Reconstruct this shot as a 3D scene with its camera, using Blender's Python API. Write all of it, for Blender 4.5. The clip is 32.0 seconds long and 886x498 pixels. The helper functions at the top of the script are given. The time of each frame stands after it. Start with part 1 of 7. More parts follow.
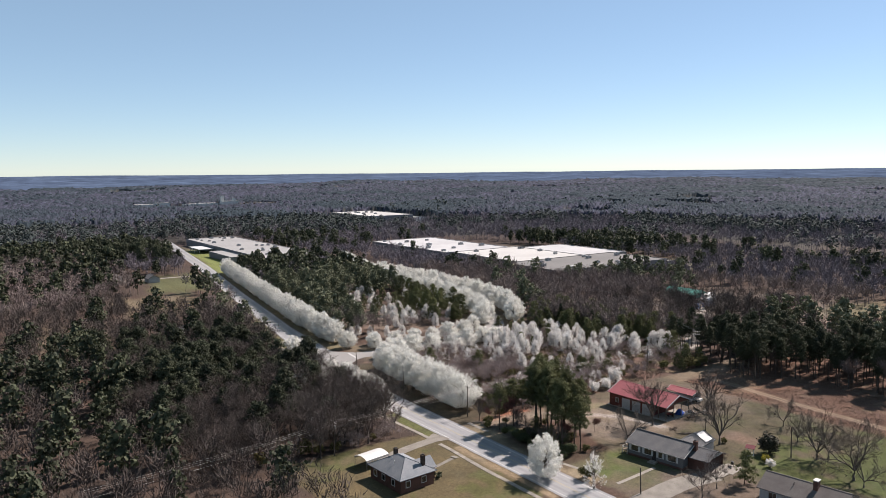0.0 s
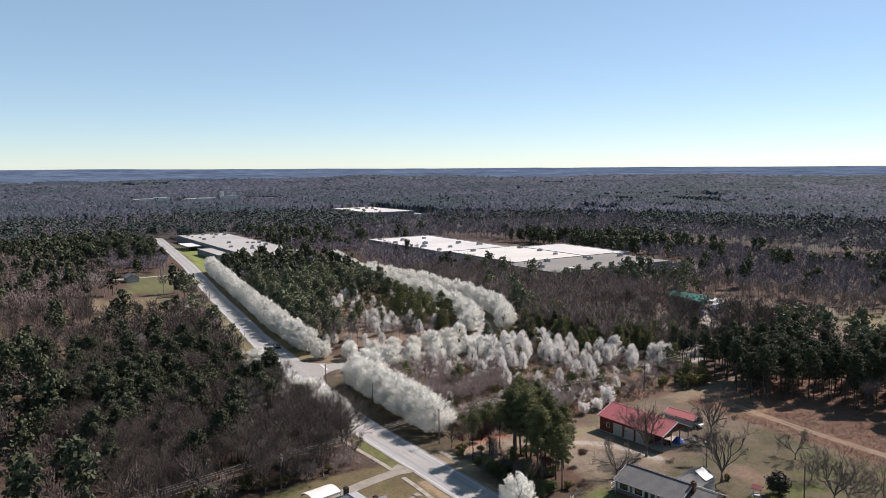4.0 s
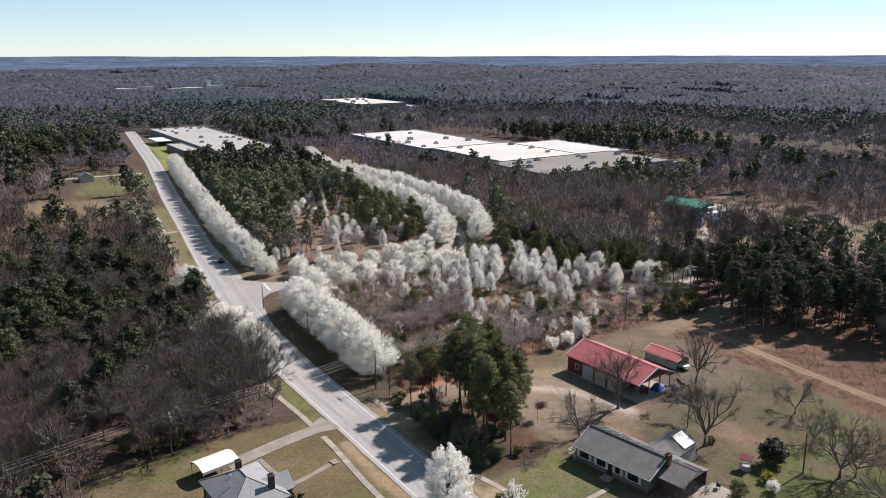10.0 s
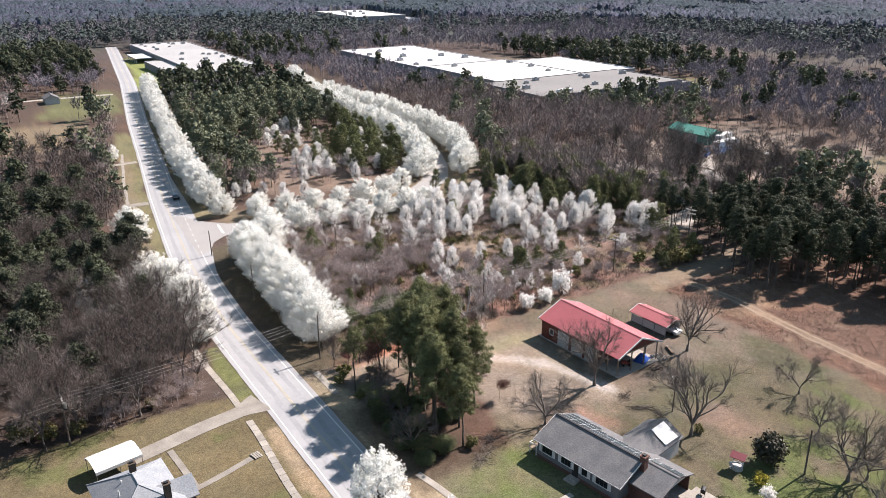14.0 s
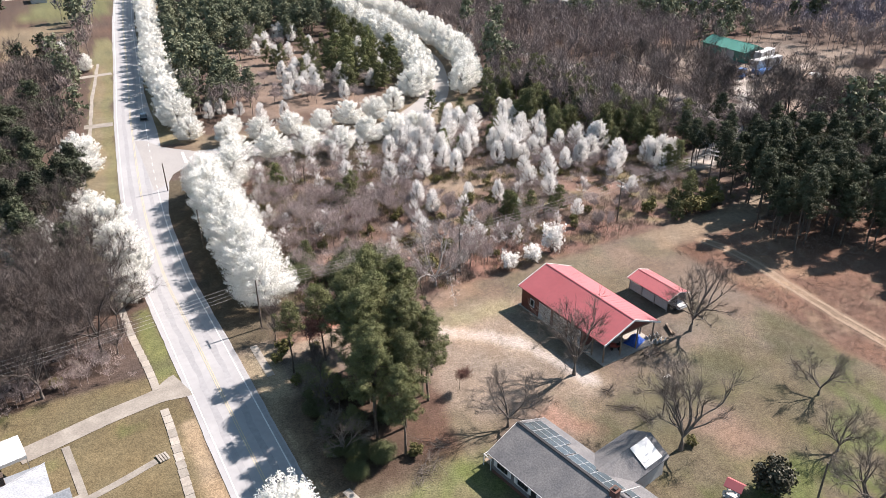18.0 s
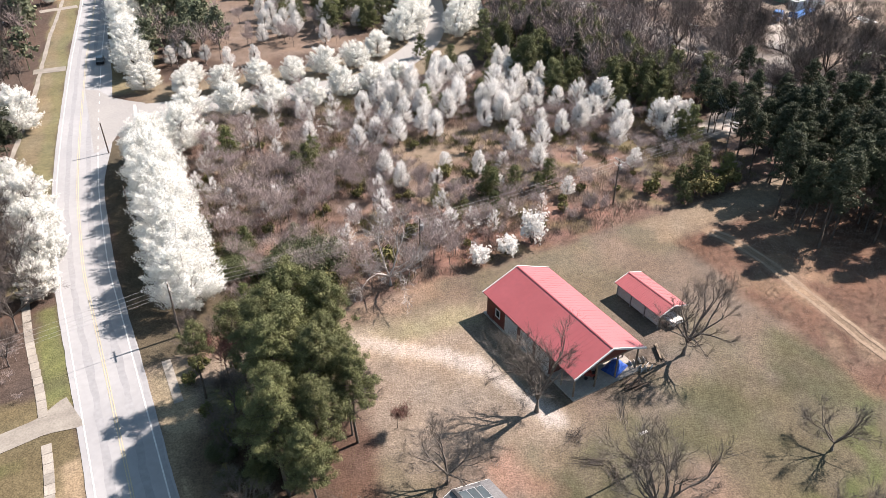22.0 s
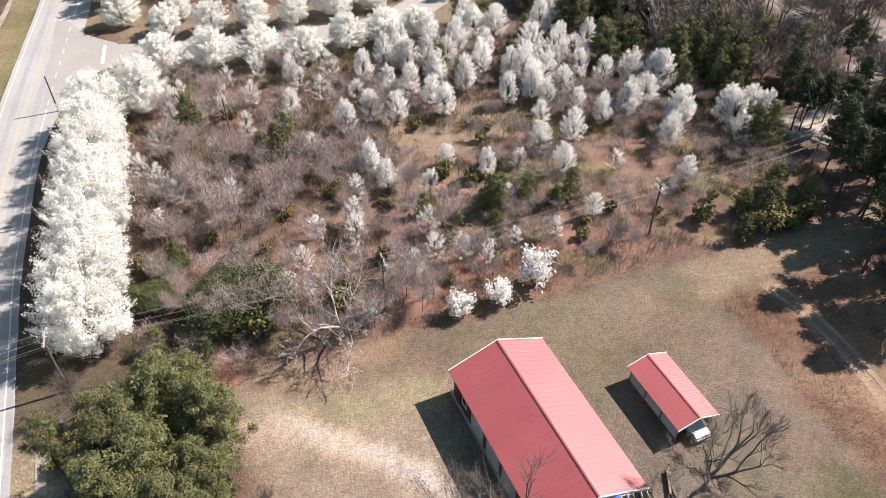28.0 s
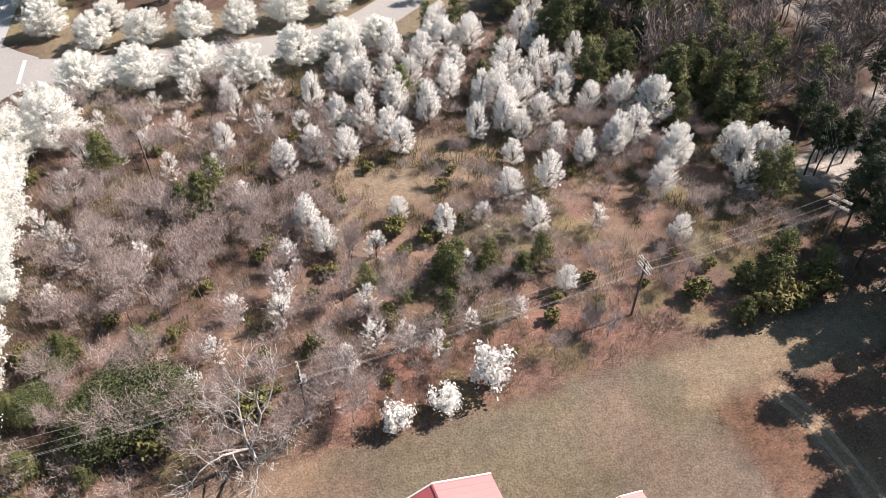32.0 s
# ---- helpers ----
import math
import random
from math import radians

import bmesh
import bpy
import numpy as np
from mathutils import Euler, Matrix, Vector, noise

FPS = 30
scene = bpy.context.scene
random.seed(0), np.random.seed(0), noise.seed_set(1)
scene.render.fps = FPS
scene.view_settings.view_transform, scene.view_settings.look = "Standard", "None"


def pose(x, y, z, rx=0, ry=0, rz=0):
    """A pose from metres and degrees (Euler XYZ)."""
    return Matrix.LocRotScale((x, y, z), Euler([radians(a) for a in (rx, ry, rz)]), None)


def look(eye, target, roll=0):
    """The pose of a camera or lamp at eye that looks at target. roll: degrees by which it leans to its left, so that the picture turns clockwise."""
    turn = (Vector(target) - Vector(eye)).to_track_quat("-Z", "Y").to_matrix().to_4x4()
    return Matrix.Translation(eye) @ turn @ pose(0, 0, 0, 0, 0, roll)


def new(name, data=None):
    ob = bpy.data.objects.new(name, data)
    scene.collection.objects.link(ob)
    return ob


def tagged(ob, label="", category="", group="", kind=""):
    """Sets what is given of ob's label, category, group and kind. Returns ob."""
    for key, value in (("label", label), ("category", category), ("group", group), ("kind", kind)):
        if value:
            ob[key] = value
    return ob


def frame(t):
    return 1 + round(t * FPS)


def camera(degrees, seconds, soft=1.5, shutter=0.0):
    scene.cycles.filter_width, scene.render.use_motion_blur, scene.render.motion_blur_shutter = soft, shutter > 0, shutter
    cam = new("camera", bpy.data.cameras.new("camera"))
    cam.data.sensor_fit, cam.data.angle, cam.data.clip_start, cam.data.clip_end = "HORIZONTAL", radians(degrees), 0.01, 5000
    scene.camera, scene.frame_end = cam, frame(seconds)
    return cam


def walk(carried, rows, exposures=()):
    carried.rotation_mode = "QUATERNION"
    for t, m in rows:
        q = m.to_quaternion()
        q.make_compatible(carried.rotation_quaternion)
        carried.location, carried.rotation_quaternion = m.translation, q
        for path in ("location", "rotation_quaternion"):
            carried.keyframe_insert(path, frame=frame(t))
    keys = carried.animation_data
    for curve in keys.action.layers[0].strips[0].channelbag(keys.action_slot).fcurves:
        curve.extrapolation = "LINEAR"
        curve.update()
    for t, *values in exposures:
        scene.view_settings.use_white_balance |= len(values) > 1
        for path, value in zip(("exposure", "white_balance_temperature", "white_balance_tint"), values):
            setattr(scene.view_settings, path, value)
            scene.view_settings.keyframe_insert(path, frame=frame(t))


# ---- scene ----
cam = camera(60.89, 32.0, 0.8)
PATH = [
    (0.0, pose(-104.76, -235.76, 65.16, 83.90, 0.55, -34.62)),
    (1.0, pose(-99.73, -232.59, 65.18, 83.92, 0.72, -34.45)),
    (2.0, pose(-94.71, -229.39, 65.22, 84.01, 0.52, -34.24)),
    (4.5, pose(-82.30, -221.33, 65.30, 83.20, 0.21, -33.83)),
    (6.0, pose(-74.97, -216.48, 65.32, 81.39, 0.17, -33.67)),
    (8.0, pose(-65.37, -210.03, 65.26, 78.39, 0.10, -33.59)),
    (10.0, pose(-55.67, -203.53, 65.17, 75.34, 0.07, -33.48)),
    (12.0, pose(-45.62, -196.92, 65.17, 72.23, 0.10, -32.89)),
    (13.0, pose(-40.44, -193.55, 65.20, 70.63, 0.05, -32.88)),
    (14.5, pose(-32.55, -188.46, 65.24, 68.18, 0.19, -32.76)),
    (16.5, pose(-21.95, -181.72, 65.34, 64.74, 0.15, -32.77)),
    (17.0, pose(-19.32, -180.04, 65.36, 63.69, 0.13, -31.87)),
    (18.0, pose(-14.07, -176.71, 65.41, 61.48, -0.02, -29.97)),
    (19.0, pose(-8.94, -173.34, 65.41, 59.35, -0.10, -27.69)),
    (20.0, pose(-3.98, -169.94, 65.34, 57.87, -0.16, -27.17)),
    (21.0, pose(0.76, -166.50, 65.22, 57.03, -0.13, -27.34)),
    (22.0, pose(5.26, -163.00, 65.05, 55.74, -0.07, -27.54)),
    (23.0, pose(9.55, -159.41, 64.88, 54.44, -0.07, -27.83)),
    (24.0, pose(13.61, -155.72, 64.75, 53.12, -0.04, -26.79)),
    (24.5, pose(15.57, -153.84, 64.70, 52.48, -0.00, -25.92)),
    (26.5, pose(23.26, -146.18, 64.64, 49.93, -0.24, -22.57)),
    (28.0, pose(28.79, -140.24, 64.54, 48.08, -0.36, -20.66)),
    (29.0, pose(32.39, -136.18, 64.43, 46.88, -0.35, -19.63)),
    (30.0, pose(35.90, -132.03, 64.28, 45.66, -0.34, -19.35)),
    (31.0, pose(39.33, -127.77, 64.09, 45.22, -0.29, -19.63)),
    (32.0, pose(42.70, -123.46, 63.90, 45.24, -0.17, -19.95)),
]
EXPOSURES = [(0, 0.94, 6850, 18), (9, 0.98, 6850, 18), (12, 1.34, 6750, 18), (14, 1.60, 6700, 18), (19, 1.72, 6800, 18), (24, 1.65, 6950, 18), (32, 1.53, 7050, 18)]
walk(cam, PATH, EXPOSURES)

# ---- world and sun ----
SUN_EL = radians(44)
SUN_TO = Vector((math.cos(SUN_EL), 0.035, math.sin(SUN_EL)))   # towards the sun, which stands over +x
world = bpy.data.worlds.new("world")
scene.world = world
world.use_nodes = True
wn = world.node_tree.nodes
sky = wn.new("ShaderNodeTexSky")
sky.sky_type = "NISHITA"
sky.sun_disc = False
sky.sun_elevation = SUN_EL
sky.sun_rotation = radians(90)
sky.air_density, sky.dust_density, sky.ozone_density = 0.72, 0.0, 4.4
wn["Background"].inputs[1].default_value = 0.07
veil = wn.new("ShaderNodeMix")   # the pale haze of a dry spring noon
veil.data_type = "RGBA"
veil.inputs[0].default_value = 0.3
veil.inputs[7].default_value = (3.4, 5.4, 5.7, 1)
world.node_tree.links.new(sky.outputs[0], veil.inputs[6])
world.node_tree.links.new(veil.outputs[2], wn["Background"].inputs[0])
sun = new("sun", bpy.data.lights.new("sun", "SUN"))
sun.data.energy, sun.data.angle, sun.data.color = 5.0, radians(0.53), (1.0, 0.95, 0.88)
sun.matrix_world = look((0, 0, 200), Vector((0, 0, 200)) - SUN_TO)


# ---- materials ----
def material(name, base, second=None, rough=0.9, metal=0.0, scale=1.0, fine=8.0, bump=0.0, per_object=0.0, per_island=0.0, trans=0.0, contrast=0.25, spec=0.3):
    """Two tints mixed by broad noise, broken by fine noise, with relief."""
    m = bpy.data.materials.new(name)
    m.use_nodes = True
    n, l = m.node_tree.nodes, m.node_tree.links
    b = n["Principled BSDF"]
    b.inputs["Roughness"].default_value = rough
    b.inputs["Metallic"].default_value = metal
    b.inputs["Specular IOR Level"].default_value = spec
    co = n.new("ShaderNodeTexCoord")
    geo = n.new("ShaderNodeNewGeometry")
    big = n.new("ShaderNodeTexNoise")
    big.inputs["Scale"].default_value = scale
    big.inputs["Detail"].default_value = 4
    l.new(geo.outputs["Position"], big.inputs["Vector"])
    ramp = n.new("ShaderNodeMapRange")
    ramp.inputs[1].default_value, ramp.inputs[2].default_value = 0.35, 0.65
    l.new(big.outputs["Fac"], ramp.inputs[0])
    mix = n.new("ShaderNodeMix")
    mix.data_type = "RGBA"
    mix.inputs[6].default_value = (*base, 1)
    mix.inputs[7].default_value = (*(second or [c * 0.8 for c in base]), 1)
    l.new(ramp.outputs[0], mix.inputs[0])
    small = n.new("ShaderNodeTexNoise")
    small.inputs["Scale"].default_value = fine
    small.inputs["Detail"].default_value = 5
    l.new(geo.outputs["Position"], small.inputs["Vector"])
    value = n.new("ShaderNodeMapRange")
    value.inputs[1].default_value, value.inputs[2].default_value = 0.3, 0.7
    value.inputs[3].default_value, value.inputs[4].default_value = 1 - contrast, 1 + contrast
    l.new(small.outputs["Fac"], value.inputs[0])
    fac = value.outputs[0]
    for amount, socket in ((per_object, "object"), (per_island, "island")):
        if amount:
            if socket == "object":
                r = n.new("ShaderNodeObjectInfo").outputs["Random"]
            else:
                r = geo.outputs["Random Per Island"]
            v = n.new("ShaderNodeMapRange")
            v.inputs[3].default_value, v.inputs[4].default_value = 1 - amount, 1 + amount
            l.new(r, v.inputs[0])
            mul = n.new("ShaderNodeMath")
            mul.operation = "MULTIPLY"
            l.new(fac, mul.inputs[0])
            l.new(v.outputs[0], mul.inputs[1])
            fac = mul.outputs[0]
    scaled = n.new("ShaderNodeVectorMath")
    scaled.operation = "SCALE"
    l.new(mix.outputs[2], scaled.inputs[0])
    l.new(fac, scaled.inputs["Scale"])
    l.new(scaled.outputs[0], b.inputs["Base Color"])
    if bump:
        bp = n.new("ShaderNodeBump")
        bp.inputs["Strength"].default_value = min(1.0, bump)
        bp.inputs["Distance"].default_value = 0.1
        l.new(small.outputs["Fac"], bp.inputs["Height"])
        l.new(bp.outputs[0], b.inputs["Normal"])
    if trans:
        t = n.new("ShaderNodeBsdfTranslucent")
        l.new(scaled.outputs[0], t.inputs[0])
        s = n.new("ShaderNodeMixShader")
        s.inputs[0].default_value = trans
        l.new(b.outputs[0], s.inputs[1])
        l.new(t.outputs[0], s.inputs[2])
        l.new(s.outputs[0], n["Material Output"].inputs[0])
    return m


M = {}
M["blossom"] = material("blossom", (0.73, 0.725, 0.69), (0.63, 0.625, 0.59), rough=0.9, scale=0.5, fine=6, contrast=0.1, per_object=0.06, per_island=0.15, trans=0.47)
M["blossom_small"] = material("blossom_small", (0.72, 0.705, 0.685), (0.63, 0.615, 0.595), rough=0.9, scale=0.5, fine=6, contrast=0.1, per_object=0.08, per_island=0.15, trans=0.46)
M["pine"] = material("pine", (0.078, 0.086, 0.035), (0.106, 0.110, 0.046), rough=0.75, scale=0.3, fine=3, contrast=0.3, per_object=0.15, per_island=0.3, trans=0.2)
M["pine_dark"] = material("pine_dark", (0.033, 0.040, 0.022), (0.046, 0.054, 0.029), rough=0.8, scale=0.12, fine=1.5, contrast=0.3, per_object=0.25, per_island=0.3, trans=0.15)
M["pine_mid"] = material("pine_mid", (0.084, 0.096, 0.058), (0.113, 0.121, 0.073), rough=0.8, scale=0.08, fine=0.8, contrast=0.3, per_island=0.3, trans=0.15)
M["cedar"] = material("cedar", (0.067, 0.079, 0.027), (0.096, 0.100, 0.035), rough=0.8, scale=0.4, fine=3, contrast=0.3, per_object=0.3, per_island=0.3, trans=0.1)
M["bush"] = material("bush", (0.048, 0.057, 0.024), (0.071, 0.081, 0.034), rough=0.7, scale=0.5, fine=3, contrast=0.3, per_object=0.15, per_island=0.35, trans=0.12)
M["bark"] = material("bark", (0.058, 0.044, 0.034), (0.088, 0.071, 0.058), rough=0.95, scale=1.5, fine=12, contrast=0.35, bump=0.6, per_object=0.15)
M["holly"] = material("holly", (0.027, 0.027, 0.015), (0.038, 0.035, 0.022), rough=0.6, scale=0.6, fine=3, contrast=0.3, per_island=0.3)
M["bark_yard"] = material("bark_yard", (0.088, 0.073, 0.063), (0.117, 0.100, 0.086), rough=0.95, scale=1.0, fine=10, contrast=0.25, per_island=0.15)
M["bark_grey"] = material("bark_grey", (0.071, 0.058, 0.052), (0.100, 0.086, 0.077), rough=0.95, scale=1.0, fine=10, contrast=0.3, bump=0.6, per_object=0.15)
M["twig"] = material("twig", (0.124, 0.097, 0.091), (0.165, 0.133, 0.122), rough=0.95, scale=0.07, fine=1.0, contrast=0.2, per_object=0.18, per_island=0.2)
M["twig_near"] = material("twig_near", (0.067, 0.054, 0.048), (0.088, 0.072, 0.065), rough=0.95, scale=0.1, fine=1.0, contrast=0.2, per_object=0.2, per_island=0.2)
M["thicket"] = material("thicket", (0.234, 0.186, 0.175), (0.280, 0.231, 0.218), rough=0.95, scale=0.12, fine=1.0, contrast=0.2, per_island=0.25)
M["bark_pale"] = material("bark_pale", (0.292, 0.269, 0.251), (0.246, 0.222, 0.207), rough=0.95, scale=1.0, fine=9, contrast=0.2, per_island=0.2)
# far twigs and far pines: air haze mixed into the colour as blue
M["twig_far_haze"] = material("twig_far_haze", (0.115, 0.103, 0.120), (0.144, 0.128, 0.144), rough=1.0, scale=0.02, fine=0.3, contrast=0.25, per_island=0.22)
M["pine_far_haze"] = material("pine_far_haze", (0.038, 0.049, 0.047), (0.049, 0.060, 0.055), rough=1.0, scale=0.02, fine=0.3, contrast=0.25, per_island=0.25)
M["scrub"] = material("scrub", (0.153, 0.111, 0.093), (0.198, 0.157, 0.125), rough=1.0, scale=0.08, fine=1.5, contrast=0.3, per_island=0.25)
M["scrub_green"] = material("scrub_green", (0.082, 0.082, 0.029), (0.117, 0.100, 0.041), rough=1.0, scale=0.2, fine=2, contrast=0.3, per_object=0.2, per_island=0.3, trans=0.1)
M["redbud"] = material("redbud", (0.140, 0.052, 0.050), (0.117, 0.065, 0.052), rough=1.0, scale=0.2, fine=2, per_island=0.25)
M["forsythia"] = material("forsythia", (0.263, 0.222, 0.029), (0.175, 0.163, 0.035), rough=1.0, per_island=0.25, trans=0.2)
M["asphalt"] = material("asphalt", (0.196, 0.196, 0.203), (0.225, 0.225, 0.231), rough=0.9, scale=0.08, fine=1.2, contrast=0.05)
M["asphalt_worn"] = material("asphalt_worn", (0.176, 0.177, 0.185), (0.19, 0.191, 0.199), rough=0.9, scale=0.15, fine=1.6, contrast=0.1)
M["asphalt_side"] = material("asphalt_side", (0.181, 0.174, 0.171), (0.199, 0.192, 0.186), rough=0.9, scale=0.15, fine=2.5, contrast=0.1, bump=0.1)
M["line_white"] = material("line_white", (0.439, 0.439, 0.427), (0.351, 0.351, 0.345), rough=0.7, scale=0.6, fine=6, contrast=0.15)
M["line_yellow"] = material("line_yellow", (0.316, 0.269, 0.175), (0.280, 0.251, 0.187), rough=0.7, scale=0.6, fine=6, contrast=0.15)
M["concrete"] = material("concrete", (0.217, 0.199, 0.175), (0.163, 0.146, 0.129), rough=0.9, scale=0.4, fine=4, contrast=0.15, bump=0.1, per_object=0.2)
M["rut"] = material("rut", (0.186, 0.139, 0.102), (0.149, 0.105, 0.077), rough=1.0, scale=0.4, fine=3, contrast=0.25, bump=0.3)
M["shingle"] = material("shingle", (0.082, 0.082, 0.087), (0.107, 0.105, 0.107), rough=0.95, scale=0.5, fine=5, contrast=0.22, bump=0.3, per_object=0.12)
M["shingle_blue"] = material("shingle_blue", (0.134, 0.146, 0.161), (0.167, 0.175, 0.187), rough=0.95, scale=0.5, fine=5, contrast=0.2, bump=0.3, per_object=0.1)
M["shingle_brown"] = material("shingle_brown", (0.088, 0.076, 0.073), (0.111, 0.100, 0.094), rough=0.95, scale=0.5, fine=5, contrast=0.2, bump=0.3)
M["red_metal"] = material("red_metal", (0.234, 0.041, 0.046), (0.257, 0.050, 0.056), rough=0.55, metal=0.0, scale=0.2, fine=1.5, contrast=0.06, spec=0.6, per_object=0.03)
M["green_metal"] = material("green_metal", (0.035, 0.152, 0.117), (0.046, 0.175, 0.140), rough=0.45, scale=0.2, fine=1.5, contrast=0.08, spec=0.5)
M["white_metal"] = material("white_metal", (0.468, 0.468, 0.462), (0.421, 0.421, 0.415), rough=0.5, scale=0.3, fine=3, contrast=0.07, spec=0.4)
M["white_trim"] = material("white_trim", (0.480, 0.474, 0.462), (0.433, 0.427, 0.415), rough=0.6, scale=0.5, fine=4, contrast=0.06)
M["siding_white"] = material("siding_white", (0.351, 0.345, 0.334), (0.310, 0.304, 0.292), rough=0.7, scale=0.3, fine=4, contrast=0.1, per_object=0.05)
M["siding_grey"] = material("siding_grey", (0.114, 0.112, 0.114), (0.097, 0.095, 0.097), rough=0.7, scale=0.3, fine=4, contrast=0.1)
M["brick"] = material("brick", (0.076, 0.037, 0.028), (0.100, 0.050, 0.039), rough=0.9, scale=0.8, fine=7, contrast=0.25, bump=0.3)
M["barn_wall"] = material("barn_wall", (0.117, 0.029, 0.021), (0.094, 0.027, 0.021), rough=0.6, scale=0.3, fine=3, contrast=0.12)
M["dark"] = material("dark", (0.012, 0.012, 0.013), (0.017, 0.017, 0.019), rough=0.5, fine=4)
M["glass"] = material("glass", (0.015, 0.017, 0.021), (0.012, 0.013, 0.015), rough=0.08, spec=0.8, contrast=0.05)
M["solar"] = material("solar", (0.035, 0.046, 0.052), (0.044, 0.056, 0.061), rough=0.22, spec=0.7, contrast=0.05, per_object=0.15)
M["pole"] = material("pole", (0.071, 0.056, 0.044), (0.100, 0.082, 0.071), rough=0.95, scale=1, fine=10, contrast=0.3, bump=0.3)
M["crossarm"] = material("crossarm", (0.246, 0.228, 0.211), (0.199, 0.181, 0.163), rough=0.8, fine=8, contrast=0.2)
M["galvanised"] = material("galvanised", (0.292, 0.298, 0.304), (0.257, 0.263, 0.269), rough=0.4, metal=0.6, fine=6, contrast=0.1)
M["wire"] = material("wire", (0.322, 0.316, 0.310), (0.280, 0.275, 0.269), rough=0.5, metal=0.5, fine=1, contrast=0.05)
M["roof_white"] = material("roof_white", (0.372, 0.362, 0.352), (0.322, 0.312, 0.302), rough=0.8, scale=0.03, fine=0.4, contrast=0.05)
M["roof_cream"] = material("roof_cream", (0.37, 0.365, 0.37), (0.31, 0.305, 0.31), rough=0.85, scale=0.03, fine=0.4, contrast=0.07)
M["roof_pale"] = material("roof_pale", (0.217, 0.213, 0.213), (0.251, 0.246, 0.243), rough=0.85, scale=0.03, fine=0.4, contrast=0.09)
M["roof_grey"] = material("roof_grey", (0.114, 0.109, 0.108), (0.132, 0.127, 0.123), rough=0.9, scale=0.04, fine=0.5, contrast=0.08)
M["factory_wall"] = material("factory_wall", (0.175, 0.175, 0.181), (0.152, 0.155, 0.163), rough=0.8, scale=0.06, fine=0.6, contrast=0.1)
M["blue_tarp"] = material("blue_tarp", (0.017, 0.058, 0.246), (0.023, 0.076, 0.292), rough=0.5, fine=4, contrast=0.15, bump=0.4)
M["tarp_white"] = material("tarp_white", (0.421, 0.409, 0.397), (0.351, 0.334, 0.316), rough=0.7, fine=2, contrast=0.15, bump=0.4)
M["truck_blue"] = material("truck_blue", (0.017, 0.076, 0.211), (0.023, 0.094, 0.246), rough=0.35, spec=0.5, fine=4, contrast=0.1)
M["ballast"] = material("ballast", (0.140, 0.129, 0.123), (0.175, 0.161, 0.152), rough=1.0, scale=0.3, fine=4, contrast=0.25, bump=0.3)
M["rail"] = material("rail", (0.058, 0.044, 0.037), (0.082, 0.065, 0.056), rough=0.7, metal=0.3, fine=6, contrast=0.2)
M["wood"] = material("wood", (0.140, 0.105, 0.076), (0.175, 0.140, 0.105), rough=0.85, fine=8, contrast=0.25, per_object=0.15)
M["log"] = material("log", (0.044, 0.032, 0.025), (0.071, 0.052, 0.041), rough=0.95, fine=8, contrast=0.3, per_object=0.2)
M["car_black"] = material("car_black", (0.010, 0.010, 0.012), (0.012, 0.012, 0.014), rough=0.2, spec=0.6, contrast=0.03)
M["rubber"] = material("rubber", (0.012, 0.012, 0.012), (0.017, 0.017, 0.017), rough=0.9, fine=5)
M["machine_red"] = material("machine_red", (0.234, 0.041, 0.029), (0.199, 0.046, 0.035), rough=0.5, fine=5, contrast=0.1)


_coat = M["red_metal"].node_tree.nodes["Principled BSDF"]
_coat.inputs["Coat Weight"].default_value, _coat.inputs["Coat Roughness"].default_value, _coat.inputs["Coat IOR"].default_value = 0.35, 0.45, 1.6


# ---- mesh tools ----
def mesh_arrays(name, V, F):
    me = bpy.data.meshes.new(name)
    V, F = np.asarray(V, np.float32), np.asarray(F, np.int32)
    me.vertices.add(len(V))
    me.vertices.foreach_set("co", V.ravel())
    m, k = F.shape
    me.loops.add(m * k)
    me.loops.foreach_set("vertex_index", F.ravel())
    me.polygons.add(m)
    me.polygons.foreach_set("loop_start", np.arange(0, m * k, k, dtype=np.int32))
    me.update(calc_edges=True)
    return me


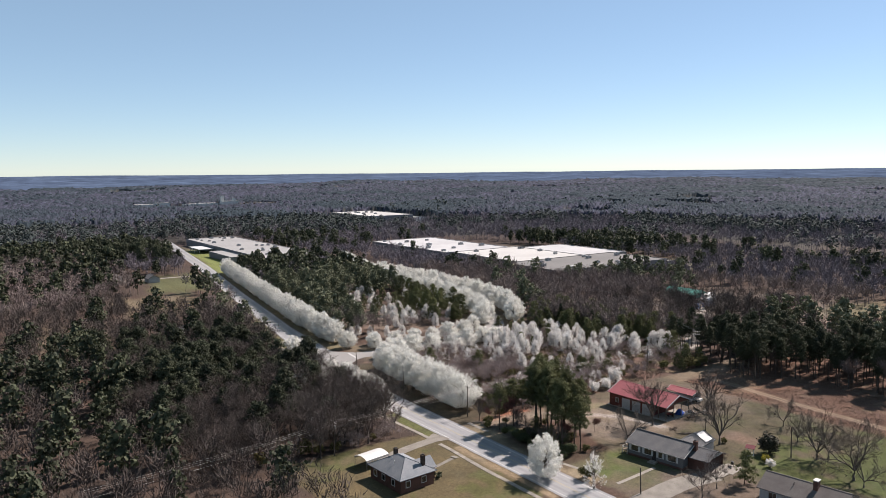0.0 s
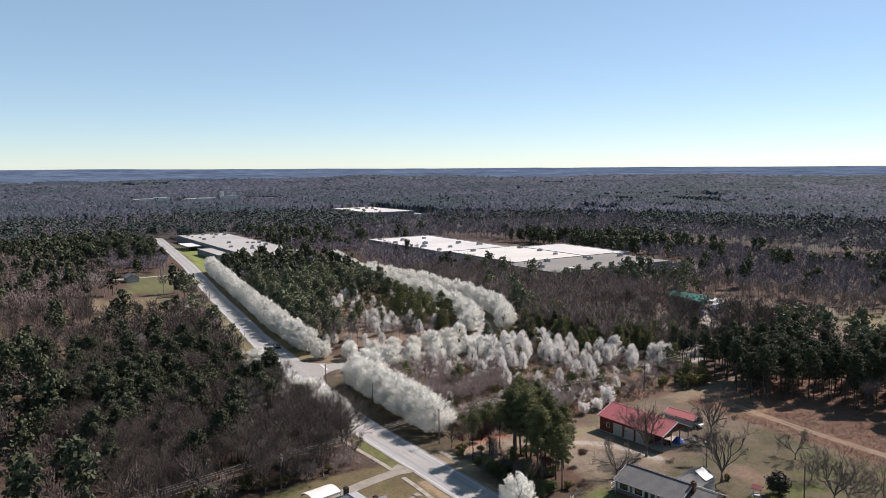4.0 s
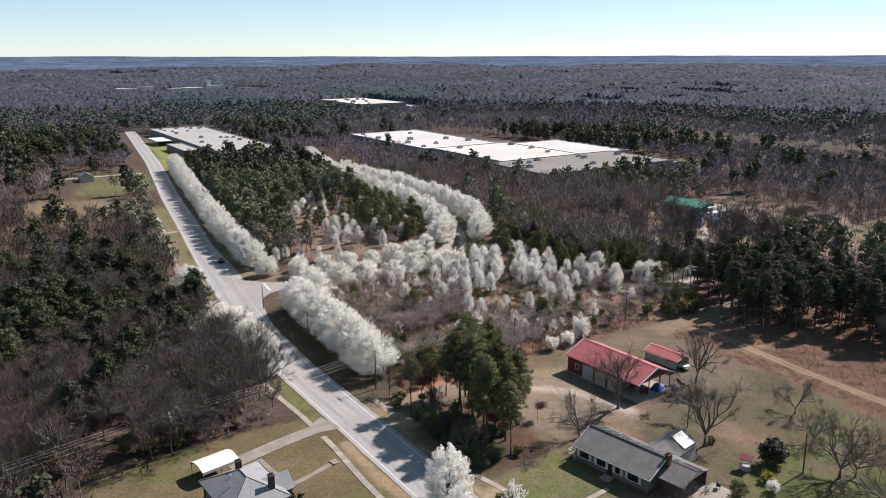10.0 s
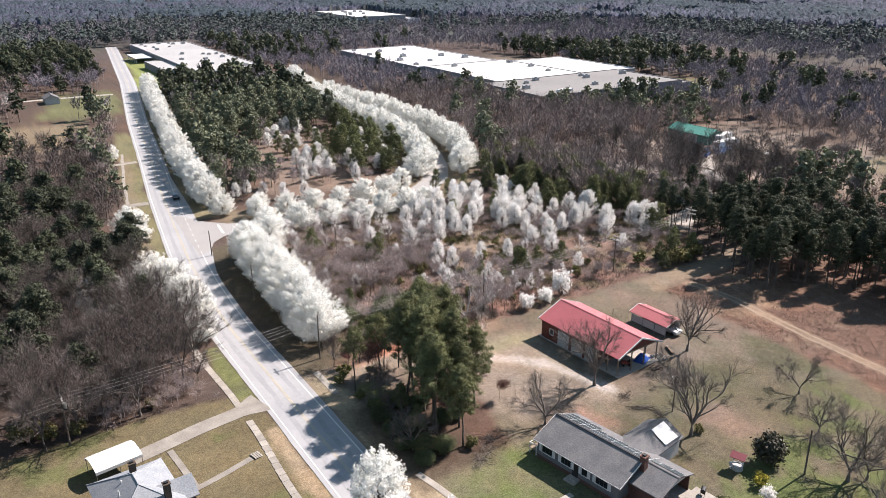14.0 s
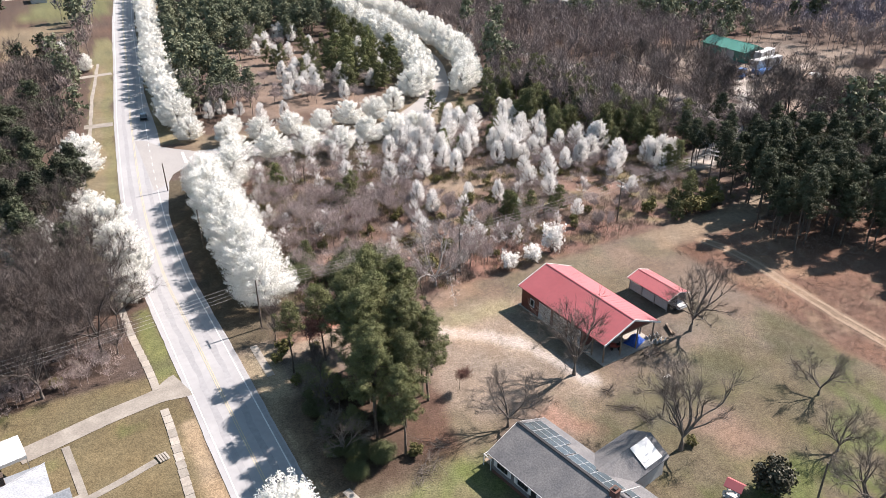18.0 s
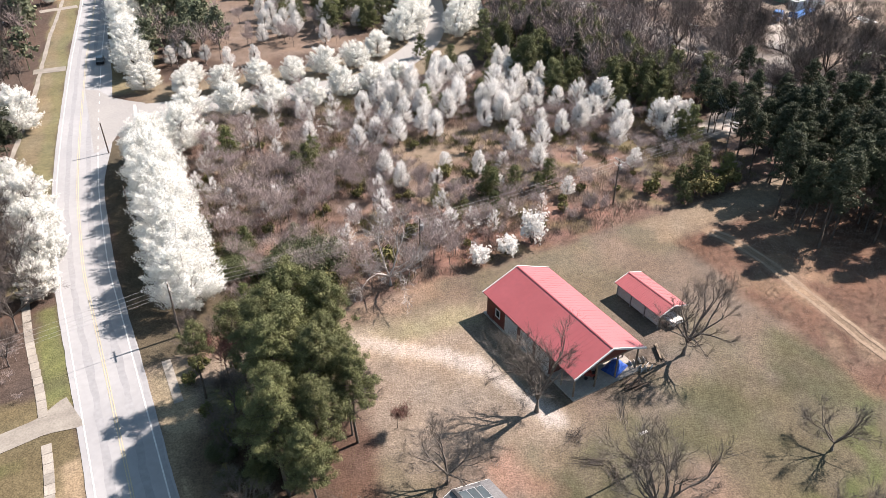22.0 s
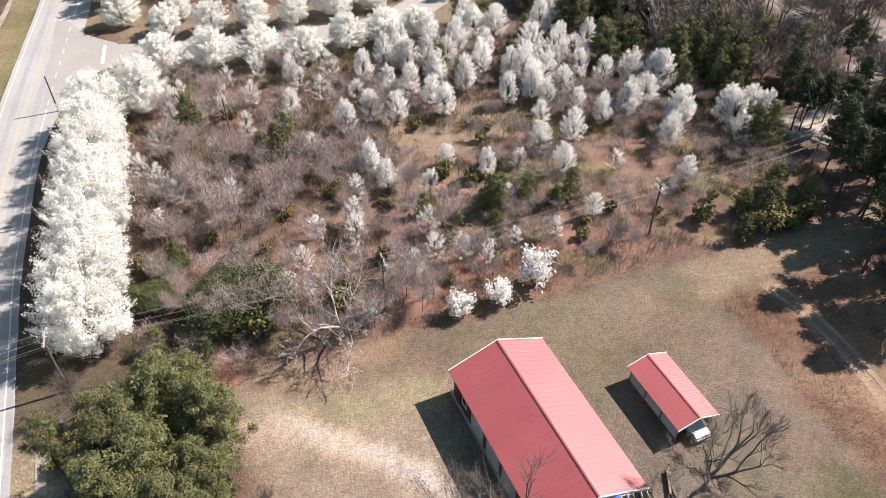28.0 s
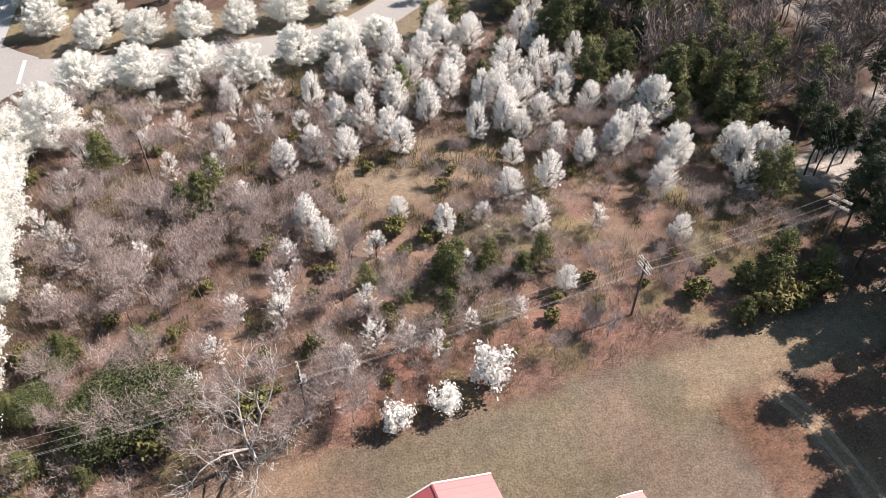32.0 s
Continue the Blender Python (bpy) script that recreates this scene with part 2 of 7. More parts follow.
class Geo:
    """Collects the faces of one part."""
    def __init__(self):
        self.v, self.f = [], []

    def add(self, verts, faces):
        o = len(self.v)
        self.v += [tuple(p) for p in verts]
        self.f += [[i + o for i in f] for f in faces]
        return self

    def box(self, cx, cy, cz, sx, sy, sz, rz=0.0):
        c, s = math.cos(radians(rz)), math.sin(radians(rz))
        p = []
        for z in (-0.5, 0.5):
            for x, y in ((-0.5, -0.5), (0.5, -0.5), (0.5, 0.5), (-0.5, 0.5)):
                x, y = x * sx, y * sy
                p.append((cx + c * x - s * y, cy + s * x + c * y, cz + z * sz))
        return self.add(p, [(3, 2, 1, 0), (4, 5, 6, 7), (0, 1, 5, 4), (1, 2, 6, 5), (2, 3, 7, 6), (3, 0, 4, 7)])

    def slab(self, corners, thick):
        """A thick sheet under four or more corners given in turn."""
        n = len(corners)
        low = [(x, y, z - thick) for x, y, z in corners]
        return self.add(list(corners) + low, [tuple(range(n)), tuple(range(2 * n - 1, n - 1, -1))] + [(i, n + i, n + (i + 1) % n, (i + 1) % n) for i in range(n)])

    def tube(self, p0, p1, r0, r1, n=6):
        p0, p1 = Vector(p0), Vector(p1)
        d = (p1 - p0).normalized()
        a = d.orthogonal().normalized()
        b = d.cross(a)
        ring = []
        for p, r in ((p0, r0), (p1, r1)):
            ring += [p + r * (math.cos(6.2832 * i / n) * a + math.sin(6.2832 * i / n) * b) for i in range(n)]
        return self.add(ring, [(i, (i + 1) % n, n + (i + 1) % n, n + i) for i in range(n)] + [tuple(range(n - 1, -1, -1)), tuple(range(n, 2 * n))])

    def mesh(self, name):
        me = bpy.data.meshes.new(name)
        me.from_pydata(self.v, [], self.f)
        me.update()
        return me


def part(name, geo, mat, parent=None, label=""):
    me = geo.mesh(name) if isinstance(geo, Geo) else geo
    if not me.materials:
        me.materials.append(M[mat])
    ob = new(name, me)
    if parent is not None:
        ob.parent = parent
    return tagged(ob, label)


def thing(name, x, y, z=0.0, rz=0.0, label="", category="", group="", kind=""):
    ob = new(name)
    ob.matrix_world = pose(x, y, z, 0, 0, rz)
    ob.empty_display_size = 0.5
    return tagged(ob, label, category, group, kind)


def box(*a):
    return Geo().box(*a)


# ---- the lie of the land ----
def smooth(a, b, x):
    t = np.clip((np.asarray(x, float) - a) / (b - a), 0, 1)
    return t * t * (3 - 2 * t)


WAVES = [(0.31, 1.7, 0.4), (0.83, 5.2, 1.1), (1.7, 0.6, 2.3), (2.4, 3.9, 0.2), (3.3, 2.2, 4.4), (4.6, 5.9, 3.0)]


def ripple(x, y, size):
    """Cheap smooth noise between about -1 and 1, with features of that size."""
    x, y = np.asarray(x, float) / size, np.asarray(y, float) / size
    out = 0
    for k, a, p in WAVES:
        out = out + np.sin(k * 2.1 * (x * math.cos(a) + y * math.sin(a)) + p + 1.3 * np.sin(k * (y * math.cos(a) - x * math.sin(a)) + 2 * p)) / (1 + 0.5 * k)
    return out / 1.9


ROAD_Y = [-420, -60, -40, -20, 6, 36, 82, 153, 271, 455, 640, 900]
ROAD_X = [0, 0, 1.1, 3.2, 6.6, 10.8, 18, 28.6, 48.5, 74.4, 98, 120]
LANE_X = [9, 17, 31.5, 43, 54, 66, 76.5, 85.4, 91.4, 100, 108, 112, 114, 117, 124, 134]
LANE_Y = [-3, -4, -7.0, -7.8, -9.2, -8.8, -2.9, 4.0, 11, 26, 45, 65, 95, 130, 180, 240]


def road_x(y):
    return np.interp(y, ROAD_Y, ROAD_X)


def line_distance(x, y, lx, ly):
    best = np.full(np.shape(x), 1e9)
    for i in range(len(lx) - 1):
        ax, ay, bx, by = lx[i], ly[i], lx[i + 1], ly[i + 1]
        t = np.clip(((x - ax) * (bx - ax) + (y - ay) * (by - ay)) / ((bx - ax) ** 2 + (by - ay) ** 2), 0, 1)
        best = np.minimum(best, np.hypot(x - ax - t * (bx - ax), y - ay - t * (by - ay)))
    return best


def height(x, y):
    r = np.hypot(x - 20, y + 100)
    far = smooth(1100, 4700, r)
    return far * 46 + smooth(700, 2200, r) * (ripple(x, y, 420) * 7 + ripple(x + 900, y, 1100) * 9) * (1 - 0.5 * far)


def inside(x, y, x0, x1, y0, y1, soft=2.0):
    """1 inside a box with uneven, soft sides."""
    w = ripple(x, y, 9.0) * soft + ripple(x + 50, y, 3.0) * soft * 0.5
    return smooth(-soft, soft, np.minimum(np.minimum(x - x0, x1 - x), np.minimum(y - y0, y1 - y)) + w)


RAIL_X = [132, 141, 146, 146.5, 149.5, 156, 166]
RAIL_Y = [120, 50, -8, -42, -72, -110, -160]
TRACK_X = [89.6, 90.7, 90.9, 90.0, 89.0, 88.4, 87.8, 87.2]
TRACK_Y = [-93.5, -97, -104, -111, -120, -128, -140, -172]
DRIVE_X = [5, 14, 22, 28, 33, 38, 41.5, 43.5, 45]
DRIVE_Y = [-86, -87.5, -89, -91, -95, -99.5, -104, -109, -115]


def cover(x, y):
    """The colour of the bare ground at each place."""
    def tint(c):
        return np.array(c)[None, :] * np.ones((len(x), 1))

    def lay(col, c, w):
        return col + (tint(c) - col) * np.clip(w, 0, 1)[:, None]
    n1, n2 = ripple(x, y, 14), ripple(x + 31, y - 17, 5)
    col = tint((0.095, 0.068, 0.056))                                        # leaf litter under the woods
    col = lay(col, (0.125, 0.080, 0.062), 0.6 * smooth(0.0, 0.8, n1))
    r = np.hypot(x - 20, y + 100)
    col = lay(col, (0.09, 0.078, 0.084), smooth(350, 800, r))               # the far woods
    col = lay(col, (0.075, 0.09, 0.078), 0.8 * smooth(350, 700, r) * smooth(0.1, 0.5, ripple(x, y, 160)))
    # scrub field
    w = np.maximum(inside(x, y, 14, 104, -85, -13, 1.5), inside(x, y, 90, 116, -84, -48, 2))
    col = lay(col, (0.172, 0.112, 0.090), w)
    col = lay(col, (0.21, 0.147, 0.115), w * smooth(0.1, 0.7, n2 + 0.4 * n1))
    col = lay(col, (0.25, 0.145, 0.115), w * smooth(0.35, 0.8, ripple(x - 80, y, 7)) * 0.55)
    col = lay(col, (0.235, 0.130, 0.105), inside(x, y, 46, 92, -85.2, -76, 1.5) * (0.65 + 0.3 * smooth(-0.4, 0.5, n2)))
    col = lay(col, (0.17, 0.155, 0.075), w * smooth(0.3, 0.8, ripple(x + 140, y - 30, 8)) * 0.6)
    col = lay(col, (0.25, 0.19, 0.14), inside(x, y, 56, 80, -53, -43, 3) * 0.9)
    # pasture, yard and the strip beside the scrub
    w = inside(x, y, 7, 84, -190, -85.5, 1.0)
    col = lay(col, (0.172, 0.133, 0.107), w)
    col = lay(col, (0.138, 0.123, 0.085), w * smooth(0.0, 0.8, n1 + 0.3 * n2) * 0.65)
    col = lay(col, (0.215, 0.168, 0.125), inside(x, y, 80, 118, -93, -85, 1.2))
    col = lay(col, (0.265, 0.212, 0.172), inside(x, y, 25, 46, -117, -91, 3) * 0.85)
    col = lay(col, (0.30, 0.20, 0.145), inside(x, y, 27, 44, -89, -85.5, 1.2) * 0.5)
    col = lay(col, (0.37, 0.155, 0.10), inside(x, y, 11, 26, -86.5, -83, 0.9))
    col = lay(col, (0.26, 0.185, 0.14), inside(x, y, 34, 44, -128, -119, 2) * 0.5)
    col = lay(col, (0.27, 0.20, 0.15), inside(x, y, 50, 60, -139, -125, 2.5) * 0.5)
    col = lay(col, (0.098, 0.090, 0.054), inside(x, y, 36, 84, -185, -119, 5) * (0.62 + 0.35 * smooth(-0.4, 0.5, n2)))
    col = lay(col, (0.115, 0.150, 0.045), inside(x, y, 8, 28, -136, -117, 2.5) * (0.38 + 0.4 * smooth(-0.5, 0.5, n2)))
    col = lay(col, (0.28, 0.165, 0.125), inside(x, y, 32.5, 38.5, -123, -116, 1.5) * 0.75)
    col = lay(col, (0.24, 0.16, 0.13), inside(x, y, 50, 57, -137, -128, 2) * 0.6)
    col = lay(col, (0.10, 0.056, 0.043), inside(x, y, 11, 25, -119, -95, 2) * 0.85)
    col = lay(col, (0.125, 0.15, 0.05), inside(x, y, 10.5, 15, -97.5, -92, 1.0) * 0.8)
    col = lay(col, (0.10, 0.128, 0.042), inside(x, y, 38, 84, -180, -136, 5) * 0.7 * smooth(-0.6, 0.4, n2))
    col = lay(col, (0.15, 0.18, 0.06), inside(x, y, 33, 46, -96, -92, 2) * 0.3)
    # rust-coloured weeds past the pasture
    w = inside(x, y, 82, 150, -170, -93, 1.2)
    col = lay(col, (0.165, 0.098, 0.073), w)
    col = lay(col, (0.23, 0.155, 0.11), w * smooth(0.2, 0.8, n2))
    col = lay(col, (0.25, 0.18, 0.13), smooth(1.7, 0.8, line_distance(x, y, TRACK_X, TRACK_Y)))
    # gravel drive to the barn
    d = line_distance(x, y, DRIVE_X, DRIVE_Y)
    col = lay(col, (0.32, 0.25, 0.19), smooth(3.8, 1.2, d + n2 * 0.9) * 0.6)
    col = lay(col, (0.44, 0.385, 0.35), 0.9 * smooth(1.9, 0.8, d + n2 * 0.5) * smooth(26, 34, x))
    # lawns and yards west of the road
    w = inside(x, y, -44, -4, -128, -84, 0.8)
    col = lay(col, (0.150, 0.120, 0.070), w)
    col = lay(col, (0.115, 0.120, 0.050), w * smooth(0.0, 0.8, n2 + 0.5 * n1) * 0.8)
    col = lay(col, (0.30, 0.225, 0.15), inside(x, y, -6.4, -4.2, -130, -96, 0.5))
    s = x - road_x(y)
    col = lay(col, (0.15, 0.165, 0.065), inside(s, y, -7.0, -4.0, -86.5, -66, 0.5) * (0.65 + 0.3 * n2))
    col = lay(col, (0.175, 0.16, 0.09), inside(s, y, -10.5, -4.0, -62, 130, 0.8))
    col = lay(col, (0.22, 0.168, 0.12), inside(s, y, -10, -6.8, -20, 90, 0.8) * 0.6)
    col = lay(col, (0.30, 0.24, 0.165), inside(s, y, 4.2, 9.0, -130, -84, 0.8) * smooth(-84, -88, y))
    # sparse grass and earth under the pear row, darkened to deepen its shade
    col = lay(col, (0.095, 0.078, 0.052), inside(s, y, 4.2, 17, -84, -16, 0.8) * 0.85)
    col = lay(col, (0.20, 0.168, 0.105), inside(s, y, 4.2, 16, 8, 240, 0.8))
    col = lay(col, (0.21, 0.235, 0.085), inside(s, y, 4.2, 42, 232, 400, 2))
    col = lay(col, (0.20, 0.155, 0.105), inside(x, y, -32, 8, 112, 170, 3))
    col = lay(col, (0.135, 0.14, 0.07), inside(s, y, -40, -5, 176, 240, 3) * 0.9)
    col = lay(col, (0.26, 0.20, 0.13), inside(x, y, -75, -45, 60, 115, 6) * 0.5)
    # litter between road and pines, darkened in place of the pines' deep shade
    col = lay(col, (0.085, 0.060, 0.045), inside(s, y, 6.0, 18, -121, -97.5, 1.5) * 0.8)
    # between the rows of pears
    d = line_distance(x, y, LANE_X, LANE_Y)
    col = lay(col, (0.20, 0.16, 0.115), smooth(16, 11, d + n2) * smooth(14, 22, x))
    col = lay(col, (0.20, 0.150, 0.122), inside(x, y, 42, 76, 12, 100, 4) * 0.9)
    col = lay(col, (0.27, 0.235, 0.215), smooth(4.6, 2.6, line_distance(x, y, RAIL_X, RAIL_Y) + n2 * 0.5))
    col = lay(col, (0.30, 0.26, 0.235), 0.8 * smooth(5, 2, line_distance(x, y, [150, 155, 158, 164], [-5, -30, -50, -78]) + n2 * 1.5))
    # yard of the green shed and the clay track behind it
    w = inside(x, y, 166, 240, -75, 12, 5)
    col = lay(col, (0.22, 0.175, 0.145), w)
    col = lay(col, (0.15, 0.115, 0.092), w * smooth(0, 0.7, n1))
    col = lay(col, (0.43, 0.38, 0.34), smooth(4, 2, line_distance(x, y, [118, 140, 165, 178, 196, 215], [-66, -55, -42, -26, -18, -24]) + n2))
    col = lay(col, (0.40, 0.225, 0.16), smooth(6, 2.5, line_distance(x, y, [186, 205, 240, 300], [-90, -92, -82, -60]) + n2 * 2))
    col = lay(col, (0.19, 0.16, 0.10), inside(x, y, 215, 270, -82, -55, 4))
    col = lay(col, (0.36, 0.32, 0.28), inside(x, y, 288, 312, 66, 130, 4) * 0.8)
    col = lay(col, (0.2, 0.19, 0.10), inside(x, y, 300, 325, 60, 110, 4) * 0.7)
    col = lay(col, (0.2, 0.16, 0.12), inside(x, y, 255, 310, 150, 260, 6) * 0.6)
    n3 = ripple(x + 7, y + 3, 2.6) + 0.7 * ripple(x - 40, y, 1.4)
    return 0.58 * col * (1 + 0.13 * n3 * smooth(3.8, 5, np.abs(s)))[:, None] * (1 + 0.05 * ripple(x, y + 60, 6)[:, None] * np.array([[1.0, 0.2, -0.6]]))


def axis(core0, core1, step, reach):
    a = list(np.arange(core0, core1 + 0.01, step))
    out, s = [], step
    while (out[-1] if out else core1) < reach:
        s *= 1.10
        out.append((out[-1] if out else core1) + s)
    low, s = [], step
    while (low[-1] if low else core0) > -reach:
        s *= 1.10
        low.append((low[-1] if low else core0) - s)
    return np.array(low[::-1] + a + out)


def build_ground():
    gx, gy = axis(-48, 122, 0.9, 3300), axis(-172, 40, 0.9, 3300)
    X, Y = np.meshgrid(gx, gy)
    x, y = X.ravel(), Y.ravel()
    # pull the square sheet's rim in to a circle
    r = np.maximum(np.hypot(x, y), 1)
    k = np.where(r > 2200, 2200 / r, 1)
    z = height(x * k, y * k) - 2 * smooth(1900, 2150, r) + 0.02 * ripple(x, y, 4) * smooth(4, 9, np.abs(x - road_x(y)))
    V = np.stack([x * k, y * k, z - 0.03], 1)
    nx, ny = len(gx), len(gy)
    i = (np.arange(ny - 1)[:, None] * nx + np.arange(nx - 1)[None, :]).ravel()
    me = mesh_arrays("ground", V, np.stack([i, i + 1, i + nx + 1, i + nx], 1))
    at = me.attributes.new("cover", "FLOAT_COLOR", "POINT")
    c = np.ones((len(x), 4), np.float32)
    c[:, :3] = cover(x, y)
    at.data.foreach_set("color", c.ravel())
    me.polygons.foreach_set("use_smooth", np.ones(len(me.polygons), bool))
    m = material("ground_cover", (0.3, 0.25, 0.2), fine=4.5, contrast=0.3, bump=0.8, rough=1.0, spec=0.1)
    n, l = m.node_tree.nodes, m.node_tree.links
    a = n.new("ShaderNodeAttribute")
    a.attribute_name = "cover"
    scaled = [q for q in n if q.bl_idname == "ShaderNodeVectorMath"][0]
    speck = n.new("ShaderNodeTexNoise")
    speck.inputs["Scale"].default_value = 1.3
    speck.inputs["Detail"].default_value = 8
    speck.inputs["Roughness"].default_value = 0.7
    geo = [q for q in n if q.bl_idname == "ShaderNodeNewGeometry"][0]
    l.new(geo.outputs["Position"], speck.inputs["Vector"])
    rng = n.new("ShaderNodeMapRange")
    rng.inputs[1].default_value, rng.inputs[2].default_value, rng.inputs[3].default_value, rng.inputs[4].default_value = 0.3, 0.7, 0.74, 1.26
    l.new(speck.outputs["Fac"], rng.inputs[0])
    s2 = n.new("ShaderNodeVectorMath")
    s2.operation = "SCALE"
    l.new(a.outputs["Color"], s2.inputs[0])
    l.new(rng.outputs[0], s2.inputs["Scale"])
    l.new(s2.outputs[0], scaled.inputs[0])
    me.materials.append(m)
    tagged(new("ground", me), "brown leaf litter, tan pasture and red clay ground", "ground", kind="structure")


build_ground()


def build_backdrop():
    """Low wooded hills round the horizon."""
    rings, n = 46, 900
    a = np.arange(n) * 2 * math.pi / n
    r = 2080 * (4500 / 2080) ** (np.arange(rings) / (rings - 1))
    A, R = np.meshgrid(a, r)
    A, R = A.ravel(), R.ravel()
    x, y = R * np.cos(A) + 20, R * np.sin(A) - 100
    h = height(x, y) * 0.6 + 9 + 4 * smooth(2400, 4500, R) + (3.2 * ripple(x, y, 260) + 1.8 * ripple(x + 400, y, 90)) * smooth(4600, 3800, R) + 0.7 * ripple(x, y, 500)
    h = np.where(R < 2100, h - 8, h)
    i, j = np.meshgrid(np.arange(n), np.arange(rings - 1))
    i, j = i.ravel(), j.ravel()
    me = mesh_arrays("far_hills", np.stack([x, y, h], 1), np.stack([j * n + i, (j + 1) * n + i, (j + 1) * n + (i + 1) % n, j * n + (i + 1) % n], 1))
    # air haze is painted in: wooded hills given a blue-grey base colour
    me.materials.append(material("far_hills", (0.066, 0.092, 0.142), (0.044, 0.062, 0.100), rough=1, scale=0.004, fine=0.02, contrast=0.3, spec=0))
    tagged(new("backdrop", me), "distant low wooded hills, hazed blue-grey", "hills", kind="structure")


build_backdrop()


# ---- roads and walks ----
def spline(px, py, step):
    """Even points along a smooth line through the given ones."""
    p = [Vector((a, b)) for a, b in zip(px, py)]
    p = [2 * p[0] - p[1]] + p + [2 * p[-1] - p[-2]]
    out = []
    for i in range(1, len(p) - 2):
        m = max(2, int((p[i + 1] - p[i]).length / step))
        for k in range(m):
            t = k / m
            out.append(0.5 * (2 * p[i] + (p[i + 1] - p[i - 1]) * t + (2 * p[i - 1] - 5 * p[i] + 4 * p[i + 1] - p[i + 2]) * t * t + (3 * p[i] - p[i - 1] - 3 * p[i + 1] + p[i + 2]) * t ** 3))
    return out + [p[-2]]


def ribbon(line, left, right, z, dash=0, gap=0, wobble=0.0):
    """A flat band along a line; left and right are offsets, or functions of the place."""
    g, run = Geo(), 0.0
    edge = []
    for i, p in enumerate(line):
        d = (line[min(i + 1, len(line) - 1)] - line[max(i - 1, 0)]).normalized()
        nrm = Vector((d.y, -d.x))
        a = left(p) if callable(left) else left
        b = right(p) if callable(right) else right
        if wobble:
            a += wobble * float(ripple(p.x, p.y, 3))
            b += wobble * float(ripple(p.x + 9, p.y, 3))
        zz = z + float(height(p.x, p.y))
        edge.append(((*(p + nrm * a), zz), (*(p + nrm * b), zz)))
    for i in range(len(line) - 1):
        run += (line[i + 1] - line[i]).length
        if dash and run % (dash + gap) > dash:
            continue
        (a, b), (c, d) = edge[i], edge[i + 1]
        g.add([a, b, d, c], [(0, 1, 2, 3)])
    return g


RUN = list(range(-420, 481, 12))
MAIN = spline([float(road_x(v)) for v in RUN], RUN, 1.5)
SIDE = spline(LANE_X[1:], LANE_Y[1:], 1.5)


def flare(p):
    return 4.3 + 3.0 * float(smooth(-34, -14, p.y) * smooth(60, 16, p.y)) * 0.55


road = tagged(new("road", ribbon(MAIN, -4.15, flare, 0.03, wobble=0.06).mesh("road")), "grey sun-bleached asphalt two-lane road", "road", kind="structure")
road.data.materials.append(M["asphalt"])
lane = tagged(new("side_road", ribbon(SIDE, -3.9, 3.9, 0.036, wobble=0.1).mesh("side_road")), "pale asphalt side road lined with pear trees", "road", kind="structure")
lane.data.materials.append(M["asphalt_side"])
apron = Geo()
fan = [(8, 14), (10.5, 12.3), (12.8, 6.5), (15.5, 3.2), (18.5, 0.3), (18.5, -8.2), (15, -9.5), (11.5, -12.5), (9.5, -17), (6, -20)]
apron.add([(x, y, 0.042) for x, y in fan], [tuple(range(len(fan)))[::-1]])
ap = tagged(new("road_junction", apron.mesh("road_junction")), "pale asphalt mouth of the side road", "road", kind="structure")
ap.data.materials.append(M["asphalt_side"])
for off in (-1.72, 1.72):
    part("worn_band", ribbon(MAIN, off - 0.42, off + 0.42, 0.036, wobble=0.16), "asphalt_worn", road)
part("worn_band", ribbon([p for p in MAIN if p.y < -60], 3.55, 4.1, 0.036, wobble=0.14), "asphalt_worn", road)
part("edge_line", ribbon(MAIN, -3.48, -3.32, 0.05), "line_white", road)
part("edge_line", ribbon([p for p in MAIN if p.y < -18], 3.32, 3.48, 0.05), "line_white", road)
part("edge_line", ribbon([p for p in MAIN if p.y > 12], 3.32, 3.48, 0.05), "line_white", road)
part("dashed_line", ribbon([p for p in MAIN if -22 < p.y < 16], 3.32, 3.46, 0.052, 1.4, 3.0), "line_white", road)
part("centre_line", ribbon(MAIN, -0.19, -0.08, 0.05), "line_yellow", road)
part("centre_line", ribbon(MAIN, 0.08, 0.19, 0.05), "line_yellow", road)
part("stop_line", Geo().add([(15.3, -7.0, 0.055), (15.9, -7.0, 0.055), (16.7, 0.1, 0.055), (16.1, 0.1, 0.055)], [(0, 1, 2, 3)]), "line_white", road)

# concrete slabs of the pavement beside the road
track = thing("farm_track", 0, 0, 0, label="pair of pale wheel ruts through rust-brown weeds", category="track", kind="structure")
TRACK_LINE = spline(TRACK_X, TRACK_Y, 1.0)
for off in (-0.75, 0.75):
    part("wheel_rut", ribbon(TRACK_LINE, off - 0.28, off + 0.28, 0.012, wobble=0.14), "rut", track)
walkway = thing("pavement", 0, 0, 0, label="worn concrete pavement slabs beside the grass verge", category="pavement", kind="structure")
slab_mesh = box(0, 0, 0, 1.05, 1.46, 0.1).mesh("slab")
slab_mesh.materials.append(M["concrete"])
rs = random.Random(4)
y = -132.0
while y < -62:
    if not -91.6 < y < -87.2:
        s = new("slab", slab_mesh)
        s.parent = walkway
        s.matrix_local = pose(-8.1 + 0.7 * float(smooth(-112, -94, y)) - 0.65 * float(smooth(-86, -70, y)), y, rs.uniform(-0.01, 0.01), rs.uniform(-0.6, 0.6), rs.uniform(-0.8, 0.8), rs.uniform(-1.5, 1.5))
    y += 1.5
part("slab_row", ribbon(spline([-3.8, 2, 8, 16], [-20, 10, 50, 95], 2), -5.4, -4.5, 0.02, wobble=0.15), "concrete", walkway)

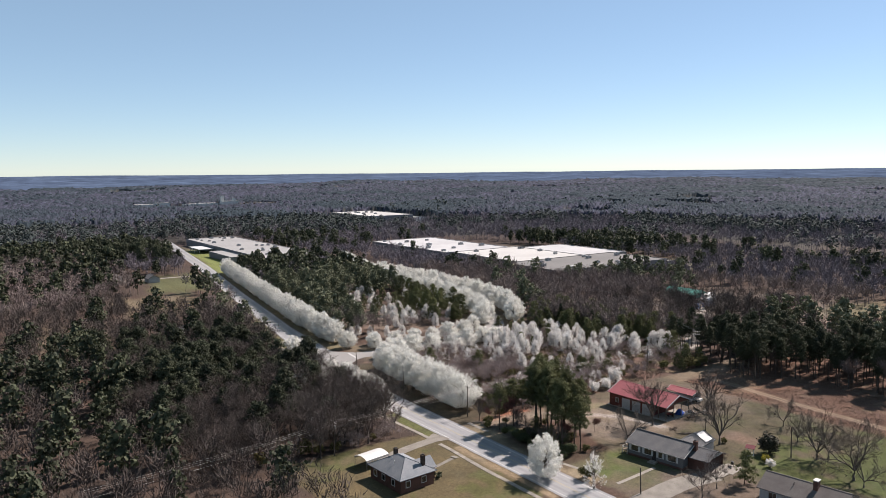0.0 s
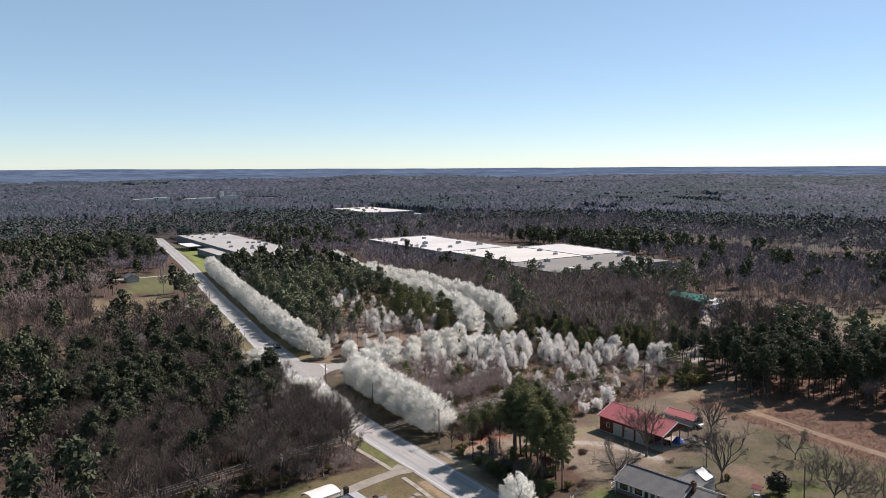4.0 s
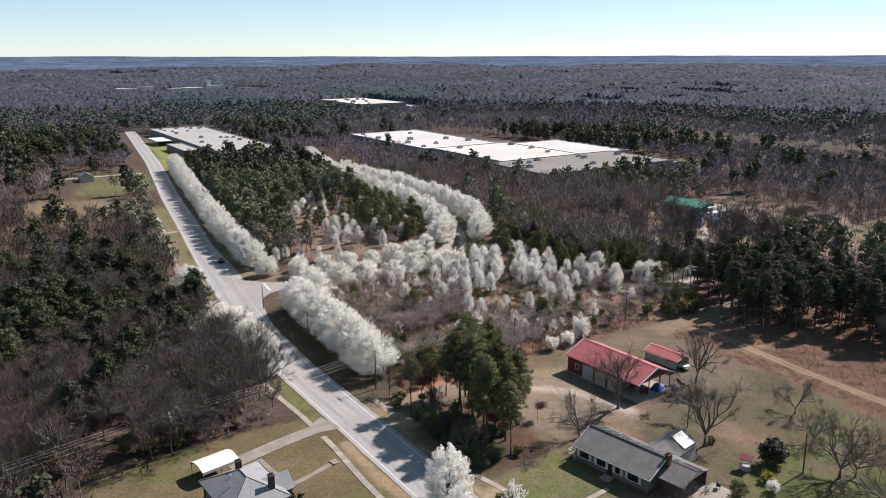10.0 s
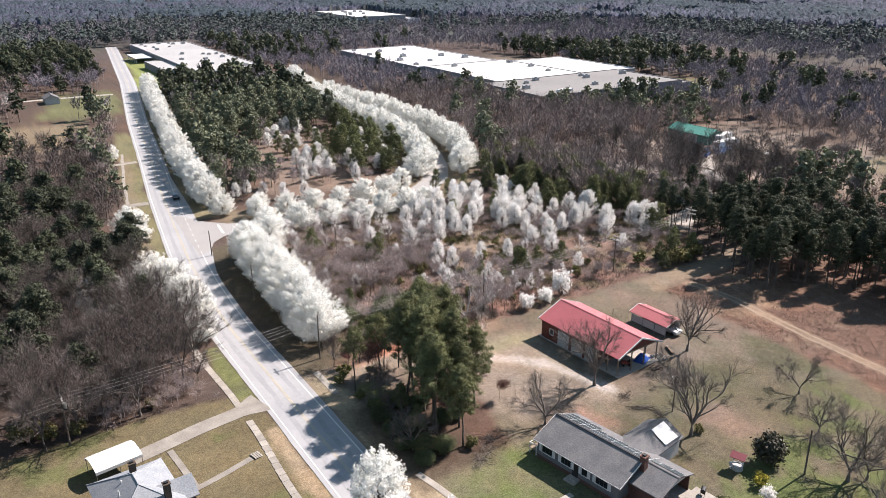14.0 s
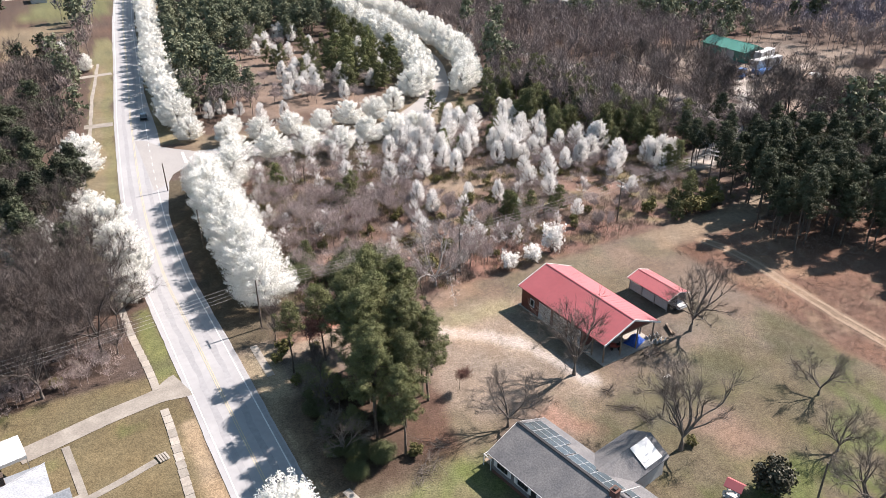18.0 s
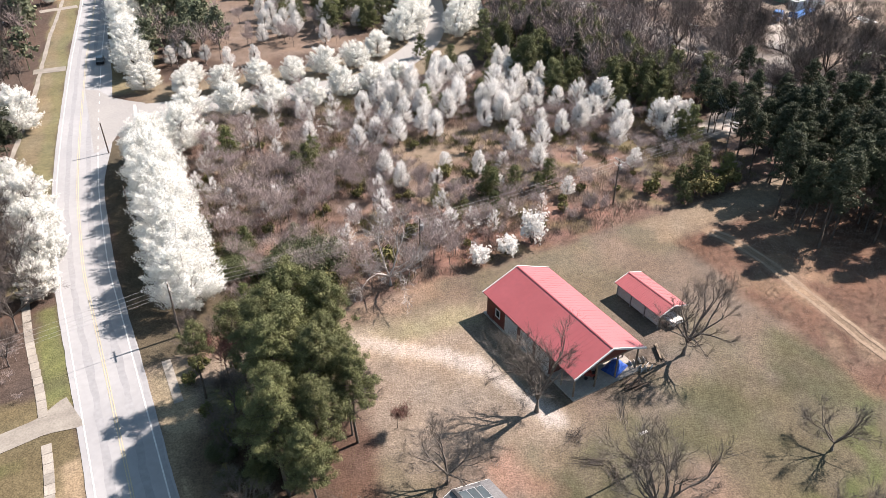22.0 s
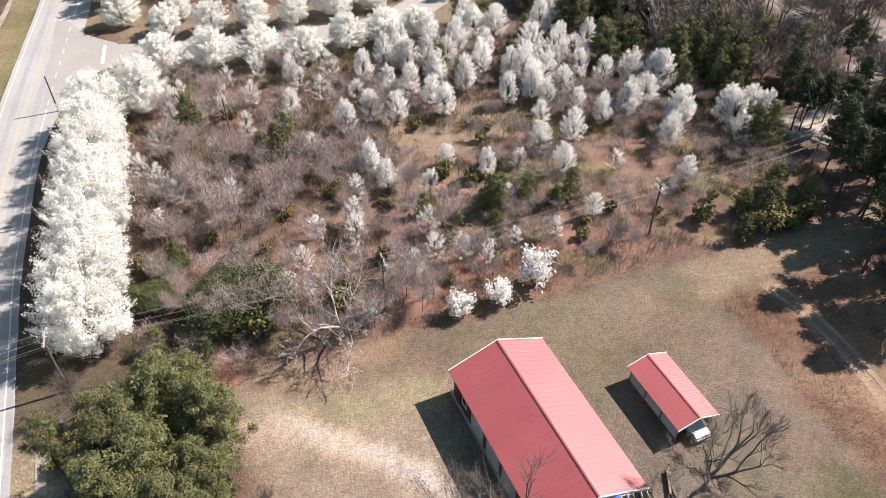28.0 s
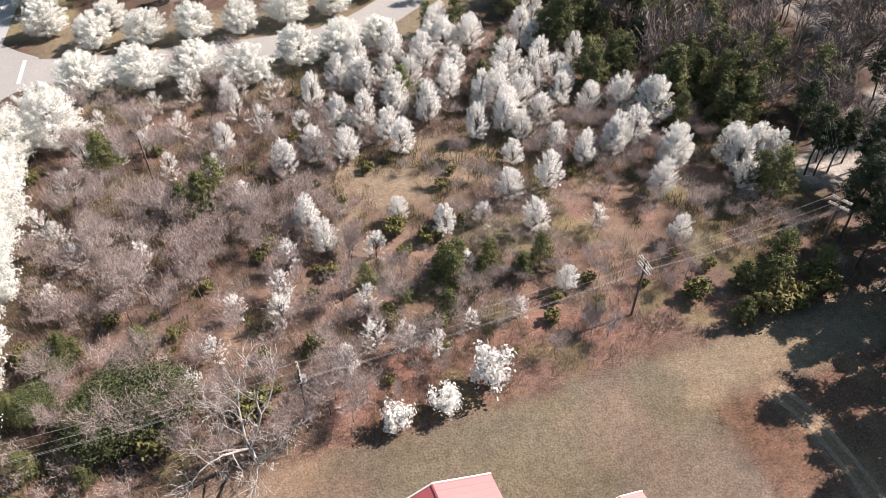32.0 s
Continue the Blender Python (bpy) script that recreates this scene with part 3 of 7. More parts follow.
drive1 = thing("driveway", 0, 0, 0, label="pale concrete driveway to the hip-roofed house", category="driveway", kind="structure")
part("drive_slab", ribbon(spline([-4.0, -8, -14, -20, -24.5], [-88.2, -89.2, -90.2, -91.6, -92.6], 0.8), lambda p: -1.5 - 1.5 * float(smooth(-8.2, -4.0, p.x)), lambda p: 1.5 + 1.3 * float(smooth(-8.2, -4.0, p.x)), 0.035), "concrete", drive1)
walk1 = thing("garden_path", 0, 0, 0, label="concrete garden path with steps down to the pavement", category="path", kind="structure")
part("path_slab", ribbon(spline([-19.4, -18.9, -18.4], [-93.4, -98.5, -104], 0.8), -0.45, 0.45, 0.028), "concrete", walk1)
part("path_slab", ribbon(spline([-20.3, -15, -10.2], [-104.2, -102.9, -101.4], 0.8), -0.5, 0.5, 0.03), "concrete", walk1)
for i in range(4):
    part("step", box(-9.9 + i * 0.33, -101.3 + i * 0.08, 0.14 - 0.04 * i, 0.24, 1.5, 0.09, 12), "concrete", walk1)
drive3 = thing("driveway", 0, 0, 0, label="concrete driveway and front path of the grey-roofed house", category="driveway", kind="structure")
part("drive_slab", ribbon(spline([4.2, 10, 18, 24, 29], [-141.5, -140.9, -140.2, -140.6, -141.5], 0.8), -2.6, 2.8, 0.035, wobble=0.1), "concrete", drive3)
part("path_slab", ribbon(spline([9.5, 14, 18.6, 22.3], [-132.6, -132.3, -131.9, -131.6], 0.8), -0.45, 0.45, 0.03), "concrete", drive3)
part("path_slab", ribbon(spline([7.6, 8.4, 9.3], [-117, -121, -127], 0.8), -0.5, 0.5, 0.03), "concrete", drive3)
part("path_slab", ribbon(spline([7.0, 7.0], [-84.4, -92.5], 0.8), -0.55, 0.55, 0.03), "concrete", drive3)
drive4 = thing("driveway", 0, 0, 0, label="short concrete driveways of the yards beside the road", category="driveway", kind="structure")
part("drive_slab", ribbon(spline([-1.5, 2, 5.5], [30.6, 30.2, 29.8], 0.8), -1.6, 1.6, 0.03), "concrete", drive4)
part("drive_slab", ribbon(spline([3, 8, 13.2], [80.5, 81, 81.4], 0.8), -1.4, 1.4, 0.03), "concrete", drive4)
part("drive_slab", ribbon(spline([-24, 5, 34], [236, 238, 236], 1.5), -2.0, 2.0, 0.03), "concrete", drive4)


railway = thing("railway", 0, 0, 0, label="single railway track on pale grey ballast among bare trees", category="railway", kind="structure")
TRACK = spline(RAIL_X, RAIL_Y, 2.0)
part("ballast_bed", ribbon(TRACK, -2.0, 2.0, 0.05, wobble=0.2), "ballast", railway)
part("rail", ribbon(TRACK, -0.80, -0.66, 0.22), "rail", railway)
part("rail", ribbon(TRACK, 0.66, 0.80, 0.22), "rail", railway)
sleeper = box(0, 0, 0, 2.5, 0.24, 0.16).mesh("sleeper")
sleeper.materials.append(M["rail"])
run = 0.0
for i in range(1, len(TRACK)):
    p, d = TRACK[i], (TRACK[i] - TRACK[i - 1])
    if -110 < p.y < 10:
        for f in (0.0, 0.33, 0.67):
            q = TRACK[i - 1] + d * f
            o = new("sleeper", sleeper)
            o.parent = railway
            o.matrix_local = pose(q.x, q.y, 0.09, 0, 0, math.degrees(math.atan2(d.y, d.x)) - 90)


# ---- trees: templates ----
def frames(n, rng):
    u = rng.normal(size=(n, 3))
    u /= np.linalg.norm(u, axis=1)[:, None]
    w = rng.normal(size=(n, 3))
    v = np.cross(u, w)
    v /= np.linalg.norm(v, axis=1)[:, None]
    return u, v


def leaf_quads(c, size, rng, aspect=1.0, up=0.0, out=None):
    """A small quad round each centre, turned at random, or to face outwards from its clump."""
    n = len(c)
    u, v = frames(n, rng)
    if out is not None:
        q = out / (np.linalg.norm(out, axis=1)[:, None] + 1e-6) + rng.normal(size=(n, 3)) * 0.45
        u = np.cross(q, rng.normal(size=(n, 3)))
        u /= np.linalg.norm(u, axis=1)[:, None]
        v = np.cross(q, u)
        v /= np.linalg.norm(v, axis=1)[:, None]
    if up:
        u = u + np.array([0, 0, up])
        u /= np.linalg.norm(u, axis=1)[:, None]
        v = np.cross(u, rng.normal(size=(n, 3)))
        v /= np.linalg.norm(v, axis=1)[:, None]
    s = size * rng.uniform(0.6, 1.4, (n, 1))
    a, b = u * s, v * s * aspect
    V = np.stack([c - a - b, c + a - b, c + a + b, c - a + b], 1).reshape(-1, 3)
    return V, np.arange(4 * n).reshape(-1, 4)


def slivers(p0, p1, w, rng):
    """Thin tapering twigs between two sets of points."""
    n = len(p0)
    d = p1 - p0
    s = np.cross(d, rng.normal(size=(n, 3)))
    s /= np.linalg.norm(s, axis=1)[:, None] + 1e-9
    w = np.asarray(w).reshape(-1, 1) * np.ones((n, 1))
    V = np.stack([p0 - s * w, p0 + s * w, p1 + s * w * 0.4, p1 - s * w * 0.4], 1).reshape(-1, 3)
    return V, np.arange(4 * n).reshape(-1, 4)


def limbs(segments, sides=5):
    """Tapered limbs (start, end, radii) as one quad mesh."""
    V, F, o = [], [], 0
    for p0, p1, r0, r1 in segments:
        d = (p1 - p0) / (np.linalg.norm(p1 - p0) + 1e-9)
        a = np.cross(d, (0.3, 0.9, 0.1) if abs(d[2]) > 0.8 else (0, 0, 1.0))
        a /= np.linalg.norm(a)
        b = np.cross(d, a)
        t = np.arange(sides) * 2 * math.pi / sides
        ring = np.cos(t)[:, None] * a + np.sin(t)[:, None] * b
        V += [p0 + ring * r0, p1 + ring * r1]
        for i in range(sides):
            F.append((o + i, o + (i + 1) % sides, o + sides + (i + 1) % sides, o + sides + i))
        o += 2 * sides
    return np.concatenate(V), np.array(F)


def join(*sets):
    V, F, o = [], [], 0
    for v, f in sets:
        V.append(v)
        F.append(f + o)
        o += len(v)
    return np.concatenate(V), np.concatenate(F)


def branch(rng, p, d, length, r, depth, out, twist=0.42, lift=0.25):
    """Grows a bare limb that forks; returns its ends."""
    parts = 3
    for i in range(parts):
        d = d + rng.normal(size=3) * 0.13
        d[2] += 0.05 * lift
        d /= np.linalg.norm(d)
        q = p + d * length / parts
        out.append((p, q, r * (1 - 0.22 * i / parts), r * (1 - 0.22 * (i + 1) / parts)))
        p = q
        if depth > 0 and i > 0 or depth > 3:
            for _ in range(1 if i < parts - 1 else 2):
                e = d + rng.normal(size=3) * twist
                e[2] += lift * 0.4
                e /= np.linalg.norm(e)
                if depth > 0:
                    branch(rng, p.copy(), e, length * rng.uniform(0.55, 0.8), r * rng.uniform(0.45, 0.62), depth - 1, out, twist, lift)


def trunk_line(rng, h, r, lean=0.04):
    segs, p = [], np.array([0, 0, -0.15])
    for i in range(4):
        q = np.array([rng.normal() * lean * h, rng.normal() * lean * h, h * (i + 1) / 4])
        segs.append((p, q, r * (1 - 0.2 * i), r * (1 - 0.2 * (i + 1))))
        p = q
    return segs


def on_line(segs, z):
    """The point of a trunk at a height."""
    zs = [segs[0][0][2]] + [s[1][2] for s in segs]
    return np.array([np.interp(z, zs, [segs[0][0][0]] + [s[1][0] for s in segs]), np.interp(z, zs, [segs[0][0][1]] + [s[1][1] for s in segs]), min(z, zs[-1])])


def pear(seed, h, w, n, size, bare=0.16, point=0.0, plumes=130, open_low=0.0):
    """A pear in blossom: flowering sprays that rise outwards from a short forked trunk."""
    rng = np.random.default_rng(seed)
    segs = trunk_line(rng, h * 0.3, 0.024 * h)
    lean = rng.uniform(0, 6.28)
    t = rng.uniform(0, 1, plumes) ** (1 - 0.35 * open_low)
    a = rng.uniform(0, 6.28, plumes)
    rad = np.sin(np.pi * np.minimum(1, t * 0.80 + 0.19)) ** 0.55 * (1 - point * t * 0.75) * (1 + 0.14 * np.cos(2 * a + lean))
    q = rad * w * 0.5 * rng.uniform(0.82, 1.09, plumes)
    tip = np.stack([q * np.cos(a), q * np.sin(a), h * (bare + (1.0 - bare) * t) * rng.uniform(0.95, 1.06, plumes)], 1)
    root = tip * np.array([0.32, 0.32, 1.0]) - np.array([0, 0, 1.0]) * h * rng.uniform(0.16, 0.34, (plumes, 1))
    root[:, 2] = np.maximum(root[:, 2], h * bare * 0.8)
    for i in rng.choice(plumes, min(plumes, 18), replace=False):
        segs += [(np.array([0, 0, min(root[i][2] * 0.7, h * 0.3)]), root[i], 0.010 * h, 0.006 * h), (root[i], tip[i], 0.006 * h, 0.0015 * h)]
    k = rng.integers(0, plumes, n)
    f = rng.uniform(0.12, 1.0, (n, 1)) ** 0.8
    away = np.clip(rng.normal(size=(n, 3)), -1.8, 1.8)
    pts = root[k] + (tip[k] - root[k]) * f + away * (w * 0.05 * rng.uniform(0.55, 1.4, plumes)[k][:, None] * (1.12 - 0.75 * f))
    keep = pts[:, 2] > h * bare * 0.6
    face = away + (tip[k] - root[k]) * 0.35 + np.array([0, 0, 0.35])
    return limbs(segs, 5), leaf_quads(pts[keep], size, rng, 0.75, out=face[keep])


def pine(seed, h, w, n, size, clear=0.45, aspect=0.3, limbs_n=26, clump=0.075, round_top=0.75, sides=5):
    """A tall pine: bare trunk, whorls of limbs, and tufts of needles in uneven clumps."""
    rng = np.random.default_rng(seed)
    segs = trunk_line(rng, h * 0.96, 0.0135 * h, 0.012)
    c, sizes = [], []
    for i in range(limbs_n):
        t = (i + rng.uniform(0, 1)) / limbs_n
        z = h * (clear + (0.97 - clear) * t)
        a = i * 2.4 + rng.uniform(-0.7, 0.7)
        reach = w * 0.5 * (1 - t) ** round_top * rng.uniform(0.5, 1.2) * (0.6 + 0.4 * min(1, t * 4)) + 0.25
        p0 = on_line(segs[:4], z)
        p1 = np.array([reach * math.cos(a), reach * math.sin(a), z + reach * rng.uniform(-0.05, 0.3)])
        if i % 2 == 0 or sides > 4:
            segs.append((p0, p1, 0.0035 * h, 0.0012 * h))
        for f in (0.45, 0.75, 1.0):
            if f * reach > 0.5 or t > 0.8:
                c.append(p0 + (p1 - p0) * f + rng.normal(size=3) * w * 0.05)
                sizes.append(rng.uniform(0.6, 1.2) * w * clump)
    c, sizes = np.array(c), np.array(sizes)
    which = rng.integers(0, len(c), n)
    away = np.clip(rng.normal(size=(n, 3)), -1.8, 1.8) * np.array([1, 1, 0.62])
    pts = c[which] + away * sizes[which][:, None]
    return limbs(segs, sides), leaf_quads(pts, size, rng, aspect, out=away + np.array([0, 0, 0.6]))


def bare_tree(seed, h, w, depth=4, twigs=2500, thick=0.022, low=0.22, width=0.014):
    """A leafless broad tree: forking limbs and a haze of fine twigs."""
    rng = np.random.default_rng(seed)
    segs = trunk_line(rng, h * low, thick * h, 0.02)
    top = segs[-1][1]
    start = len(segs)
    m = rng.integers(4, 6)
    for i in range(m):
        a = 6.28 * (i + rng.uniform(-0.3, 0.3)) / m
        tilt = rng.uniform(0.35, 1.0) * w / h
        d = np.array([math.cos(a) * tilt, math.sin(a) * tilt, 1.0])
        branch(rng, top.copy() * rng.uniform(0.85, 1.0), d / np.linalg.norm(d), h * rng.uniform(0.26, 0.34), thick * h * rng.uniform(0.45, 0.6), depth, segs)
    ends = np.array([s[1] for s in segs[start:]])
    k = max(ends[:, 2].max(), 0.1)
    for i, s in enumerate(segs):
        if i >= start:
            segs[i] = (s[0] * np.array([1, 1, h / k]), s[1] * np.array([1, 1, h / k]), s[2], s[3])
    segs[start - 1] = (segs[start - 1][0], top * np.array([1, 1, h / k]), segs[start - 1][2], segs[start - 1][3])
    thin = [s for s in segs[start:] if s[2] < thick * h * 0.16]
    thickset = segs[:start] + [s for s in segs[start:] if s[2] >= thick * h * 0.16]
    a = np.array([s[0] for s in thin])
    b = np.array([s[1] for s in thin])
    r = np.array([s[2] for s in thin])
    sets = [slivers(a, b, np.maximum(r, width), rng)]
    if twigs:
        i = rng.integers(0, len(thin), twigs)
        p = a[i] + (b[i] - a[i]) * rng.uniform(0, 1, (twigs, 1))
        d = (b[i] - a[i])
        d = d / (np.linalg.norm(d, axis=1)[:, None] + 1e-9) + rng.normal(size=(twigs, 3)) * 0.55
        d[:, 2] += 0.25
        sets.append(slivers(p, p + d * h * rng.uniform(0.025, 0.07, (twigs, 1)), width * 0.7, rng))
    return limbs(thickset, 6), join(*sets)


def hazy_tree(seed, h, w, twigs, width, sides=4):
    """A leafless woodland tree, seen from further off: a trunk, limbs and upright twigs."""
    rng = np.random.default_rng(seed)
    segs = trunk_line(rng, h * 0.6, 0.013 * h, 0.015)
    c = []
    for i in range(9):
        a, t = rng.uniform(0, 6.28), rng.uniform(0.35, 0.6)
        z = h * t
        e = np.array([math.cos(a) * w * rng.uniform(0.2, 0.42), math.sin(a) * w * rng.uniform(0.2, 0.42), h * rng.uniform(0.65, 0.92)])
        start = on_line(segs[:4], z)
        segs.append((start, e, 0.006 * h, 0.002 * h))
        c.append((start, e))
    i = rng.integers(0, 9, twigs)
    t = rng.uniform(0.25, 1.0, (twigs, 1))
    a, b = np.array([q[0] for q in c]), np.array([q[1] for q in c])
    p = a[i] + (b[i] - a[i]) * t + rng.normal(size=(twigs, 3)) * np.array([w, w, h]) * np.array([0.085, 0.085, 0.04])
    d = rng.normal(size=(twigs, 3)) * 0.6 + np.array([0, 0, 0.8]) + p * np.array([0.12, 0.12, 0])
    return limbs(segs[:4], sides), join(limbs(segs[4:], sides), slivers(p, p + d * h * rng.uniform(0.05, 0.1, (twigs, 1)), width, rng))


def shrub(seed, h, w, n, size, aspect=0.6):
    rng = np.random.default_rng(seed)
    k = max(8, n // 40)
    u = rng.normal(size=(k, 3))
    u /= np.linalg.norm(u, axis=1)[:, None]
    c = u * rng.uniform(0.4, 0.9, (k, 1)) * np.array([w / 2, w / 2, h * 0.42]) + np.array([0, 0, h * 0.52])
    i = rng.integers(0, k, n)
    away = rng.normal(size=(n, 3))
    p = c[i] + away * np.array([w, w, h]) * 0.075
    keep = p[:, 2] > 0.02
    p, away = p[keep], away[keep]
    segs = [(np.array([0, 0, -0.05]), q, 0.02 * h + 0.01, 0.006) for q in c[:6]]
    return limbs(segs, 4), leaf_quads(p, size, rng, aspect, out=away + np.array([0, 0, 0.4]))


class Kind:
    """Tree templates of one look; plant() sets one of them out as a thing of its own."""
    def __init__(self, name, label, group, woods, leaf_mat, wood_mat, crown="crown", category="tree"):
        self.name, self.label, self.group, self.crown, self.category = name, label, group, crown, category
        self.made = []
        for (tv, tf), (cv, cf) in woods:
            a, b = mesh_arrays("trunk", tv, tf), mesh_arrays(crown, cv, cf)
            a.materials.append(M[wood_mat])
            b.materials.append(M[leaf_mat])
            self.made.append((a, b))

    def plant(self, x, y, scale, rng, label="", tall=1.0, z=0.0):
        ob = thing(self.name, x, y, z, label=label or self.label, category=self.category, group=self.group)
        ob.matrix_world = Matrix.Translation((x, y, z)) @ pose(0, 0, 0, rng.uniform(-2, 2), rng.uniform(-2, 2), rng.uniform(0, 360)) @ Matrix.Diagonal((scale, scale, scale * tall, 1))
        a, b = self.made[rng.randrange(len(self.made))]
        for name, me in (("trunk", a), (self.crown, b)):
            o = new(name, me)
            o.parent = ob
        return ob


PEAR = Kind("pear_tree", "pear tree in full white blossom", "blossoming pears in rows", [pear(i, 9.3, 9.2, 16000, 0.085, plumes=160) for i in range(5)], "blossom", "bark")
PEAR_NEAR = Kind("pear_tree", "pear tree in full white blossom", "blossoming pears in rows", [pear(i, 10.3, 10.3, 34000, 0.064, plumes=230) for i in range(10, 14)], "blossom", "bark")
PEAR_FAR = Kind("pear_tree", "pear tree in full white blossom", "blossoming pears in rows", [pear(20 + i, 9.6, 8.9, 8500, 0.11, plumes=120) for i in range(4)], "blossom", "bark")
PEAR_SMALL = Kind("young_pear_tree", "slender young pear in white blossom among scrub", "young pears in the field", [pear(40 + i, 6, 4.2, 7600, 0.044, 0.16, 0.35, 110, 0.5) for i in range(5)], "blossom_small", "bark_grey")
PEAR_THIN = Kind("young_pear_tree", "thinly flowering young pear in the scrub", "young pears in the field", [pear(60 + i, 5, 4.0, 1900, 0.042, 0.12, 0.4, 48, 1.0) for i in range(3)], "blossom_small", "bark_grey")
PINE_NEAR = Kind("pine_tree", "tall green loblolly pine with a bare lower trunk", "pines beside the road", [pine(80 + i, 17, 7.2, 34000, 0.085, 0.42, 0.3, 54, 0.05, 0.55) for i in range(4)], "pine", "bark")
PINE_WOOD = Kind("pine_tree", "tall dark pine in dense woodland", "woodland pines", [pine(90 + i, 15, 7.6, 6500, 0.19, 0.36, 0.42, 34, 0.066, 0.45) for i in range(4)], "pine_dark", "bark")
PINE_EAST = Kind("pine_tree", "tall slim pine at the edge of the field", "woodland pines", [pine(95 + i, 16, 5.6, 7500, 0.14, 0.46, 0.36, 36, 0.066, 0.6) for i in range(4)], "pine_dark", "bark")
PINE_YOUNG = Kind("young_pine", "young green pine in the scrub", "young pines in the field", [pine(100 + i, 6, 4.0, 5200, 0.09, 0.1, 0.32, 34, 0.056) for i in range(3)], "cedar", "bark")
BARE_YARD = Kind("bare_tree", "leafless broad-crowned tree on the pasture", "bare yard trees", [bare_tree(110 + i, 12, 12.5, 4, 8000, 0.027, 0.16, 0.011) for i in range(4)], "bark_yard", "bark_yard", crown="crown")
BARE_BIG = Kind("bare_tree", "large leafless grey-brown tree with fine twigs", "bare woodland trees", [bare_tree(120 + i, 13, 10, 4, 5600, 0.021, 0.25, 0.016) for i in range(4)], "twig_near", "bark_grey", crown="crown")
BARE_WOOD = Kind("bare_tree", "leafless grey-brown woodland tree", "bare woodland trees", [hazy_tree(130 + i, 13, 8, 1300, 0.035) for i in range(5)], "twig", "bark_grey", crown="crown")
SHRUB_GREEN = Kind("evergreen_shrub", "round olive-green evergreen shrub", "shrubs", [shrub(140 + i, 2.4, 2.6, 900, 0.11) for i in range(3)], "scrub_green", "bark", category="shrub", crown="foliage")
SHRUB_WHITE = Kind("white_shrub", "low shrub in white blossom at the scrub's edge", "shrubs", [shrub(150 + i, 2.6, 3.0, 1300, 0.09) for i in range(2)], "blossom_small", "bark_grey", category="shrub", crown="blossom")
HOLLY = Kind("holly_bush", "dense dark green holly bush on the lawn", "shrubs", [shrub(160, 4.8, 4.8, 3800, 0.14)], "holly", "bark", category="shrub", crown="foliage")
YELLOW = Kind("forsythia", "yellow flowering forsythia bush on the lawn", "shrubs", [shrub(165, 1.8, 2.8, 900, 0.09)], "forsythia", "bark_grey", category="shrub", crown="flowers")
BARE_PALE = Kind("bare_tree", "dead bare tree with pale grey branches at the scrub edge", "bare yard trees", [bare_tree(190, 9, 12, 4, 1500, 0.024, 0.12, 0.022)], "bark_pale", "bark_pale")
BIG_BUSH = Kind("evergreen_bush", "large dark evergreen bush at the edge of the scrub", "shrubs", [shrub(195, 5.4, 8.5, 24000, 0.085)], "bush", "bark", category="shrub", crown="foliage")
REDBUD = Kind("redbud_tree", "small tree hazed with dark red buds", "redbuds", [hazy_tree(180, 7, 6, 1300, 0.03)], "redbud", "bark", crown="crown")


PINE_FIELD = Kind("young_pine", "bushy green pine behind the young pears", "pines behind the field", [pine(105 + i, 9, 5.0, 5600, 0.11, 0.16, 0.36, 36, 0.058, 0.7) for i in range(3)], "pine", "bark")

# ---- trees: where they stand ----
rt = random.Random(7)


def along(px, py, step, offset=0.0):
    pts = spline(px, py, 0.5)
    out, run = [], step / 2
    for i in range(1, len(pts)):
        run += (pts[i] - pts[i - 1]).length
        if run >= step:
            run = 0.0
            d = (pts[i] - pts[i - 1]).normalized()
            out.append(pts[i] + Vector((d.y, -d.x)) * offset)
    return out


# the row before the junction
for x, y, s in ((12.2, -74.5, 0.95), (12.4, -68, 1.0), (12.8, -61.5, 0.98), (13.3, -55, 1.0), (13.5, -48.5, 0.95), (14.0, -42, 1.0), (14.2, -35.5, 0.95), (14.8, -29, 0.95), (21.3, -25.2, 0.9)):
    PEAR_NEAR.plant(x, y, s, rt)
# the long row past the junction
for p in along([19.0, 20.6, 22.5, 27.6, 38.5, 45.5, 53], [14, 30, 50, 87, 156, 199, 240], 6.2):
    (PEAR if p.y < 60 else PEAR_FAR).plant(p.x + rt.uniform(-0.5, 0.5), p.y, rt.uniform(0.92, 1.08), rt)
# both sides of the side road
for x, y, s in ((25.6, -13.6, 0.95), (33.9, -14.3, 0.98), (41.8, -15.6, 0.95), (49.2, -18.2, 0.9), (57.7, -15.6, 0.9), (64.6, -15.6, 0.9), (71, -14.8, 0.75), (27.6, 1.0, 0.82), (35.6, -0.6, 0.84), (43.3, -1.0, 0.84), (50.8, -2.4, 0.8), (58.6, -1.4, 0.9), (66.3, -0.6, 0.88), (74, 3.4, 0.88), (30.2, 6.4, 0.7), (20, 7.5, 0.85)):
    PEAR.plant(x, y, s * 0.9, rt, tall=0.86)
for p in along([81, 89, 97, 102.5, 105, 106.5, 109, 113, 121, 131], [8.5, 15, 32, 52, 72, 95, 124, 153, 192, 228], 5.6):
    PEAR_FAR.plant(p.x, p.y, rt.uniform(0.92, 1.1), rt)
for p in along([96, 105, 112, 118.5, 121.5, 123, 122, 121], [4.5, 14.5, 30, 53, 76, 99, 124, 160], 5.6):
    PEAR_FAR.plant(p.x, p.y, rt.uniform(0.92, 1.1), rt)
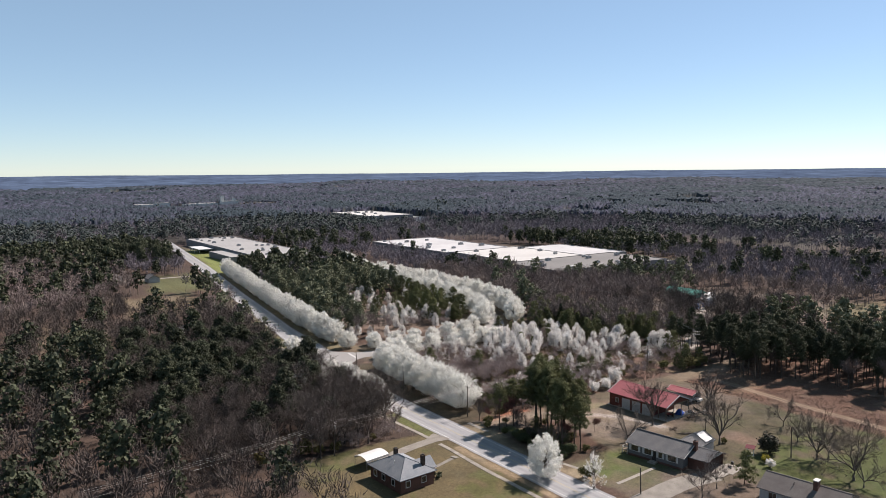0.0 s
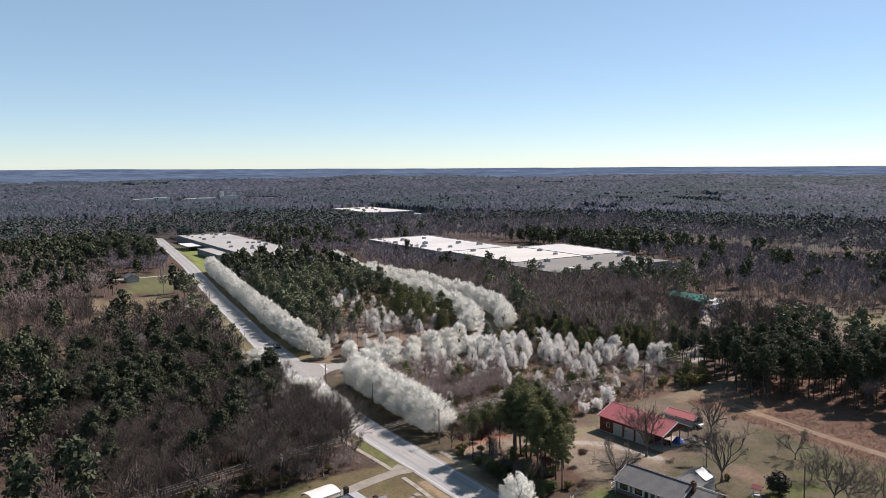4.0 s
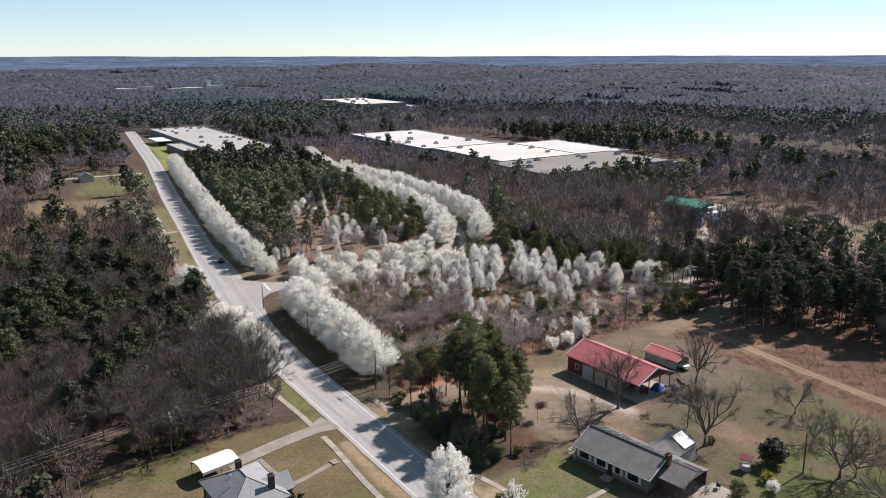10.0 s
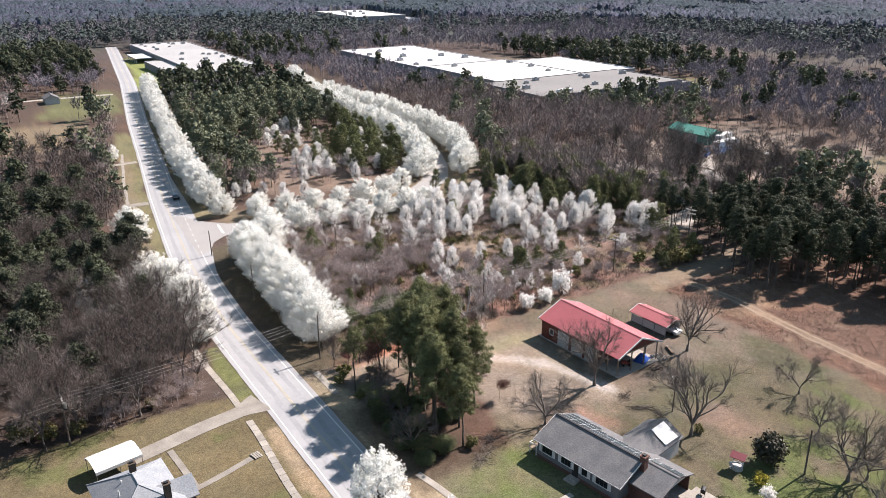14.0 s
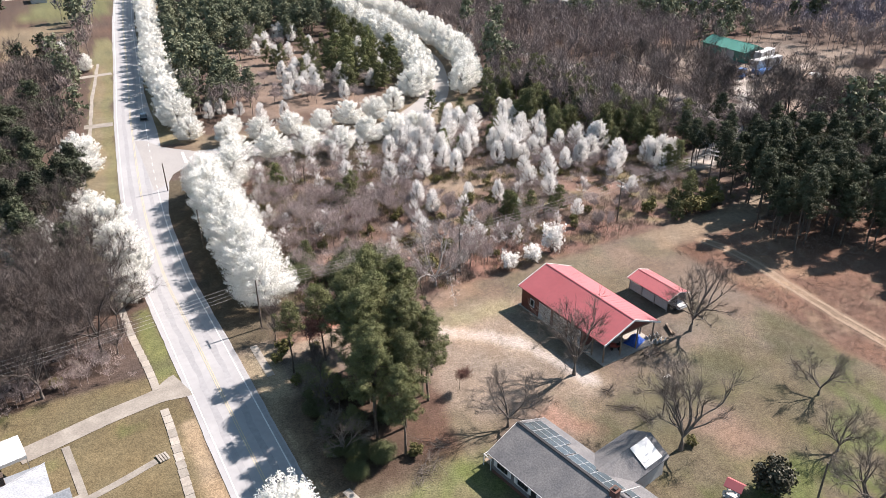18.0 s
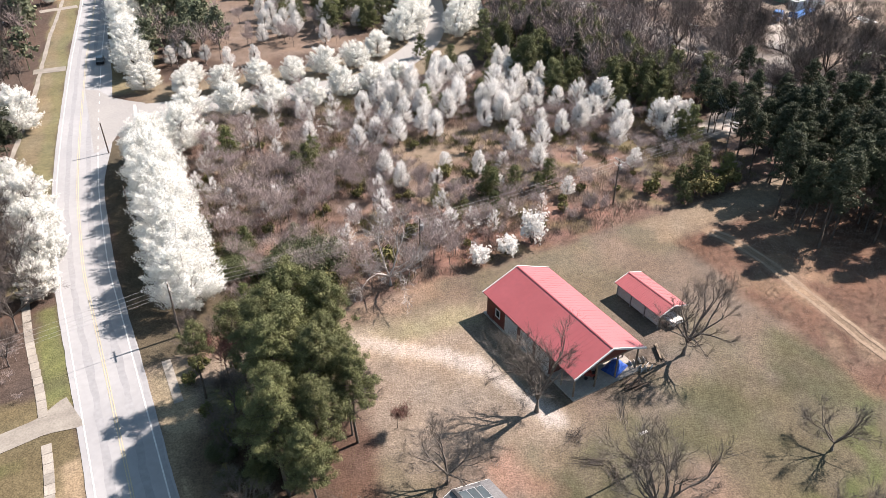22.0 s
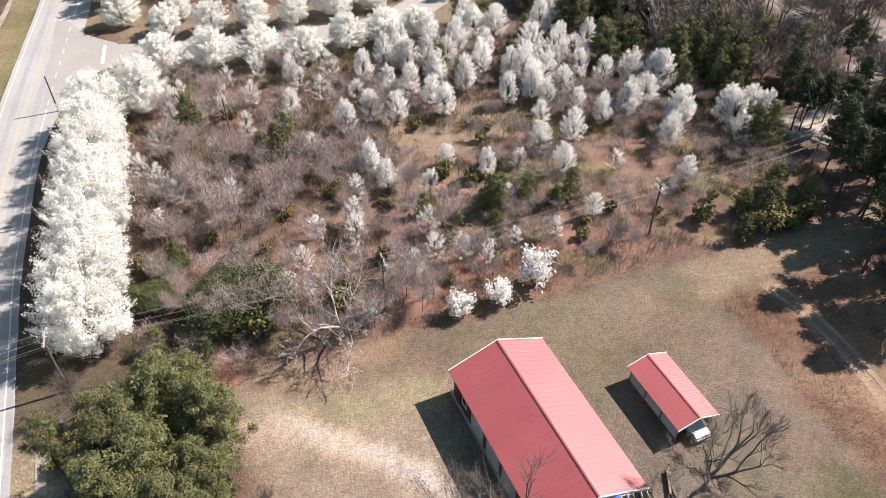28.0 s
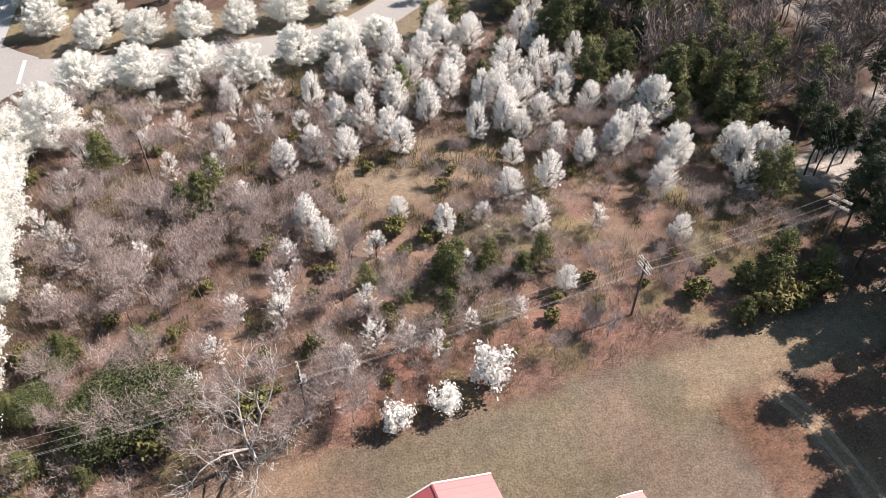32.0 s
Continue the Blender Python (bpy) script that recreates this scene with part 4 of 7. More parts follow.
# west of the road
for x, y, s in ((-5.6, -3.2, 1.05), (-8.2, -34.5, 0.95), (-5.6, -41, 0.95), (-5.0, -49.5, 0.9), (-4.8, -56, 0.85), (-6.0, -63, 0.65), (6.6, 88, 0.6), (-19.8, -42, 0.9), (-16.8, -40, 0.8), (-27.7, -12.5, 0.7), (-36.4, -26.5, 0.5), (-35.6, -46, 0.4), (-28, -23.5, 0.5), (2, 110, 0.6)):
    PEAR.plant(x, y, s, rt)
for _ in range(64):
    x, y = rt.uniform(50, 99), rt.uniform(-46, -13)
    if not (54 < x < 81 and y < -40) and y < -16 + (x - 62) * 0.3 and rt.random() < (x - 54) / 24:
        PEAR_SMALL.plant(x, y, rt.uniform(0.75, 1.15), rt)
# the lone pears beside the near road
PEAR.plant(-0.8, -121.6, 0.9, rt, "lone pear in white blossom on the verge", 1.12)
PEAR_THIN.plant(3.6, -131.6, 1.5, rt, "half-bare pear in thin white blossom on the verge")

# slender pears in the field, in three stands
for x, y, h in ((64.9, -28.9, 6.5), (71.6, -22.1, 7), (75.2, -25.1, 7), (80.2, -21.6, 7), (84, -22.1, 7), (86.4, -31.6, 7.5), (76.7, -33.7, 7), (68.3, -33.8, 6.5), (71.7, -38.5, 7), (83.1, -37.4, 7), (61.3, -26.1, 6.5), (62.6, -36.8, 6.5), (64.9, -40.4, 6), (66, -44.1, 6), (54.6, -42, 6), (58.3, -43.3, 6), (57, -29.2, 6), (76.6, -44.4, 6), (80.8, -44.5, 6.5), (83.1, -46.4, 5), (86.8, -44.6, 5.5), (91.2, -41.1, 6), (69, -28, 6), (79, -29, 6)):
    PEAR_SMALL.plant(x + rt.uniform(-0.3, 0.3), y + 0.6, h / 6, rt)
for x, y, h in ((79.3, -51.3, 4.5), (86.1, -50.4, 5), (81.6, -57.5, 6), (75.7, -57.8, 5.5), (50, -43.6, 6), (101.6, -48.3, 7.5), (92.5, -54.1, 6), (88.3, -54.5, 5.5), (99.6, -58.4, 7), (94.8, -63.4, 6), (106.4, -63.3, 7), (105.5, -66.2, 5.5), (45.5, -24.4, 5), (43.2, -35.5, 5), (50.3, -55.2, 6), (51.6, -59.4, 5.5), (66, -61.1, 5), (76.7, -64.2, 5.5), (75.9, -74.2, 4), (92.1, -71.8, 4.5), (49.4, -77.1, 4.5), (61.4, -56.7, 4)):
    PEAR_SMALL.plant(x, y + 0.5, h / 6, rt)
for x, y, h in ((35.3, -23.1, 4), (27.6, -25.4, 4), (26.1, -28.9, 5), (25.2, -33, 5), (29.5, -34, 4), (32.9, -31.9, 4), (35.7, -39.1, 4.5), (41.2, -40.5, 4), (53.7, -70.3, 5), (53, -74.9, 4.5), (56, -76, 4.5), (45.3, -65.3, 5), (44.5, -68.7, 5), (69.2, -76.2, 3.5), (66.1, -67.6, 3.5), (63.6, -75.7, 3), (34.3, -74.5, 4), (89.8, -34.4, 6.5), (92.9, -35.8, 6.5), (89.1, -53.3, 5), (28, -58, 4), (31, -54, 4), (22, -48, 4.5), (24, -52, 4), (21.5, -58, 4), (38, -30, 4.5), (46, -29, 5), (49, -33, 5), (44, -47, 4), (57, -62, 4.5), (47, -60, 4.5), (40, -66, 4), (37, -71, 4), (59, -78, 4), (71, -61, 4), (84, -66, 4), (23, -38, 4.5), (20, -45, 4.5), (33, -27, 4.5), (40, -22, 5), (47, -22, 5.5), (52, -25, 5), (54, -35, 4.5)):
    PEAR_THIN.plant(x, y + 0.4, h / 5, rt)
for x, y, s, k in ((52.3, -84.4, 1.15, 1.25), (57.4, -84.3, 1.2, 1.2), (62.6, -83.2, 1.6, 1.45)):
    SHRUB_WHITE.plant(x, y, s, rt, tall=k)
PEAR_SMALL.plant(93.5, -53.2, 1.05, rt, "young pear turning from white blossom to fresh green leaf", 1.1)
for x, y, h in ((58, 38, 7), (61, 43, 7), (55, 34, 6), (57, 45, 6.5), (63, 50, 6), (60, 33, 6), (84, 48, 6), (88, 60, 6), (92, 66, 6), (76, 40, 6), (86, 36, 6), (90, 48, 6), (82, 56, 5.5), (96, 58, 6), (28, 20, 5), (32, 22, 5), (36, 19, 4.5), (30, 25, 5), (40, 13, 5), (46, 12, 5), (64, 36, 7), (66, 47, 7), (62, 29, 6), (69, 25, 6), (57, 28, 6), (52, 26, 5), (71, 33, 7), (66, 18, 6), (73, 62, 6), (68, 70, 6), (80, 38, 6), (78, 26, 6)):
    PEAR_SMALL.plant(x, y, h / 6, rt)

# pines beside the near road
for x, y, h in ((21.3, -96.2, 18.5), (24.0, -98.6, 17), (18.2, -98.0, 17.5), (16.0, -99.6, 17), (19.4, -101.6, 18), (22.4, -103.2, 15), (16.4, -104.4, 18), (19.8, -106.2, 17), (23.4, -107.9, 14.5), (15.4, -108.6, 16), (14.4, -111.2, 16), (18.4, -111, 15), (16.2, -115.2, 13), (22.6, -93.0, 14)):
    PINE_NEAR.plant(x, y, h / 17, rt)
PINE_SLIM = Kind("pine_tree", "slim pine with a long bare trunk and a small high crown", "pines beside the road", [pine(86 + i, 13, 5.0, 9000, 0.085, 0.58, 0.28, 24, 0.062, 0.5) for i in range(3)], "pine", "bark")
for x, y, h in ((10.0, -93.3, 11.5), (15.0, -92.9, 12.5), (19.6, -90.6, 11), (17.0, -90.2, 9)):
    PINE_SLIM.plant(x, y, h / 13, rt)
for x, y, h in ((12.2, -104.8, 6.5), (11.6, -110.4, 6)):
    PINE_NEAR.plant(x, y, h / 17, rt, "low-branched pine at the edge of the stand")
for x, y, s in ((9.6, -103, 0.42), (11, -112.6, 0.45), (13.6, -101.4, 0.4), (9.2, -107, 0.36), (12.6, -108, 0.45), (10.4, -99.6, 0.32), (8.8, -111, 0.34), (13.4, -114.6, 0.42), (9.6, -115.6, 0.36), (16, -103, 0.4), (17, -108.4, 0.42)):
    BIG_BUSH.plant(x, y, s, rt)
REDBUD.plant(13.2, -92.2, 1.25, rt, "slim tree with rusty brown dead foliage")
REDBUD.plant(17.5, -108.5, 0.9, rt)
REDBUD.plant(12.5, -85.8, 0.55, rt)
REDBUD.plant(19.5, -85.2, 0.75, rt)
REDBUD.plant(28.2, -108, 0.6, rt)
for x, y, s in ((9.5, -96, 0.7), (11, -100.5, 0.9), (9.2, -106, 0.8), (14, -99, 0.8), (22, -97, 0.8), (12, -107, 0.9), (17, -116, 0.8), (10, -114, 0.7), (23, -104, 0.7), (8.8, -90, 0.8), (19.5, -109, 0.9), (14.5, -90, 0.7), (10.5, -88, 1.0)):
    SHRUB_GREEN.plant(x, y, s, rt)
for x, y, s in ((10.4, -84.5, 0.5), (14.8, -85.5, 0.45), (12.6, -97, 0.55), (10.8, -103.5, 0.5), (26.4, -103.5, 0.45)):
    BARE_BIG.plant(x, y, s, rt)
# yard trees
for x, y, s in ((43.6, -113.2, 1.05), (45.6, -131.3, 1.1), (65.6, -113.6, 1.0), (69.3, -133, 0.6), (55, -149.6, 1.0), (57.4, -150.8, 0.7), (50.3, -160, 1.1), (48.4, -163, 0.6), (62, -141, 0.6)):
    BARE_YARD.plant(x, y, s, rt)
BARE_YARD.plant(29.6, -117.4, 0.72, rt, "small leafless tree beside the house")
BARE_YARD.plant(9.8, -112, 0.6, rt, "small leafless tree under the pines")
BARE_PALE.plant(38.6, -83.0, 1.3, rt)
for x, y, s in ((26.0, -76.6, 0.95), (30.6, -75.8, 1.05), (28.0, -73.0, 0.85), (24.6, -73.2, 0.55)):
    BIG_BUSH.plant(x, y, s, rt)
BIG_BUSH.plant(21.0, -66.2, 0.6, rt)
BIG_BUSH.plant(19.6, -71, 0.6, rt)
BARE_BIG.plant(18, -147, 0.5, rt)
BARE_BIG.plant(24, -146, 0.55, rt)
PINE_YOUNG.plant(30.5, -148, 1.2, rt, "dark green cedar between the two houses")
HOLLY.plant(49.4, -141.4, 1.0, rt)
YELLOW.plant(44.6, -143.8, 1.0, rt)
SHRUB_WHITE.plant(42.6, -146, 0.8, rt)
SHRUB_GREEN.plant(47.3, -131.4, 0.6, rt)
SHRUB_GREEN.plant(6, -127, 1.3, rt)
# greens in the scrub
for x, y, h in ((28, -35.2, 7.5), (40.8, -44.4, 6.5), (36.7, -47.4, 6), (38.8, -46.5, 6.5), (30, -66.5, 4), (22.5, -65.6, 5), (63.8, -69, 5.5), (74.5, -69.7, 5.5), (54.5, -65.8, 4), (61.9, -73, 4.5), (72, -70.5, 4), (58, -69.5, 3), (19, -78, 4), (17.5, -71, 4), (22, -73, 3.5), (24, -81, 3.5), (81.5, -33.5, 6), (69.4, -31.8, 6.5), (72, -35.5, 5.5), (68.8, -67.8, 5), (63.3, -67.9, 6), (65.2, -66.4, 5), (71, -14.5, 5), (83, -2, 6)):
    PINE_YOUNG.plant(x, y, h / 6, rt, tall=0.95)
for x, y, s in ((30.2, -79.6, 1.6), (39.8, -78.4, 1.5), (95.3, -84.4, 1.9), (102.6, -84.2, 1.6), (88.9, -80, 1.3), (45.4, -56, 1.0), (60, -58.4, 1.15), (63.5, -61, 1.0), (43.8, -57.5, 0.7), (55.3, -71.8, 1.1), (51.2, -62.6, 0.9), (60, -74.5, 1.1), (27, -62, 0.9), (19.5, -56, 0.9), (18, -64, 1.0), (61, -57.5, 0.9), (66, -58.4, 0.8), (33, -66, 0.7), (47, -72.5, 0.9), (99, -84.4, 1.5), (69, -67, 0.8), (20.5, -83, 1.0)):
    SHRUB_GREEN.plant(x, y, s, rt)
for _ in range(85):
    SHRUB_GREEN.plant(rt.uniform(18, 98), rt.uniform(-83, -24), rt.uniform(0.35, 0.85), rt)

# grey saplings through the scrub
SAPLING = Kind("bare_sapling", "leafless pinkish-grey sapling in the scrub", "saplings in the scrub", [hazy_tree(240 + i, 6, 5.4, 1200, 0.015) for i in range(4)], "thicket", "bark_grey", crown="crown")
for _ in range(95):
    x, y = rt.uniform(18, 57), rt.uniform(-80, -15)
    if x > 20 + (y + 80) * 0.03 and (y < -20 or x > 30) and rt.random() < 0.95 - max(0, (x - 42) / 22):
        SAPLING.plant(x, y, rt.uniform(0.5, 1.1), rt)
for x, y in ((31, -60), (35.5, -57), (29, -62.5), (33, -63), (36.5, -61), (26, -50), (31, -45)):
    SAPLING.plant(x, y, rt.uniform(0.95, 1.2), rt)
for x, y in ((36.6, -56.5), (38, -58), (35.2, -55)):
    REDBUD.plant(x, y, 0.45, rt)
for _ in range(110):
    SAPLING.plant(rt.uniform(44, 112), rt.uniform(-82, -46), rt.uniform(0.35, 0.7), rt)
for _ in range(46):
    SAPLING.plant(rt.uniform(42, 80), rt.uniform(13, 98), rt.uniform(0.5, 1.0), rt)
# pines and saplings in the loop
for x, y in ((70, 24), (73, 30), (78, 30), (75, 37), (80, 35), (84, 42), (79, 44), (88, 46), (83, 52), (90, 54), (86, 62), (93, 60), (88, 70), (95, 70), (91, 78), (77, 51), (92, 42), (80, 24), (86, 28), (97, 80), (93, 88), (99, 92), (74, 46), (90, 34)):
    PINE_YOUNG.plant(x, y, rt.uniform(1.2, 1.9), rt, "green pine among the pears of the loop")
for _ in range(70):
    x, y = rt.uniform(58, 98), rt.uniform(22, 100)
    if line_distance(x, y, LANE_X, LANE_Y) > 13 and rt.random() < 0.8:
        if float(ripple(x, y, 16)) > 0.05:
            PINE_FIELD.plant(x, y, rt.uniform(0.6, 1.0), rt, "green pine among the pears of the loop")
        elif rt.random() < 0.7:
            PEAR_SMALL.plant(x, y, rt.uniform(0.9, 1.25), rt)
for x, y, h in ((98.8, -59, 7.5), (102, -49.2, 8), (108.9, -62.4, 7.5), (106.5, -60.5, 7), (111, -63.5, 7), (97, -52, 6.5)):
    PEAR_SMALL.plant(x, y, h / 6, rt)
for x, y, h in ((96.6, -82.6, 7), (99.6, -79.8, 7.5), (103.5, -82.4, 6), (91.5, -84.8, 4.5), (94.5, -80.5, 5)):
    PINE_YOUNG.plant(x, y, h / 6, rt, "bushy green pine at the field's edge", 0.9)
for x, y, h in ((103, -26, 8), (106, -20, 9), (109, -33, 8), (107, -13, 10), (112, -25, 9), (117, -45, 9), (108, -6, 9), (100, -14, 7)):
    PINE_EAST.plant(x, y, h / 16, rt, "green pine behind the young pears")
for x, y, h in ((84.7, -14.7, 7), (94.4, -14.1, 9), (103, -25.9, 9), (101.4, -36.7, 8), (104.3, -52, 7), (87.5, -26.5, 6.5), (79.8, -13.8, 6), (94.9, -25.4, 7.5), (113.8, -31.3, 10), (115.4, -42.5, 10), (113.2, -53.8, 9), (107.6, -68.7, 8.5)):
    PINE_FIELD.plant(x, y, h / 9, rt)
for _ in range(95):
    x, y = rt.uniform(96, 126), rt.uniform(-72, 6)
    if line_distance(x, y, LANE_X, LANE_Y) > 9 and x > 104 - 0.28 * (y + 60) + 7 * float(ripple(x, y, 9)) * 0.5 - (9 if y > -40 else 0) and not (110 < x and -70 < y < -58):
        PINE_FIELD.plant(x, y, rt.uniform(0.75, 1.25), rt)
for _ in range(22):
    x, y = rt.uniform(140, 204), rt.uniform(-72, 4)
    if (x < 180 or y < -36) and math.hypot(x - 202, y + 4) > 14 and math.hypot(x - 200, y + 16) > 11:
        BARE_WOOD.plant(x, y, rt.uniform(0.7, 1.05), rt)
for x, y, s in ((150, -42, 1.2), (158, -52, 1.25), (166, -48, 1.2), (172, -36, 1.1), (163, -60, 1.2), (176, -56, 1.15), (186, -40, 1.0), (148, -58, 1.2), (154, -68, 1.1), (182, -66, 1.0)):
    BARE_BIG.plant(x, y, s, rt)


def brush_heap(x, y, w, label):
    """Fallen branches heaped on the ground."""
    h = thing("brush_heap", x, y, 0, rt.uniform(0, 180), label, "brush", "heaps of branches")
    rng = np.random.default_rng(int(abs(x * 31 + y * 17)))
    n = 170
    p = rng.normal(size=(n, 3)) * np.array([w * 0.32, w * 0.16, 0]) + np.array([0, 0, 0.05])
    d = rng.normal(size=(n, 3)) * np.array([0.9, 0.5, 0.12]) + np.array([0, 0, 0.25])
    tagged(part("brushwood", mesh_arrays("brushwood", *slivers(p, p + d, 0.022, rng)), "bark_grey", h), kind="stuff")


for x, y, w in ((45.3, -118.4, 2.6), (44.8, -122.1, 2.2), (46.0, -124.7, 2.6), (18.6, -117.8, 4.5), (16.4, -119.2, 3.5), (20.2, -115.6, 3.0)):
    brush_heap(x, y, w, "heap of fallen grey branches on the grass")
for x, y, s in ((139, -30, 1.0), (141.5, -46, 1.1), (152, -34, 1.15), (151, -20, 1.1), (142, -62, 1.1), (155, -60, 1.2), (138, -14, 1.0), (153, -6, 1.1), (143, -75, 1.0), (159, -72, 1.1), (136, -50, 0.9), (161, -28, 1.1), (168, -18, 1.0), (171, -66, 1.1)):
    BARE_BIG.plant(x, y, s, rt)
for x, y in ((44, -82), (46.5, -81), (48.5, -82.5), (42.5, -83), (47.5, -79.5), (50.5, -80.5), (36, -82.5), (33, -81)):
    SAPLING.plant(x, y, rt.uniform(0.75, 1.0), rt)


# ---- woods ----
CLEAR = [(-46, 100, -190, -84.5), (12, 108, -90, -76), (12, 115, -77, -46), (12, 105.5, -47, -12), (99, 113, -190, -115), (99, 107, -116, -105), (88, 108, -93, -85), (8, 80, -16, 14), (42, 64, 12, 76), (62, 100, 14, 92), (-34, 9, 110, 172), (-12, 40, 176, 242), (176, 230, -62, 4), (186, 250, -92, -66), (-13, 0, -16, 12),
         (60, 132, 245, 445), (40, 90, 232, 440), (183, 308, 66, 312), (306, 415, 505, 690)]


def open_ground(x, y):
    """True where no wood grows."""
    o = np.abs(x - road_x(y)) < np.where(y < -60, 8.5, np.where(y > 480, 0.0, 11.0))
    o |= (x - road_x(y) > 0) & (x - road_x(y) < 15) & (y > -90) & (y < 245)
    o |= line_distance(x, y, LANE_X, LANE_Y) < 15
    o |= line_distance(x, y, RAIL_X, RAIL_Y) < 3.2
    for x0, x1, y0, y1 in CLEAR:
        o |= (x > x0) & (x < x1) & (y > y0) & (y < y1)
    return o


def piny(x, y):
    """How likely a tree at a place is a pine."""
    p = 0.3 + 0.5 * ripple(x, y, 55)
    p = np.where(x < 2, np.maximum(0.13 + 0.35 * ripple(x, y, 26), 0.52 * smooth(-8, 8, np.minimum(y + 44 + (x + 30) * 0.2, 40 - y) + 12 * ripple(x, y, 17))), p)
    p = np.where((x > 96) & (x < 170) & (y > -140) & (y < -66), 0.85, p)
    p = np.where((x > 80) & (x < 125) & (y > -62) & (y < 2), 0.14, p)
    p = np.where((x > 28) & (x < 100) & (y > 12) & (y < 245), 0.72 - 0.4 * smooth(60, 20, y), p)
    p = np.where((x > 125) & (x < 200) & (y > -57) & (y < 320), -0.05 + 0.25 * ripple(x, y, 40), p)
    p = np.where((x > 165) & (x < 190) & (y > 60) & (y < 140), 0.5, p)
    belt = smooth(150, 40, np.abs(y - 0.55 * x - 390 + 60 * ripple(x, y, 150))) * smooth(820, 560, x)
    west = smooth(190, 60, x - 0.12 * y) * smooth(800, 500, y)
    p = np.where(np.hypot(x - 20, y + 100) > 420, 0.03 + 0.75 * smooth(0.42, 0.75, ripple(x, y, 170) + 0.4 * ripple(x, y, 55)) + 0.55 * np.maximum(belt, west), p)
    return p


def spots(x0, x1, y0, y1, step, rng):
    gx, gy = np.meshgrid(np.arange(x0, x1, step), np.arange(y0, y1, step))
    x, y = gx.ravel() + rng.uniform(-0.45, 0.45, gx.size) * step, gy.ravel() + rng.uniform(-0.45, 0.45, gx.size) * step
    k = ~open_ground(x, y)
    return x[k], y[k]


rn = np.random.default_rng(11)
# nearest woods: each tree a thing of its own

def near_zone(x, y):
    west = (x > -62) & (x < -8) & (y > -84) & (y < 40)
    east = (x > 98) & (x < 150) & (y > -150) & (y < -57)
    return west | east


wx, wy = spots(-64, 152, -152, 42, 5.0, rn)
k = near_zone(wx, wy)
for x, y, p, u in zip(wx[k], wy[k], piny(wx[k], wy[k]), rn.uniform(0, 1, k.sum())):
    if u < p:
        (PINE_WOOD if x < 0 else PINE_EAST).plant(x, y, rt.uniform(0.62, 0.95) if x < 0 else rt.uniform(0.72, 0.98) * (1.0 if y < -80 else 0.8), rt)
    elif x > -44 and x < 0 and y < -36:
        if rt.random() < 0.72:
            BARE_BIG.plant(x, y, rt.uniform(0.72, 1.08), rt)
    else:
        (BARE_BIG if x < 0 else BARE_WOOD).plant(x, y, rt.uniform(0.6, 0.95), rt)
for x, y in zip(*spots(100, 124, -136, -62, 5.2, rn)):
    PINE_EAST.plant(x, y, rt.uniform(0.7, 1.0) * (1.0 if y < -78 else 0.75), rt)
for x, y, s in ((-9.5, -45, 0.85), (-16.5, -59, 1.0), (-12, -64, 0.95), (-22.5, -69, 0.9), (-13.5, -72, 0.7), (-14, -53, 0.95), (-29, -66, 0.8), (-41, -49, 0.8), (-20.5, -76, 0.65), (-10.5, -76.5, 0.5), (-28, -79, 0.6), (-6.5, 62, 0.8), (-3, 98, 0.7)):
    BARE_BIG.plant(x, y, s, rt)
REDBUD.plant(-31.5, -33, 1.0, rt)
for x, y, s in ((-34.6, -41.8, 0.9), (-30.7, -54.2, 0.95), (-33.2, -64.6, 0.95), (-37.5, -67, 0.9), (-44.5, -72, 0.8), (-42.8, -13.3, 1.0), (-38, -10, 0.95), (-47, -18, 1.05), (-52.1, -25.9, 1.0), (-30.3, 1.1, 1.0), (-24, 6, 1.0)):
    PINE_WOOD.plant(x, y, s, rt)
PINE_YOUNG.plant(-11.5, -33.2, 1.25, rt, "dense dark cedar beside the road", 1.1)
for x, y, s in ((-36.7, -79.8, 1.7), (-33.5, -81, 1.2), (-53.8, -69.4, 1.8), (-47, -80, 1.5), (-19, -80.5, 0.8), (-29.6, -82, 1.1)):
    SHRUB_GREEN.plant(x, y, s, rt)
for x, y, s in ((-25.2, -62, 0.35), (-23, -34, 0.4), (-26.7, -20, 0.45)):
    PEAR.plant(x, y, s, rt, "small wild pear in white blossom in the woods")


def scatter(name, label, template, x, y, scale, rng, mat, category, tall=None):
    """Many copies of a template joined into one mesh."""
    V0, F0 = template
    n = len(x)
    a = rng.uniform(0, 6.283, n)
    c, s = np.cos(a), np.sin(a)
    sc = np.asarray(scale)
    t = sc if tall is None else sc * tall
    X = (V0[None, :, 0] * c[:, None] - V0[None, :, 1] * s[:, None]) * sc[:, None] + x[:, None]
    Y = (V0[None, :, 0] * s[:, None] + V0[None, :, 1] * c[:, None]) * sc[:, None] + y[:, None]
    Z = V0[None, :, 2] * t[:, None] + height(x, y)[:, None]
    V = np.stack([X, Y, Z], 2).reshape(-1, 3)
    F = (F0[None] + (np.arange(n) * len(V0))[:, None, None]).reshape(-1, F0.shape[1])
    me = mesh_arrays(name, V, F)
    me.materials.append(M[mat])
    return tagged(new(name, me), label, category, kind="stuff")


